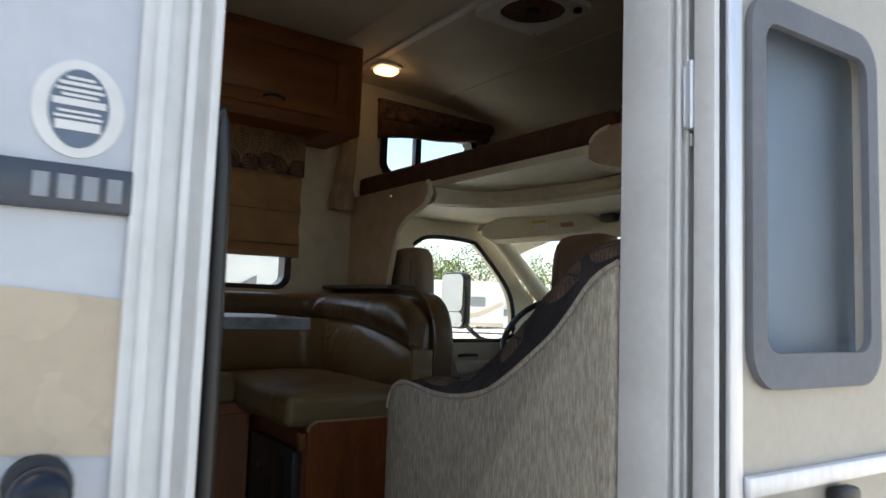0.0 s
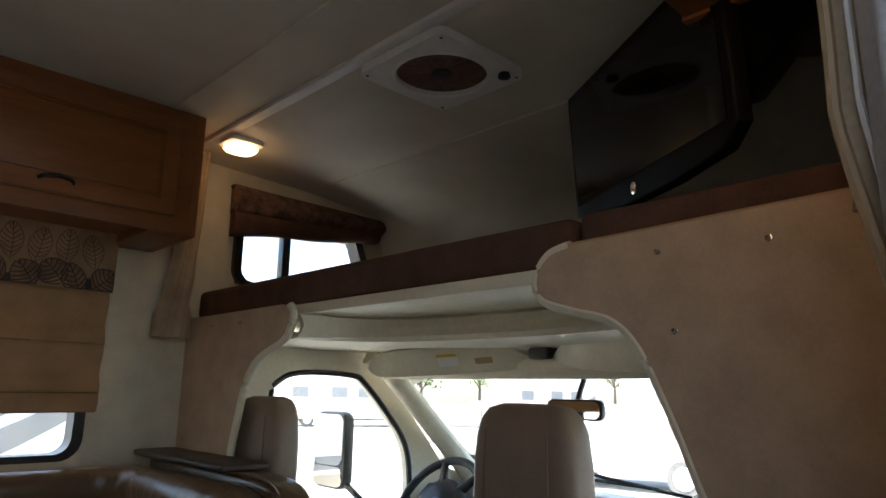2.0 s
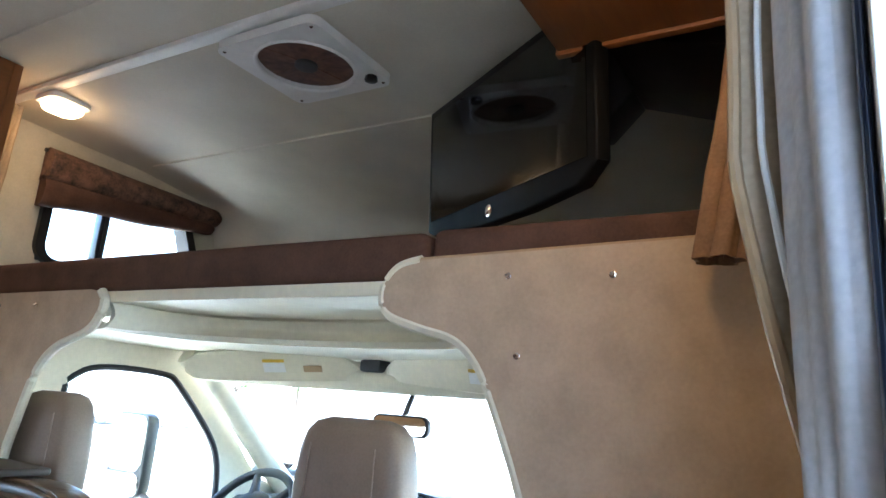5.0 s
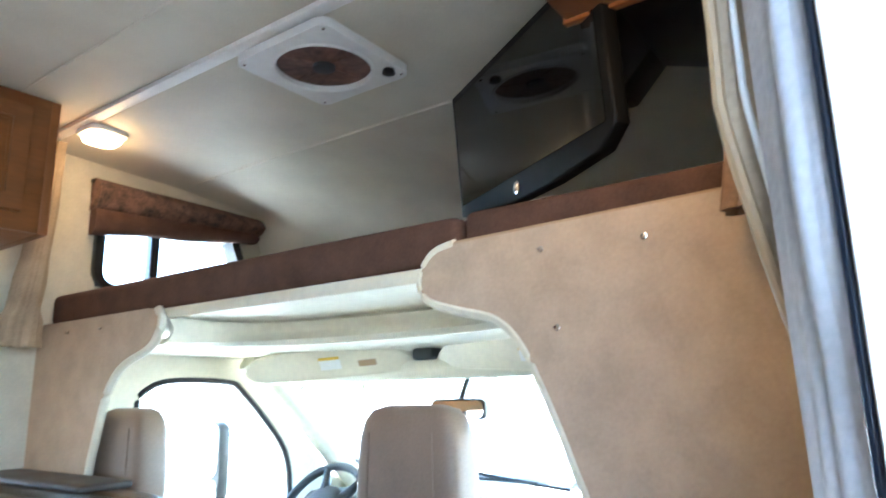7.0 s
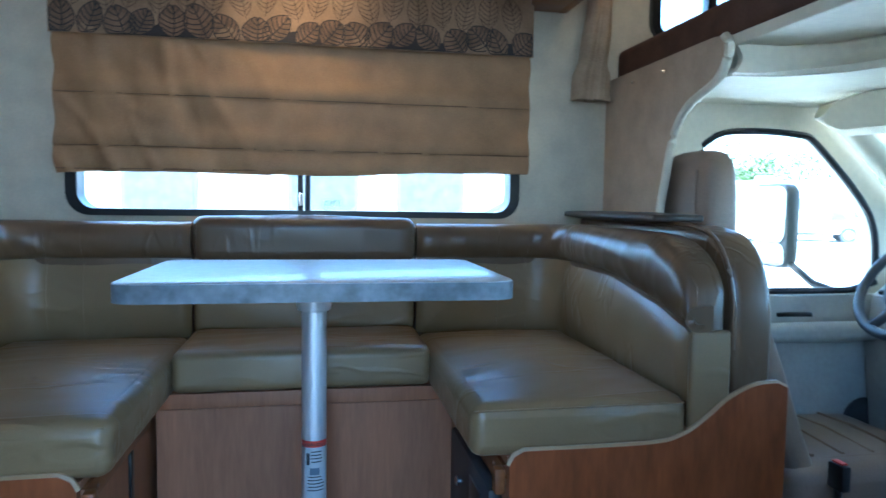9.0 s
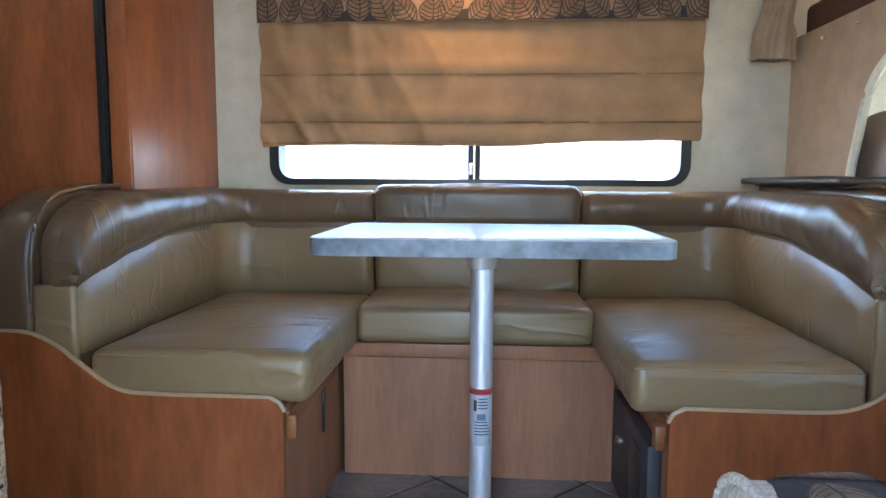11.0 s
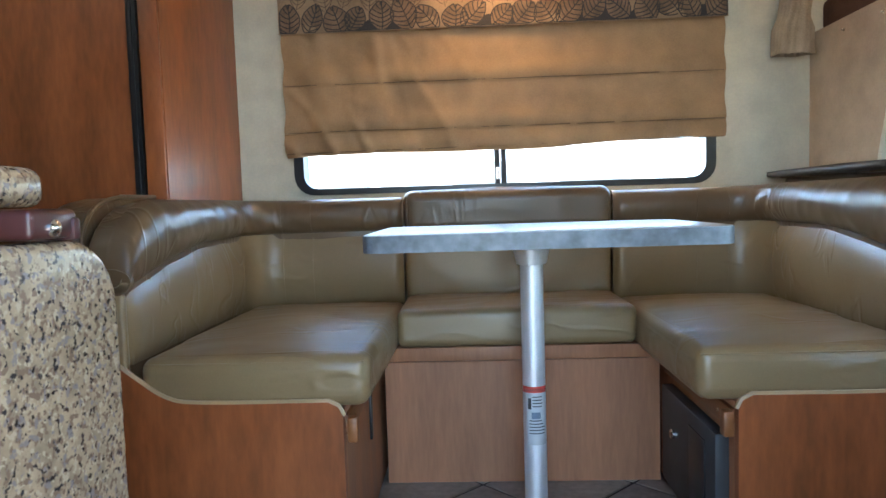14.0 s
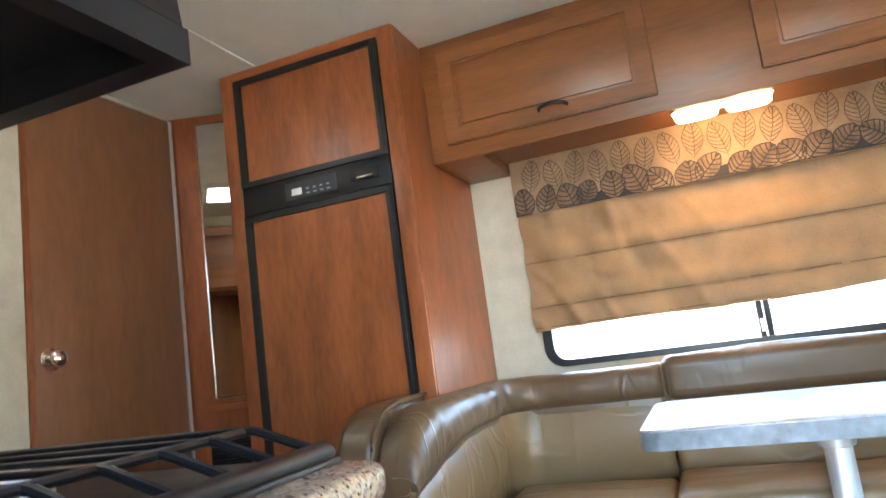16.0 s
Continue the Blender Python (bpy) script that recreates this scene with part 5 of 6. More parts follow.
# ---- fridge, mirror, bathroom door ----
fr = thing("refrigerator", (-0.22, 3.35, 0.0), "built-in refrigerator with cherry door panels and black trim", "refrigerator")
FY = 3.078
part("body", box(-0.495, 0.055, FY + 0.02, WY - 0.02, 0.55, 1.975), M_BLACK, fr)
f1 = part("freezer_door", box(-0.468, 0.030, FY - 0.004, FY + 0.018, 1.605, 1.945), M_CHERRY, fr)
f2 = part("fridge_door", box(-0.468, 0.030, FY - 0.004, FY + 0.018, 0.60, 1.478), M_CHERRY, fr)
for d, z0, z1 in ((f1, 1.588, 1.965), (f2, 0.58, 1.490)):
    part("door_trim", holed([(-0.492, z0), (0.054, z0), (0.054, z1), (-0.492, z1)], [(-0.466, z0 + 0.018), (0.028, z0 + 0.018), (0.028, z1 - 0.02), (-0.466, z1 - 0.02)], "y", FY - 0.014, FY + 0.0185), M_BLACK, d)
    part("trim_highlight", box(0.0365, 0.0445, FY - 0.0185, FY - 0.0142, z0 + 0.004, z1 - 0.004, bevel=0.0015), M_BLACK, d)
cpn = part("control_panel", box(-0.492, 0.054, FY - 0.012, FY + 0.018, 1.4925, 1.586, bevel=0.004), M_BLACK, fr)
part("display", box(-0.325, -0.135, FY - 0.0145, FY - 0.0122, 1.512, 1.568, bevel=0.001), M_DARKGREY, cpn)
part("button_row", box(-0.300, -0.262, FY - 0.0165, FY - 0.0147, 1.524, 1.546, bevel=0.001), M_WHITE, cpn)
for k in range(4):
    part("indicator", box(-0.245 + 0.025 * k, -0.235 + 0.025 * k, FY - 0.0158, FY - 0.0147, 1.536, 1.541), M_BADGE_LIGHT, cpn)
    part("indicator", box(-0.245 + 0.025 * k, -0.233 + 0.025 * k, FY - 0.0158, FY - 0.0147, 1.522, 1.526), M_BADGE_LIGHT, cpn)
part("handle_cup", box(-0.085, 0.020, FY - 0.019, FY - 0.0122, 1.522, 1.562, bevel=0.003), M_BLACK_METAL, cpn)
part("latch", box(-0.058, 0.000, FY - 0.026, FY - 0.0195, 1.526, 1.534, bevel=0.002), M_CHROME, cpn)

fc = thing("fridge_cabinet", (-0.2, 3.3, 0.0), "tall cherry cabinet round the refrigerator", "cabinet")
part("side_panel", box(0.092, 0.112, FY + 0.002, WY - 0.003, 0.0, CZ - 0.003), M_CHERRY, fc)
part("stile", box(0.057, 0.110, FY - 0.008, FY + 0.0015, 0.0, CZ - 0.003, bevel=0.002), M_CHERRY, fc)
part("stile", box(-0.548, -0.495, FY - 0.008, FY + 0.0015, 0.0, CZ - 0.003, bevel=0.002), M_CHERRY, fc)
part("top_rail", box(-0.495, 0.057, FY - 0.008, FY + 0.0015, 1.968, CZ - 0.003), M_CHERRY_X, fc)
part("lower_panel", box(-0.495, 0.057, FY - 0.008, FY + 0.0015, 0.0, 0.575, bevel=0.002), M_CHERRY, fc)
part("side_panel", box(-0.548, -0.53, FY + 0.003, WY - 0.003, 0.0, CZ - 0.003), M_CHERRY, fc)

mc = thing("mirror_cabinet", (-0.70, 3.3, 0.0), "narrow cherry wardrobe with a mirror on its front", "wardrobe")
MY = 3.245
mm = Matrix.Translation((-0.928, MY, 0)) @ Matrix.Rotation(radians(21), 4, "Z") @ Matrix.Translation((0.928, -MY, 0))


def mirror_part(name, bm, m, parent, label=""):
    bmesh.ops.transform(bm, matrix=mm, verts=bm.verts)
    return part(name, bm, m, parent, label)


mirror_part("front", holed([(-0.928, 0.0), (-0.552, 0.0), (-0.552, 1.992), (-0.928, 1.992)], [(-0.840, 0.908), (-0.622, 0.908), (-0.622, 1.962), (-0.840, 1.962)], "y", MY, MY + 0.02), M_CHERRY, mc)
mirror_part("mirror", box(-0.846, -0.616, MY + 0.008, MY + 0.014, 0.902, 1.968), M_MIRROR, mc, "bevelled wall mirror")
mirror_part("backing", box(-0.928, -0.552, MY + 0.022, MY + 0.03, 0.0, 1.985), M_CHERRY, mc)
mirror_part("ledge", box(-0.87, -0.60, MY - 0.012, MY - 0.001, 0.865, 0.885, bevel=0.003), M_CHERRY_X, mc)
vt = mirror_part("vent", box(-0.87, -0.62, MY - 0.006, MY - 0.0005, 0.62, 0.78, bevel=0.002), M_BLACK, mc, "black louvred vent")
for k in range(6):
    mirror_part("louvre", box(-0.86, -0.63, MY - 0.012, MY - 0.0065, 0.635 + 0.023 * k, 0.646 + 0.023 * k, bevel=0.002), M_BLACK_METAL, vt)

bd = thing("door_1", (RX, 2.93, 0.0), "brown wooden bathroom door, closed, with a round knob", "door", kind="structure")
part("leaf", box(RX - 0.03, RX + 0.006, 2.632, 3.222, 0.01, 1.978, bevel=0.003), mat("brown_door_laminate", (0.25, 0.105, 0.045), 0.32, var=0.10, scale=3.0, fine=24, stretch=(2.5, 2.5, 0.6), bump=0.02), bd)
part("edge_strip", box(RX + 0.002, RX + 0.012, 3.2225, 3.232, 0.01, 1.978), M_ALU, bd)
part("casing", box(RX + 0.0005, RX + 0.008, 2.612, 2.630, 0.0, 1.98), M_CHERRY, bd)
part("casing", box(RX - 0.005, RX + 0.014, 3.233, 3.245, 0.0, 1.985), M_CHERRY, bd)
kn = part("knob", lathe([(0.032, 0.0), (0.034, 0.004), (0.014, 0.008), (0.013, 0.016), (0.024, 0.022), (0.028, 0.034), (0.022, 0.046), (0.006, 0.050)], (RX + 0.006, 2.682, 1.098), (1, 0, 0), 24), M_CHROME, bd, angle=60)
part("strike", box(RX + 0.001, RX + 0.009, 2.6302, 2.6318, 1.05, 1.14), M_CHROME, bd)

# ---- kitchen counter ----
kc = thing("kitchen_cabinet", (-0.2, 1.58, 0.0), "cherry kitchen base cabinet by the entry door", "cabinet")
part("carcass", box(RX + 0.004, 0.505, EY + 0.004, 1.915, 0.0, 0.8265), M_CHERRY, kc)
part("end_panel", box(0.506, 0.520, EY + 0.004, 1.922, 0.0, 0.8265, bevel=0.002), M_OAK_Z, kc)
for x0, x1 in ((-0.84, -0.42), (-0.41, 0.03), (0.04, 0.49)):
    d = part("door", box(x0, x1, 1.9155, 1.932, 0.10, 0.62, bevel=0.004), M_CHERRY, kc)
    part("handle", tube(smooth_pts([(x1 - 0.06, 1.932, 0.52), (x1 - 0.06, 1.955, 0.54), (x1 - 0.06, 1.955, 0.58), (x1 - 0.06, 1.932, 0.60)], 4), 0.005), M_BLACK_METAL, d)
    part("drawer_front", box(x0, x1, 1.9155, 1.932, 0.64, 0.80, bevel=0.004), M_CHERRY, kc)


def slab(x0, x1, y0, y1, z0, z1, r, rc, b=0.014):
    """A laminate top with one rounded corner at (x1, y1) and a soft edge."""
    pts = [(x0, y0), (x1, y0)] + [(x1 - rc + rc * math.cos(radians(a)), y1 - rc + rc * math.sin(radians(a))) for a in range(0, 91, 9)] + [(x0, y1)]
    return prism(pts, "z", z0, z1, bevel=b, seg=4)


ct = thing("countertop", (-0.2, 1.58, 0.818), "speckled granite-look laminate countertop with a rounded corner", "countertop")
part("slab", slab(RX + 0.003, 0.514, EY + 0.003, 1.968, 0.8275, 0.8670, 0.02, 0.055), M_COUNTER, ct, angle=60)
dl = thing("counter_flap", (0.56, 1.6, 0.40), "folded-down granite-look counter extension flap", "flap")
pts = [(EY + 0.03, 0.36), (EY + 0.03, 0.796)] + [(1.978 - 0.075 + 0.075 * math.sin(radians(a)), 0.796 - 0.075 + 0.075 * math.cos(radians(a))) for a in range(0, 91, 9)] + [(1.978, 0.36)]
part("panel", prism(pts, "x", 0.5265, 0.558, bevel=0.010, seg=3), M_COUNTER, dl, angle=60)
part("blue_mark", box(0.538, 0.5592, 1.655, 1.668, 0.7955, 0.7972), M_BLUE, dl, "strip of blue tape")
for y in (1.50, 1.873):
    lt = thing("flap_bracket", (0.535, y, 0.80), "maroon plastic bracket with a metal pin", "bracket", "counter flap brackets")
    part("body", box(0.521, 0.562, y - 0.034, y + 0.034, 0.7985, 0.8255, bevel=0.006, seg=3), M_LATCH, lt)
    part("pin", lathe([(0.008, 0), (0.008, 0.003), (0.004, 0.006)], (0.562, y - 0.005, 0.808), (1, 0, 0), 14), M_CHROME, lt)
    part("cheek", box(0.521, 0.5655, y + 0.022, y + 0.0335, 0.796, 0.8176, bevel=0.004), M_LATCH, lt)

sv = thing("cooktop", (0.1, 1.62, 0.8715), "black gas cooktop with a wire grate", "cooktop")
part("base", box(-0.12, 0.452, 1.32, 1.945, 0.8675, 0.8745, bevel=0.003, seg=2), M_BLACK_METAL, sv)
part("front_lip", tube([(0.438, 1.325, 0.881), (0.438, 1.332, 0.882), (0.438, 1.93, 0.882), (0.438, 1.944, 0.880)], [0.007, 0.012, 0.012, 0.007], 12), M_BLACK_METAL, sv)
gr = part("grate", tube([(-0.09, 1.36, 0.914), (0.350, 1.36, 0.914), (0.350, 1.905, 0.914), (0.335, 1.92, 0.914), (-0.09, 1.92, 0.914)], 0.0055, 8, closed=True), M_BLACK_METAL, sv)
for k in range(9):
    y = 1.362 + 0.0695 * k
    part("rung", tube([(0.350, y, 0.914), (0.362, y, 0.912), (0.430, y, 0.888)], 0.0055, 8), M_BLACK_METAL, gr)
    part("rod", tube([(-0.09, y, 0.9145), (0.350, y, 0.9145)], 0.004, 8), M_BLACK_METAL, gr)
for x, y in ((-0.085, 1.365), (-0.085, 1.915), (0.12, 1.64)):
    part("foot", tube([(x, y, 0.914), (x, y, 0.8745)], 0.006, 8), M_BLACK_METAL, gr)
for x, y in ((0.02, 1.50), (0.24, 1.50), (0.13, 1.78)):
    part("burner", lathe([(0.05, 0), (0.05, 0.012), (0.036, 0.018), (0.034, 0.026), (0.01, 0.028)], (x, y, 0.8745), n=24), M_ALU, sv)
for k in range(4):
    part("knob", lathe([(0.018, 0), (0.016, 0.02), (0.012, 0.022)], (0.05 + 0.09 * k, 1.932, 0.80), (0, 1, 0), 16), M_BLACK, sv)

solid("backsplash", box(RX + 0.004, 0.56, EY + 0.0005, EY + 0.0035, 0.8675, 1.522), M_OAK_Z, "brown laminate backsplash behind the counter", "backsplash", kind="structure")
hd = thing("range_hood", (0.05, 1.5, 1.30), "black enamelled range hood over the cooktop", "range hood")
part("shell", prism([(EY + 0.004, 1.345), (EY + 0.004, 1.52), (1.70, 1.52), (1.79, 1.40), (1.80, 1.345)], "x", -0.30, 0.408, bevel=0.012, seg=2), M_BLACK_METAL, hd)
part("rim", holed([(-0.30, EY + 0.006), (0.408, EY + 0.006), (0.408, 1.80), (-0.30, 1.80)], [(-0.27, EY + 0.03), (0.378, EY + 0.03), (0.378, 1.77), (-0.27, 1.77)], "z", 1.305, 1.345), M_BLACK_METAL, hd)
part("filter", box(-0.15, 0.25, 1.35, 1.65, 1.334, 1.3445), M_DARKGREY, hd)
ko = thing("kitchen_wall_cabinet", (-0.2, 1.4, 1.53), "wooden wall cabinet over the range hood", "cabinet")
part("body", box(RX + 0.004, 0.40, EY + 0.004, 1.54, 1.523, CZ - 0.003, bevel=0.002), M_OAK, ko)
for x0, x1 in ((-0.85, -0.24), (-0.22, 0.38)):
    kd = part("door", box(x0, x1, 1.541, 1.558, 1.54, 1.93, bevel=0.005), M_OAK, ko)
    part("frame_rail", holed(rect(x0 + 0.004, x1 - 0.004, 1.544, 1.926), rect(x0 + 0.055, x1 - 0.055, 1.595, 1.875), "y", 1.5585, 1.565), M_OAK, kd)
    part("handle", tube(smooth_pts([(x1 - 0.03, 1.565, 1.60), (x1 - 0.03, 1.585, 1.62), (x1 - 0.03, 1.585, 1.66), (x1 - 0.03, 1.565, 1.68)], 4), 0.005), M_BLACK_METAL, kd)
part("fascia", box(RX + 0.004, 0.40, 1.541, 1.552, 1.932, CZ - 0.003), M_WALL, ko, "cream fascia over the doors")

# ---- ceiling fittings ----
cl = thing("ceiling_light", (2.10, 3.373, 1.978), "lit square ceiling light near the bunk window", "light")
part("base", prism(rrect(2.034, 2.168, 3.310, 3.436, 0.03), "z", 1.966, 1.984, bevel=0.004), M_WHITE, cl)
part("lens", prism(rrect(2.044, 2.158, 3.320, 3.426, 0.04), "z", 1.944, 1.9655, bevel=0.012, seg=3), M_GLOW_WHITE, cl, "glowing ribbed lens")
lamp("bunk_lamp", "POINT", (2.10, 3.373, 1.88), 0.04, WARM, 0.04)

fv = thing("roof_fan", (2.195, 2.42, 1.975), "white square roof vent with a round amber fan screen", "fan")
part("frame", holed(rrect(2.030, 2.360, 2.255, 2.585, 0.03), [(2.195 + 0.128 * math.cos(2 * math.pi * i / 32), 2.42 + 0.128 * math.sin(2 * math.pi * i / 32)) for i in range(32)], "z", 1.948, 1.972), M_WHITE, fv)
part("ring", tube([(2.195 + 0.130 * math.cos(2 * math.pi * i / 32), 2.42 + 0.130 * math.sin(2 * math.pi * i / 32), 1.950) for i in range(32)], 0.006, 8, closed=True), M_WHITE, fv)
part("screen", lathe([(0.127, 0.0), (0.127, 0.003)], (2.195, 2.42, 1.9635), n=32), M_AMBERFAN, fv)
for k in range(5):
    a = 2 * math.pi * k / 5
    part("blade", prism([(2.195 + r * math.cos(a + o), 2.42 + r * math.sin(a + o)) for r, o in ((0.025, -0.4), (0.115, -0.28), (0.12, 0.22), (0.025, 0.4))], "z", 1.958, 1.9605), M_AMBERFAN, fv)
part("hub", lathe([(0.03, 0), (0.03, 0.008), (0.02, 0.012)], (2.195, 2.42, 1.958), (0, 0, -1), 20), M_DARKGREY, fv)
kb = part("crank_knob", lathe([(0.016, 0), (0.018, 0.012), (0.010, 0.016)], (2.300, 2.285, 1.948), (0, 0, -1), 8), M_BLACK, fv)
for x, y in ((2.050, 2.275), (2.340, 2.275), (2.050, 2.565), (2.340, 2.565)):
    part("screw", lathe([(0.005, 0), (0.003, 0.002)], (x, y, 1.948), (0, 0, -1), 8), M_CHROME, fv)

kl = thing("kitchen_light", (-0.62, 2.15, 1.99), "lit white panel light on the kitchen ceiling", "light")
part("frame", holed(rrect(-0.80, -0.44, 1.98, 2.32, 0.02, 3), rrect(-0.78, -0.46, 2.00, 2.30, 0.015, 3), "z", 1.975, 1.9985), M_WHITE, kl)
part("diffuser", box(-0.782, -0.458, 1.998, 2.302, 1.981, 1.9975), glow_mat("lit_panel_diffuser", (1.0, 0.93, 0.82), 0.35), kl, "glowing white diffuser")

# overhead cabinet on the entry side, with a light in its underside
eo = thing("entry_overhead_cabinet", (1.72, 1.45, 1.75), "wooden overhead cabinet above the chair", "cabinet")
part("body", box(1.37, 2.06, EY + 0.004, 1.655, 1.772, CZ - 0.003), M_OAK, eo)
part("bottom_panel", box(1.365, 2.068, EY + 0.004, 1.668, 1.752, 1.771, bevel=0.002), M_OAK, eo)
part("end_panel", box(2.0605, 2.078, EY + 0.004, 1.672, 1.745, CZ - 0.004, bevel=0.002), M_OAK_Z, eo)
part("door", box(1.38, 2.05, 1.6555, 1.674, 1.78, 1.975, bevel=0.004), M_OAK, eo)
el = thing("entry_light", (1.74, 1.50, 1.752), "lit white light under the entry-side cabinet", "light")
part("base", prism(rrect(1.62, 1.86, 1.45, 1.55, 0.04), "z", 1.742, 1.7515, bevel=0.003), M_WHITE, el)
part("lens", prism(rrect(1.63, 1.85, 1.458, 1.542, 0.036), "z", 1.720, 1.7415, bevel=0.009, seg=3), M_GLOW_WHITE, el)
lamp("entry_lamp", "POINT", (1.74, 1.50, 1.68), 0.03, WARM, 0.04)

# ---- television over the bunk ----
TV = thing("television", (2.26, 1.88, 1.46), "black flat television angled over the bunk", "television")
tvm = Matrix.Translation((2.262, 1.867, 1.690)) @ Matrix.Rotation(radians(-124), 4, "Z") @ Matrix.Rotation(radians(4.6), 4, "X") @ Matrix.Rotation(radians(2.3), 4, "Y")


def tv_part(name, bm, m, label=""):
    bmesh.ops.transform(bm, matrix=tvm, verts=bm.verts)
    return part(name, bm, m, TV, label, 50)


# local: x along the screen, y out of its back, z up
hw, hh = 0.343, 0.172
tv_part("housing", prism([(-hw, -hh + 0.02), (-hw, hh), (hw, hh), (hw, -hh + 0.035), (hw - 0.05, -hh), (0.12, -hh - 0.012), (-0.12, -hh - 0.012), (-hw + 0.05, -hh)], "y", -0.022, 0.012, bevel=0.006), M_TVCASE)
tv_part("screen", box(-hw + 0.022, hw - 0.022, -0.0245, -0.0225, -hh + 0.045, hh - 0.022), M_SCREEN)
tv_part("badge", lathe([(0.014, 0), (0.014, 0.003), (0.010, 0.004)], (-0.02, -0.0222, -hh + 0.016), (0, -1, 0), 18), M_CHROME)
tv_part("back_bulge", box(-0.2, 0.2, 0.0125, 0.06, -0.12, 0.12, bevel=0.012), M_BLACK)
tv_part("bracket", tube([(0.0, 0.06, 0.02), (0.02, 0.13, 0.12), (0.05, 0.17, 0.26)], 0.018, 8), M_BLACK_METAL)
# near-black sheet laid over the cream wall beside the bunk
solid("bunk_side_panel", box(2.112, 3.50, EY + 0.001, EY + 0.012, 1.46, 1.95), M_BUNKDARK, "near-black panel on the bunk side wall", "panel", kind="structure")
# plain black block that fills the corner from the side wall up to the ceiling
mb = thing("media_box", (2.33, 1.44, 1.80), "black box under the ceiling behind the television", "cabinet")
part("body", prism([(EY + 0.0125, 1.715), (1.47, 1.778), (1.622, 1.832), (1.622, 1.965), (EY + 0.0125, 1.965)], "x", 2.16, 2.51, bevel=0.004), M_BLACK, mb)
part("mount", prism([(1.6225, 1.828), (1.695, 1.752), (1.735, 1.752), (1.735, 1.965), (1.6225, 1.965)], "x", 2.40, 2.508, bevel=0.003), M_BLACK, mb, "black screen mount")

# ---- armchair by the door ----
ch = thing("armchair", (1.70, 1.62, 0.0), "grey slub-weave armchair with leaf-print inner cushions", "armchair")
TOP = smooth_pts([(1.250, 0.892), (1.308, 0.862), (1.39, 0.778), (1.479, 0.712), (1.56, 0.660), (1.61, 0.638), (1.69, 0.620), (1.78, 0.616), (1.86, 0.624), (1.915, 0.622), (1.950, 0.600), (1.965, 0.555)], 5)
for x0, x1 in ((1.338, 1.388), (1.985, 2.035)):
    part("side", prism([(1.250, 0.06)] + TOP + [(1.965, 0.3), (1.955, 0.06)], "x", x0, x1, bevel=0.014, seg=3), M_CHAIRCLOTH, ch, angle=60)
    part("piping", tube([(x0 + 0.006, y, z + 0.001) for y, z in TOP], 0.0055, 8), M_CHAIRCLOTH, ch)


CREST = ((1.25, 0.940), (1.31, 0.945), (1.374, 0.938), (1.425, 0.910), (1.47, 0.876), (1.52, 0.834), (1.573, 0.782), (1.64, 0.722), (1.70, 0.676), (1.78, 0.645), (1.86, 0.643), (1.92, 0.630), (1.97, 0.57))


def crest(y):
    for a, b in zip(CREST, CREST[1:]):
        if y <= b[0]:
            return a[1] + (b[1] - a[1]) * max(0.0, (y - a[0]) / (b[0] - a[0]))
    return CREST[-1][1]


def arm_f(xa, xb, s):
    """The padded inside: from the piped edge up to a crest, then down into the seat."""
    d = 1 if xb > xa else -1

    def f(u, v):
        k = u * (len(TOP) - 1)
        i = min(int(k), len(TOP) - 2)
        p = Vector(TOP[i]).lerp(Vector(TOP[i + 1]), k - i)
        top = max(crest(p.x), p.y + 0.004)
        if v < 0.6:
            q = v / 0.6
            return (xa + d * 0.098 * q, p.x, p.y - 0.006 + (top - p.y + 0.006) * math.sin(q * math.pi / 2) ** 0.85)
        q = (v - 0.6) / 0.4
        return (xa + d * (0.098 + 0.045 * math.sin(q * math.pi / 2)), p.x, top - 0.20 * (1 - math.cos(q * math.pi / 2)))
    return f


def on_pad(f, a, b, u0, v0, length, lift):
    """A place on the arm pad, lifted off the cloth."""
    uu, vv = min(0.995, max(0.005, a / length + u0)), min(0.97, max(0.03, b / 0.20 + v0))
    du = Vector(f(min(1, uu + 0.01), vv)) - Vector(f(max(0, uu - 0.01), vv))
    dv = Vector(f(uu, min(1, vv + 0.01))) - Vector(f(uu, max(0, vv - 0.01)))
    nn = du.cross(dv).normalized()
    return Vector(f(uu, vv)) + (nn if nn.z > 0 else -nn) * lift


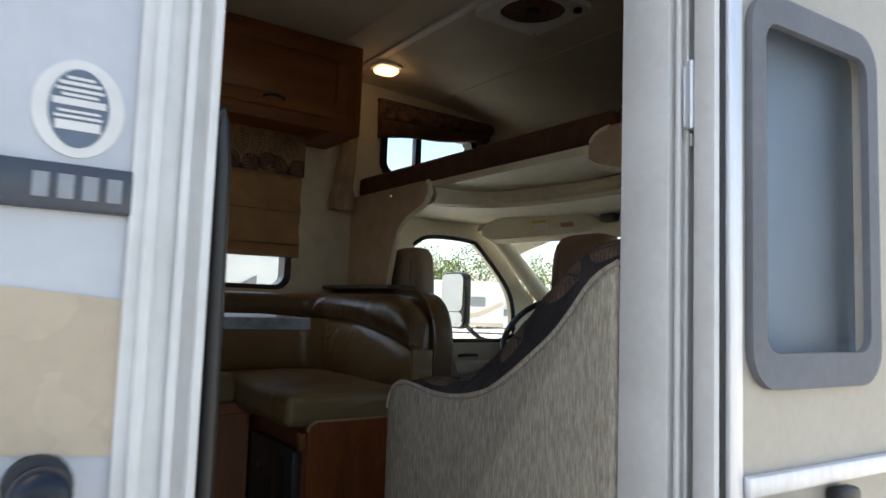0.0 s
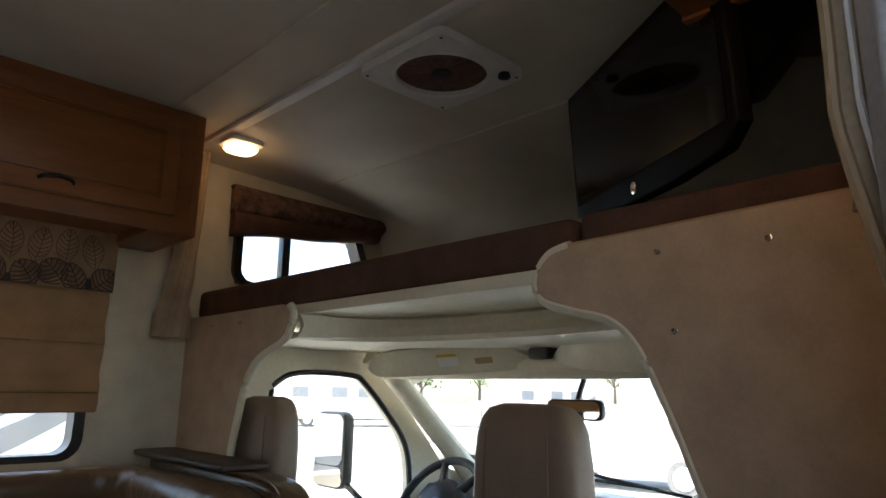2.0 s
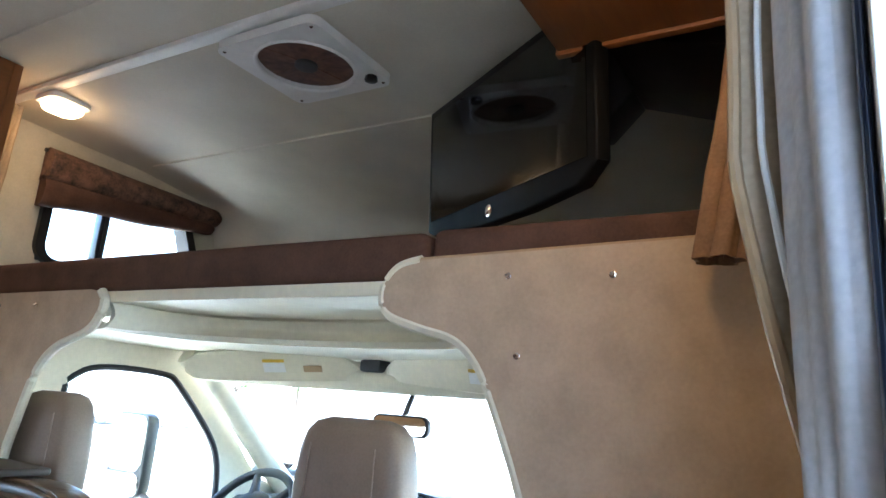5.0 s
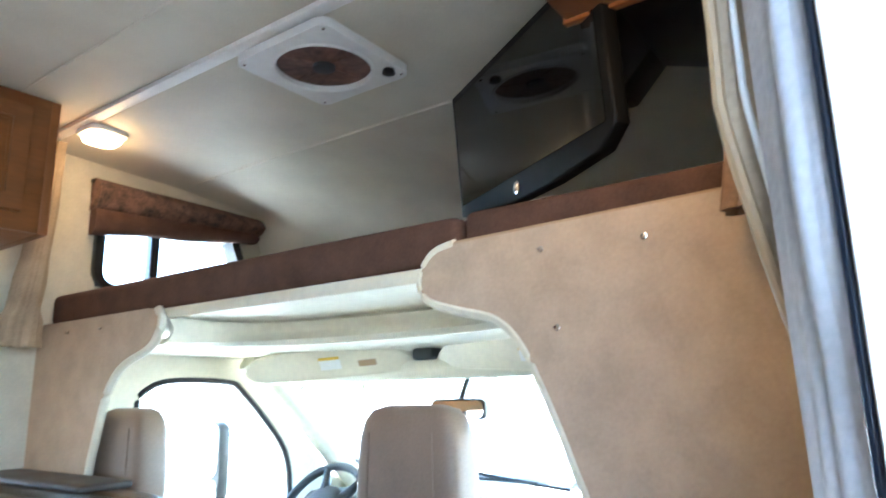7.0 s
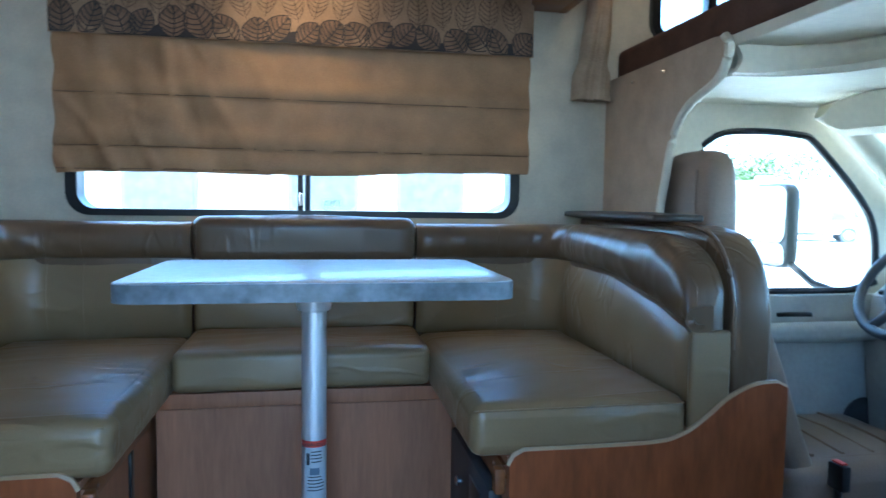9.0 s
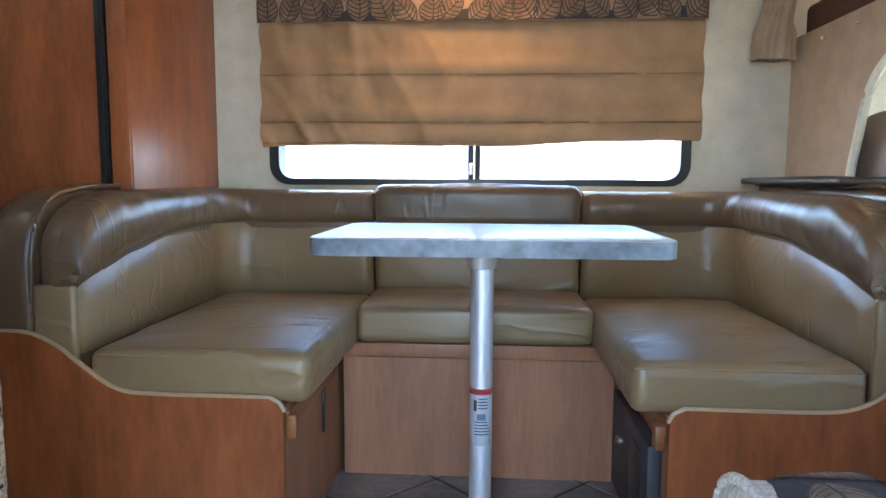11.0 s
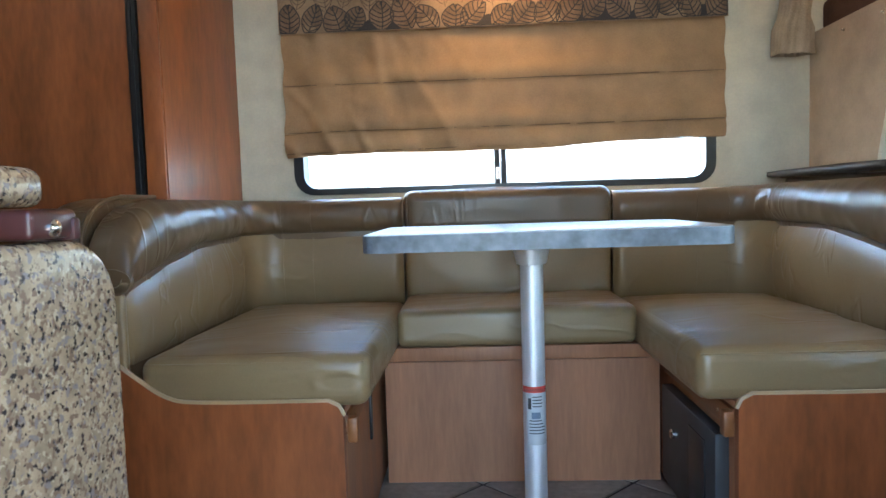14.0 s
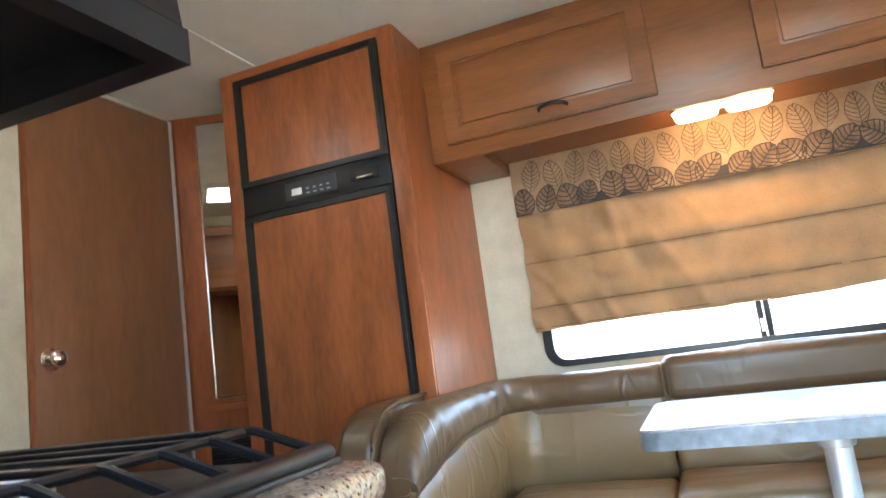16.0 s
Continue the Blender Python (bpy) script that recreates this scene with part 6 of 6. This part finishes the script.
for xa, xb in ((1.346, 1.462), (2.030, 1.915)):
    f = arm_f(xa, xb, 1)
    g2 = (lambda u, v, f=f: f(u, v)) if xb > xa else (lambda u, v, f=f: f(1 - u, v))
    pad = part("arm_pad", sheet(g2, 60, 20, -0.02), M_CHAIRPRINT, ch, "leaf-print arm pad", angle=70)
    lines_bm, pale_bm = bm_new(), bm_new()
    rc = random.Random(5)
    for li in range(13):
        u0, v0 = (0.08 + 0.15 * li if li < 7 else 0.15 + 0.15 * (li - 7)) + rc.uniform(-0.01, 0.01), (0.30 if li < 7 else 0.74) + 0.06 * (li % 2)
        turn, hgt, wid = rc.uniform(-0.6, 0.6) + (1.45 if li < 7 else 1.7), 0.17, 0.062
        L = 1.05
        leaf = leaf_lines(0, 0, hgt, wid, turn, 11, 0.003)
        edge = []
        for ea, eb in zip(leaf[0], leaf[1]):
            edge.append([pale_bm.verts.new(on_pad(f, ea[0] + (eb[0] - ea[0]) * w, ea[1] + (eb[1] - ea[1]) * w, u0, v0, L, 0.0014)) for w in (0, 0.25, 0.5, 0.75, 1)])
        for ra, rb in zip(edge, edge[1:]):
            for w in range(4):
                pale_bm.faces.new((ra[w], ra[w + 1], rb[w + 1], rb[w]))
        tgt = lines_bm
        for lk, ln in enumerate(leaf):
            prev = None
            for q in range(len(ln)):
                a, b = ln[max(q - 1, 0)], ln[min(q + 1, len(ln) - 1)]
                d = Vector((b[0] - a[0], b[1] - a[1]))
                if d.length < 1e-7:
                    continue
                d.normalize()
                vs = []
                for kk in (-0.5, 0.5):
                    vs.append(tgt.verts.new(on_pad(f, ln[q][0] - d.y * (0.0030 if lk < 3 else 0.0016) * kk, ln[q][1] + d.x * (0.0030 if lk < 3 else 0.0016) * kk, u0, v0, L, 0.0024)))
                if prev:
                    tgt.faces.new((prev[0], prev[1], vs[1], vs[0]))
                prev = vs
    part("leaf_body", pale_bm, M_CHAIRLEAF, pad, "taupe leaf print")
    part("leaf_print", lines_bm, M_LEAFINK, pad, "dark leaf print")
part("back", sheet(lambda u, v: (1.375 + 0.64 * u, 1.262 + 0.02 * math.sin(math.pi * u) * 0 + 0.0, 0.06 + (0.835 + 0.02 * math.sin(math.pi * u)) * v), 16, 12, 0.03), M_CHAIRCLOTH, ch, angle=60)
part("back_pad", cushion(1.475, 1.90, 1.30, 1.40, 0.40, 0.938, r=0.05, puff=0.015, wrinkle=0.004, seed=2, cuts=10), M_CHAIRLEAF, ch, "leaf-print back cushion", angle=60)
back_ink = bm_new()
for li in range(4):
    for lk, ln in enumerate(leaf_lines(1.53 + 0.105 * li, 0.83 - 0.04 * (li % 2), 0.17, 0.085, 0.5 - 0.3 * li, 8, 0.002)):
        ribbon(back_ink, [(a, min(0.90, b)) for a, b in ln], 0.003 if lk < 3 else 0.0017, 1.4185)
part("leaf_print", back_ink, M_LEAFINK, ch, "dark leaf print")
part("seat_cushion", cushion(1.41, 1.98, 1.42, 2.02, 0.30, 0.44, r=0.04, puff=0.02, wrinkle=0.004, seed=5, cuts=10), M_CHAIRLEAF, ch, "leaf-print seat cushion", angle=60)
part("front_rail", box(1.40, 1.99, 1.955, 1.99, 0.08, 0.30, bevel=0.012), M_CHAIRCLOTH, ch)
for x in (1.40, 1.99):
    for y in (1.30, 1.95):
        part("leg", lathe([(0.018, 0), (0.024, 0.055), (0.024, 0.075)], (x, y, 0.0), n=12), M_CHERRY, ch)



def taper(p):
    """The chair narrows a little towards its front."""
    k = 0.907 + 0.05 * (1 - (p.y - 1.25) / 0.715)
    low = (0.874 - 0.574 * k) / 0.30
    return Vector((0.752 + (p.x - 0.752) * k, 1.242 + (p.y - 1.25) * 0.87, p.z * low if p.z < 0.30 else 0.874 + (p.z - 0.874) * k))


for ob in ch.children_recursive:
    base = origin_of(ob)
    for v in ob.data.vertices:
        v.co = taper(v.co + base) - base

# ---- entry door and its frame ----
df = thing("entry_door_frame", (1.0, EYO, 0.0), "white ridged aluminium entry door frame", "door frame")
for s, xe in ((-1, DX0), (1, DX1)):
    a, b = sorted((xe, xe + s * 0.028))
    part("jamb", box(a, b, EYO - 0.012, EY + 0.012, -0.05, DZ, bevel=0.002), M_PAINTALU, df)
    a, b = sorted((xe + s * 0.0285, xe + s * 0.066))
    part("flange", box(a, b, EYO - 0.020, EYO - 0.013, -0.08, DZ + 0.06, bevel=0.002), M_PAINTALU, df)
    for k, w in ((0.002, 0.009), (0.022, 0.008), (0.046, 0.010)):
        a, b = sorted((xe + s * k, xe + s * (k + w)))
        part("ridge", box(a, b, EYO - 0.028, EYO - 0.0205, -0.08, DZ + 0.06, bevel=0.003), M_PAINTALU, df)
part("head", box(DX0, DX1, EYO - 0.012, EY + 0.012, DZ, DZ + 0.028), M_PAINTALU, df)
part("threshold", box(DX0, DX1, EYO - 0.03, EY + 0.012, -0.05, 0.004, bevel=0.003), M_ALU, df)
part("inner_trim", box(DX1 + 0.012, DX1 + 0.05, EY + 0.0125, EY + 0.017, 0.0, DZ + 0.03, bevel=0.002), M_JAMBSEAL, df)
part("seal", tube([(DX1 + 0.045, EYO - 0.034, -0.05), (DX1 + 0.045, EYO - 0.034, DZ)], 0.007, 8), M_RUBBER, df)

HX, HY, TH = 1.352, 1.106, radians(-3.5)
dr = thing("entry_door", (HX, HY, 0.0), "open beige entry door with a frosted window and grey rubber frame", "door")
dm = Matrix.Translation((HX, HY, 0)) @ Matrix.Rotation(TH, 4, "Z")


def door_part(name, bm, m, parent=None, label="", angle=38):
    bmesh.ops.transform(bm, matrix=dm, verts=bm.verts)
    return part(name, bm, m, parent or dr, label, angle)


DY = -0.022
wo = rrect(0.043, 0.390, 0.713, 1.293, 0.06)
wi = rrect(0.076, 0.358, 0.765, 1.248, 0.030)
M_DOORSKIN = mat("beige_door_skin", (0.50, 0.45, 0.37), 0.4, var=0.06, scale=3, bump=0.06)
door_part("panel", holed([(0.03, -0.03), (0.63, -0.03), (0.63, 1.90), (0.03, 1.90)], rrect(0.058, 0.374, 0.729, 1.278, 0.05), "y", DY, 0.02), M_DOORSKIN)
door_part("edge_rail", box(0.0, 0.0295, DY - 0.008, 0.024, -0.04, 1.91, bevel=0.004), M_ALU)
door_part("edge_stop", box(-0.026, -0.0145, DY - 0.002, 0.010, -0.04, 1.91, bevel=0.002), M_PAINTALU)
door_part("edge_gasket", box(-0.014, -0.001, DY - 0.002, 0.012, -0.04, 1.91, bevel=0.003), M_RUBBER)
door_part("outer_rail", box(0.6305, 0.66, DY - 0.008, 0.024, -0.04, 1.91, bevel=0.004), M_ALU)
door_part("window_rubber", holed(wo, wi, "y", DY - 0.013, DY - 0.0005), mat("grey_window_rubber", (0.17, 0.175, 0.19), 0.6, var=0.08))
pn = door_part("pane", prism(rrect(0.063, 0.371, 0.738, 1.273, 0.03), "y", -0.003, 0.003), M_FROST)
door_part("cross_rail", box(0.031, 0.6295, DY - 0.016, DY - 0.0005, 0.572, 0.600, bevel=0.004), M_ALU)
door_part("pocket", box(0.05, 0.185, DY - 0.035, DY - 0.0005, 0.44, 0.552, bevel=0.008), M_WHITE, None, "white plastic door pocket")
door_part("lower_handle", box(0.235, 0.29, DY - 0.03, DY - 0.0005, 0.40, 0.565, bevel=0.008), M_BLACK)
for z in (1.085, 0.25):
    part("hinge_leaf", prism([(1.335, EYO - 0.03), (1.343, EYO - 0.045), (1.350, 1.112), (1.356, 1.106), (1.360, 1.112), (1.346, EYO - 0.028)], "z", z, z + 0.095), M_ALU, df)
    part("hinge_plate", box(1.320, 1.366, 1.1275, 1.1325, z - 0.004, z + 0.086, bevel=0.002), M_ALU, df)
    part("hinge_barrel", lathe([(0.007, 0), (0.007, 0.10)], (1.339, EYO - 0.034, z - 0.003), n=12), M_ALU, df)
    part("hinge_keeper", box(1.343, 1.358, EYO - 0.031, EYO - 0.0285, z - 0.026, z - 0.008), M_WHITE, df)
hb = thing("grab_handle", (0.71, EY, 0.9), "black rubber-coated grab handle inside the entry door", "handle")
part("bar", tube(smooth_pts([(0.672, EY + 0.004, 0.985), (0.694, EY + 0.04, 0.985), (0.718, EY + 0.055, 0.955), (0.718, EY + 0.055, 0.30), (0.694, EY + 0.04, 0.27), (0.672, EY + 0.004, 0.27)], 5), 0.0115, 10), M_BLACK, hb)
for z in (0.985, 0.27):
    part("foot", lathe([(0.02, 0), (0.018, 0.006), (0.012, 0.008)], (0.660, EY + 0.001, z), (0, 1, 0), 14), M_BLACK, hb)

# outside skin: paint band, sticker, badge
YS = EYO - 0.012
solid("paint_band", prism(smooth_pts([(-1.5, 0.86), (0.2, 0.832), (0.50, 0.822), (0.612, 0.812)], 4) + [(0.612, 0.690), (0.5, 0.700), (-1.5, 0.72)], "y", YS - 0.003, YS - 0.0005), M_TANPAINT, "tan painted stripe on the outer wall", "stripe", kind="structure")
stk = thing("round_sticker", (0.555, YS, 0.955), "round white sticker with a slate-blue centre", "sticker")
C = (0.568, 0.962)


def disc(r, sx, y0, y1, n=40):
    return prism([(C[0] + r * sx * math.cos(2 * math.pi * i / n), C[1] + r * math.sin(2 * math.pi * i / n)) for i in range(n)], "y", y0, y1)


part("ring", disc(0.0392, 0.84, YS - 0.0016, YS - 0.0004), M_WHITE, stk)
part("centre", disc(0.0315, 0.68, YS - 0.0024, YS - 0.0018), M_NAVY, stk)
for k, (dz, w, h) in enumerate(((0.019, 0.020, 0.0018), (0.0155, 0.030, 0.0022), (0.0115, 0.034, 0.0020), (0.008, 0.026, 0.0018), (0.0035, 0.038, 0.0045), (-0.0025, 0.030, 0.0016), (-0.006, 0.034, 0.0018), (-0.0115, 0.032, 0.006))):
    part("print_bar", box(C[0] - w * 0.50, C[0] + w * 0.50, YS - 0.0031, YS - 0.0026, C[1] + (dz - h / 2) * 1.24, C[1] + (dz + h / 2) * 1.24), M_WHITE, stk)
bg = thing("name_badge", (0.52, YS, 0.893), "dark glossy name badge strip on the outer wall", "badge")
part("plate", box(0.20, 0.6115, YS - 0.008, YS - 0.0005, 0.880, 0.917, bevel=0.003), M_BADGE, bg)
for k in range(4):
    part("letter_bar", box(0.540 + 0.017 * k, 0.551 + 0.017 * k, YS - 0.0092, YS - 0.0083, 0.889, 0.908), M_BADGE_LIGHT, bg)

dh = thing("door_holdback", (0.56, YS, 0.67), "dark blue rubber door holdback on the outer wall", "holdback")
part("base", lathe([(0.024, 0.0), (0.024, 0.012), (0.018, 0.016)], (0.560, YS, 0.672), (0, -1, 0), 20), M_RUBBER, dh)
part("knob", lathe([(0.018, 0.016), (0.021, 0.036), (0.019, 0.046), (0.010, 0.050)], (0.560, YS, 0.672), (0, -1, 0), 20), M_JAMBSEAL, dh, angle=60)

# ---- outside: lot with motorhomes, cars, trees, office ----


def motorhome(x, y, yaw, length, label, stripe, ladder=False, h=3.1):
    """A parked motorhome: local x along the body, its base on the lot."""
    m = Matrix.Translation((x, y, -0.85)) @ Matrix.Rotation(radians(yaw), 4, "Z")
    t = thing("motorhome", (x, y, -0.85), label, "motorhome", "parked motorhomes")

    def p(name, bm, mt, parent=None):
        bmesh.ops.transform(bm, matrix=m, verts=bm.verts)
        return part(name, bm, mt, parent or t)
    L = length / 2
    p("body", prism([(-L, 0.45), (-L, h), (L - 0.5, h), (L, h - 0.5), (L - 0.1, 1.75), (L - 0.9, 1.65), (L - 0.9, 0.45)], "y", -1.2, 1.2, bevel=0.06), M_RVWHITE)
    p("cab", prism([(L - 0.95, 0.4), (L - 0.95, 1.64), (L - 0.35, 1.6), (L + 0.1, 1.15), (L + 0.75, 1.0), (L + 0.8, 0.4)], "y", -1.0, 1.0, bevel=0.08), M_RVWHITE)
    for sy in (-1, 1):
        p("stripe", prism(smooth_pts([(-L + 0.02, 0.95), (-L * 0.3, 1.0), (L * 0.3, 1.25), (L * 0.75, 2.0)], 5) + smooth_pts([(L * 0.75, 1.75), (L * 0.3, 0.95), (-L * 0.3, 0.78), (-L + 0.02, 0.75)], 5), "y", sy * 1.2, sy * 1.215), stripe)
        p("skirt", box(-L + 0.02, L - 0.9, *sorted((sy * 1.2, sy * 1.212)), 0.45, 0.68), M_RVTAN)
        for wx in (-L * 0.62, -L * 0.05, L * 0.35):
            w = p("window", prism(rrect(wx - 0.45, wx + 0.45, 1.6, 2.2, 0.1, 4), "y", sy * 1.2, sy * 1.225), M_RVDARK)
            p("pane", prism(rrect(wx - 0.40, wx + 0.40, 1.65, 2.15, 0.08, 4), "y", sy * 1.226, sy * 1.235), M_TINT, w)
        p("cab_window", prism([(L - 0.85, 1.1), (L - 0.85, 1.52), (L - 0.4, 1.5), (L - 0.05, 1.12)], "y", sy * 1.0, sy * 1.012), M_TINT)
        for wx in (-L * 0.5, L - 0.05):
            bm = lathe([(0.36, -0.1), (0.38, -0.06), (0.38, 0.06), (0.36, 0.1)], (wx, sy * 0.98, 0.38), (0, 1, 0), 20)
            wh = p("wheel", bm, M_TYRE)
            p("rim", lathe([(0.22, 0), (0.2, 0.02), (0.05, 0.03)], (wx, sy * 1.085, 0.38), (0, sy, 0), 16), M_ALU, wh)
    p("rear_window", prism(rrect(-0.6, 0.6, 1.7, 2.3, 0.1, 4), "x", -L - 0.02, -L + 0.01), M_TINT)
    p("roof_unit", box(-0.6, 0.3, -0.4, 0.4, h, h + 0.28, bevel=0.08), M_WHITE)
    if ladder:
        for sx in (-0.22, 0.22):
            p("ladder_rail", tube([(-L * 0.3 + sx, -1.28, 0.7), (-L * 0.3 + sx, -1.28, h + 0.1)], 0.02, 6), M_ALU)
        for k in range(8):
            p("ladder_rung", tube([(-L * 0.3 - 0.22, -1.28, 0.9 + 0.3 * k), (-L * 0.3 + 0.22, -1.28, 0.9 + 0.3 * k)], 0.016, 6), M_ALU)
    return t


motorhome(1.3, 11.4, 0, 7.0, "white and tan parked motorhome with a rear ladder", M_RVDARK, ladder=True)
motorhome(-8.6, 15.5, 10, 6.5, "white parked motorhome with grey swoosh", M_RVDARK)
motorhome(24.5, 33.5, -30, 7.5, "white parked motorhome with tan stripe", M_RVTAN)
motorhome(37.0, 28.0, -20, 7.5, "white parked motorhome with dark stripe", M_RVDARK)
motorhome(33.0, 41.0, 15, 8.0, "white parked motorhome beyond the cars", M_RVDARK)
motorhome(7.5, 26.0, 0, 8.0, "white motorhome parked in a far row", M_RVTAN)
motorhome(-8.0, 27.0, 5, 8.0, "white motorhome parked in a far row", M_RVDARK)


def car(x, y, yaw, paint, label):
    m = Matrix.Translation((x, y, -0.85)) @ Matrix.Rotation(radians(yaw), 4, "Z")
    t = thing("car", (x, y, -0.85), label, "car", "parked cars")

    def p(name, bm, mt, parent=None):
        bmesh.ops.transform(bm, matrix=m, verts=bm.verts)
        return part(name, bm, mt, parent or t)
    p("body", prism([(-2.3, 0.35), (-2.35, 0.9), (-2.2, 1.05), (1.1, 1.05), (2.2, 0.9), (2.35, 0.55), (2.3, 0.35)], "y", -0.92, 0.92, bevel=0.08), paint)
    p("roof", prism([(-2.2, 1.0), (-2.05, 1.72), (-1.8, 1.78), (0.3, 1.76), (1.15, 1.04)], "y", -0.80, 0.80, bevel=0.07), paint)
    for sy in (-1, 1):
        for a, b, c, d in ((-1.95, -1.15, -1.85, -1.15), (-1.05, -0.2, -1.05, -0.2), (-0.1, 0.85, -0.1, 0.35)):
            p("window", prism([(a, 1.12), (b, 1.12), (d, 1.62), (c, 1.62)], "y", sy * 0.79, sy * 0.815), M_TINT)
        for wx in (-1.45, 1.4):
            w = p("wheel", lathe([(0.34, -0.1), (0.36, -0.06), (0.36, 0.06), (0.34, 0.1)], (wx, sy * 0.84, 0.36), (0, 1, 0), 20), M_TYRE)
            p("rim", lathe([(0.23, 0), (0.21, 0.02), (0.05, 0.03)], (wx, sy * 0.945, 0.36), (0, sy, 0), 14), M_ALU, w)
        p("headlight", box(2.2, 2.36, *sorted((sy * 0.55, sy * 0.85)), 0.68, 0.85, bevel=0.03), M_WHITE)
        p("tail_light", box(-2.38, -2.28, *sorted((sy * 0.65, sy * 0.88)), 0.8, 1.1, bevel=0.02), M_RED)
    p("bumper", box(2.25, 2.42, -0.85, 0.85, 0.38, 0.58, bevel=0.05), M_DARKGREY)
    return t


car(14.8, 9.3, 100, M_RVWHITE, "white parked sport utility car")
car(15.5, 13.8, 95, M_RVDARK, "dark parked car among the motorhomes")
car(-0.3, 19.5, 175, M_RVDARK, "dark parked van far across the lot")
fk = thing("forklift", (2.2, 9.4, -0.85), "small yellow lot cart", "cart")
part("body", box(1.75, 2.35, 8.2, 8.9, -0.6, 0.72, bevel=0.05), M_YELLOW, fk)
part("wheel", lathe([(0.2, -0.06), (0.2, 0.06)], (2.0, 8.25, -0.65), (0, 1, 0), 16), M_RUBBER, fk)
part("wheel", lathe([(0.2, -0.06), (0.2, 0.06)], (2.0, 8.85, -0.65), (0, 1, 0), 16), M_RUBBER, fk)
of = thing("office_building", (26, 8, -0.85), "long pale office building with paired windows", "building")
part("wall", box(24, 30, 2.0, 15.0, -0.85, 2.9, bevel=0.03), M_BUILD, of)
part("roof", prism([(1.6, 2.9), (15.4, 2.9), (15.4, 3.05), (8.5, 3.6), (1.6, 3.05)], "x", 23.6, 30.3), M_RVDARK, of)
for k in range(6):
    y = 3.2 + 1.95 * k
    w = part("window", box(23.93, 23.995, y, y + 1.15, 0.7, 1.75, bevel=0.02), M_WHITE, of)
    part("pane", box(23.90, 23.928, y + 0.06, y + 0.54, 0.77, 1.68), M_TINT, w)
    part("pane", box(23.90, 23.928, y + 0.61, y + 1.09, 0.77, 1.68), M_TINT, w)


def tree(x, y, h, r, seed):
    rt = random.Random(seed)
    t = thing("tree", (x, y, -0.85), "leafy green tree at the edge of the lot", "tree", "trees beyond the lot")
    bm = tube([(x, y, -0.9), (x + 0.1, y, h * 0.3), (x, y + 0.1, h * 0.6)], [0.16, 0.11, 0.05], 8)
    for k in range(6):
        a = rt.uniform(0, 6.28)
        add_tube(bm, [(x, y, h * rt.uniform(0.2, 0.45)), (x + r * 0.35 * math.cos(a), y + r * 0.35 * math.sin(a), h * 0.6), (x + r * 0.7 * math.cos(a), y + r * 0.7 * math.sin(a), h * rt.uniform(0.6, 0.85))], [0.07, 0.04, 0.02], 6)
    part("trunk", bm, M_BARK, t)
    bm = bm_new()
    blobs = [(rt.uniform(-0.6, 0.6) * r, rt.uniform(-0.6, 0.6) * r, h * rt.uniform(0.45, 0.9), r * rt.uniform(0.3, 0.5)) for _ in range(9)]
    for bx, by, bz, br_ in blobs:
        for _ in range(190):
            v = Vector((rt.gauss(0, 1), rt.gauss(0, 1), rt.gauss(0, 1))).normalized() * br_ * rt.uniform(0.55, 1.05)
            c = Vector((x + bx, y + by, bz)) + v
            d1 = Vector((rt.gauss(0, 1), rt.gauss(0, 1), rt.gauss(0, 1))).normalized() * 0.13
            d2 = Vector((rt.gauss(0, 1), rt.gauss(0, 1), rt.gauss(0, 1))).normalized() * 0.09
            bm.faces.new([bm.verts.new(c - d1), bm.verts.new(c + d2), bm.verts.new(c + d1), bm.verts.new(c - d2)])
    part("crown", bm, M_LEAF, t)


for i, (x, y, h, r) in enumerate(((32, 50, 5.6, 4.0), (41, 52, 6.4, 4.4), (50, 46, 5.8, 4.2), (58, 36, 5.6, 4.0), (19, 56, 5.4, 3.8), (-3.0, 24, 2.2, 1.6), (-7.5, 22, 3.2, 1.4), (60, 24, 6.0, 4.4), (5.0, 58, 5.2, 4.0), (26, 53, 5.0, 3.4), (36, 51, 4.9, 3.2), (46, 50, 5.0, 3.4), (64, 30, 5.4, 4.0))):
    tree(x, y, h, r, i)

# ---- floor tiles, laid diagonally ----
tile_me = finish("tile", box(-0.149, 0.149, -0.149, 0.149, -0.006, 0.0, bevel=0.0025, seg=1), M_TILE)
S = 0.306 / math.sqrt(2)
for i in range(-14, 16):
    for j in range(-14, 16):
        x, y = 0.94 + (i + j) * S, 2.98 + (i - j) * S
        if RX + 0.1 < x < PX - 0.12 and EY + 0.15 < y < WY - 0.15:
            t = new("tile", tile_me)
            t.parent = floor
            t.matrix_basis = pose(x, y, 0, 0, 0, 45)
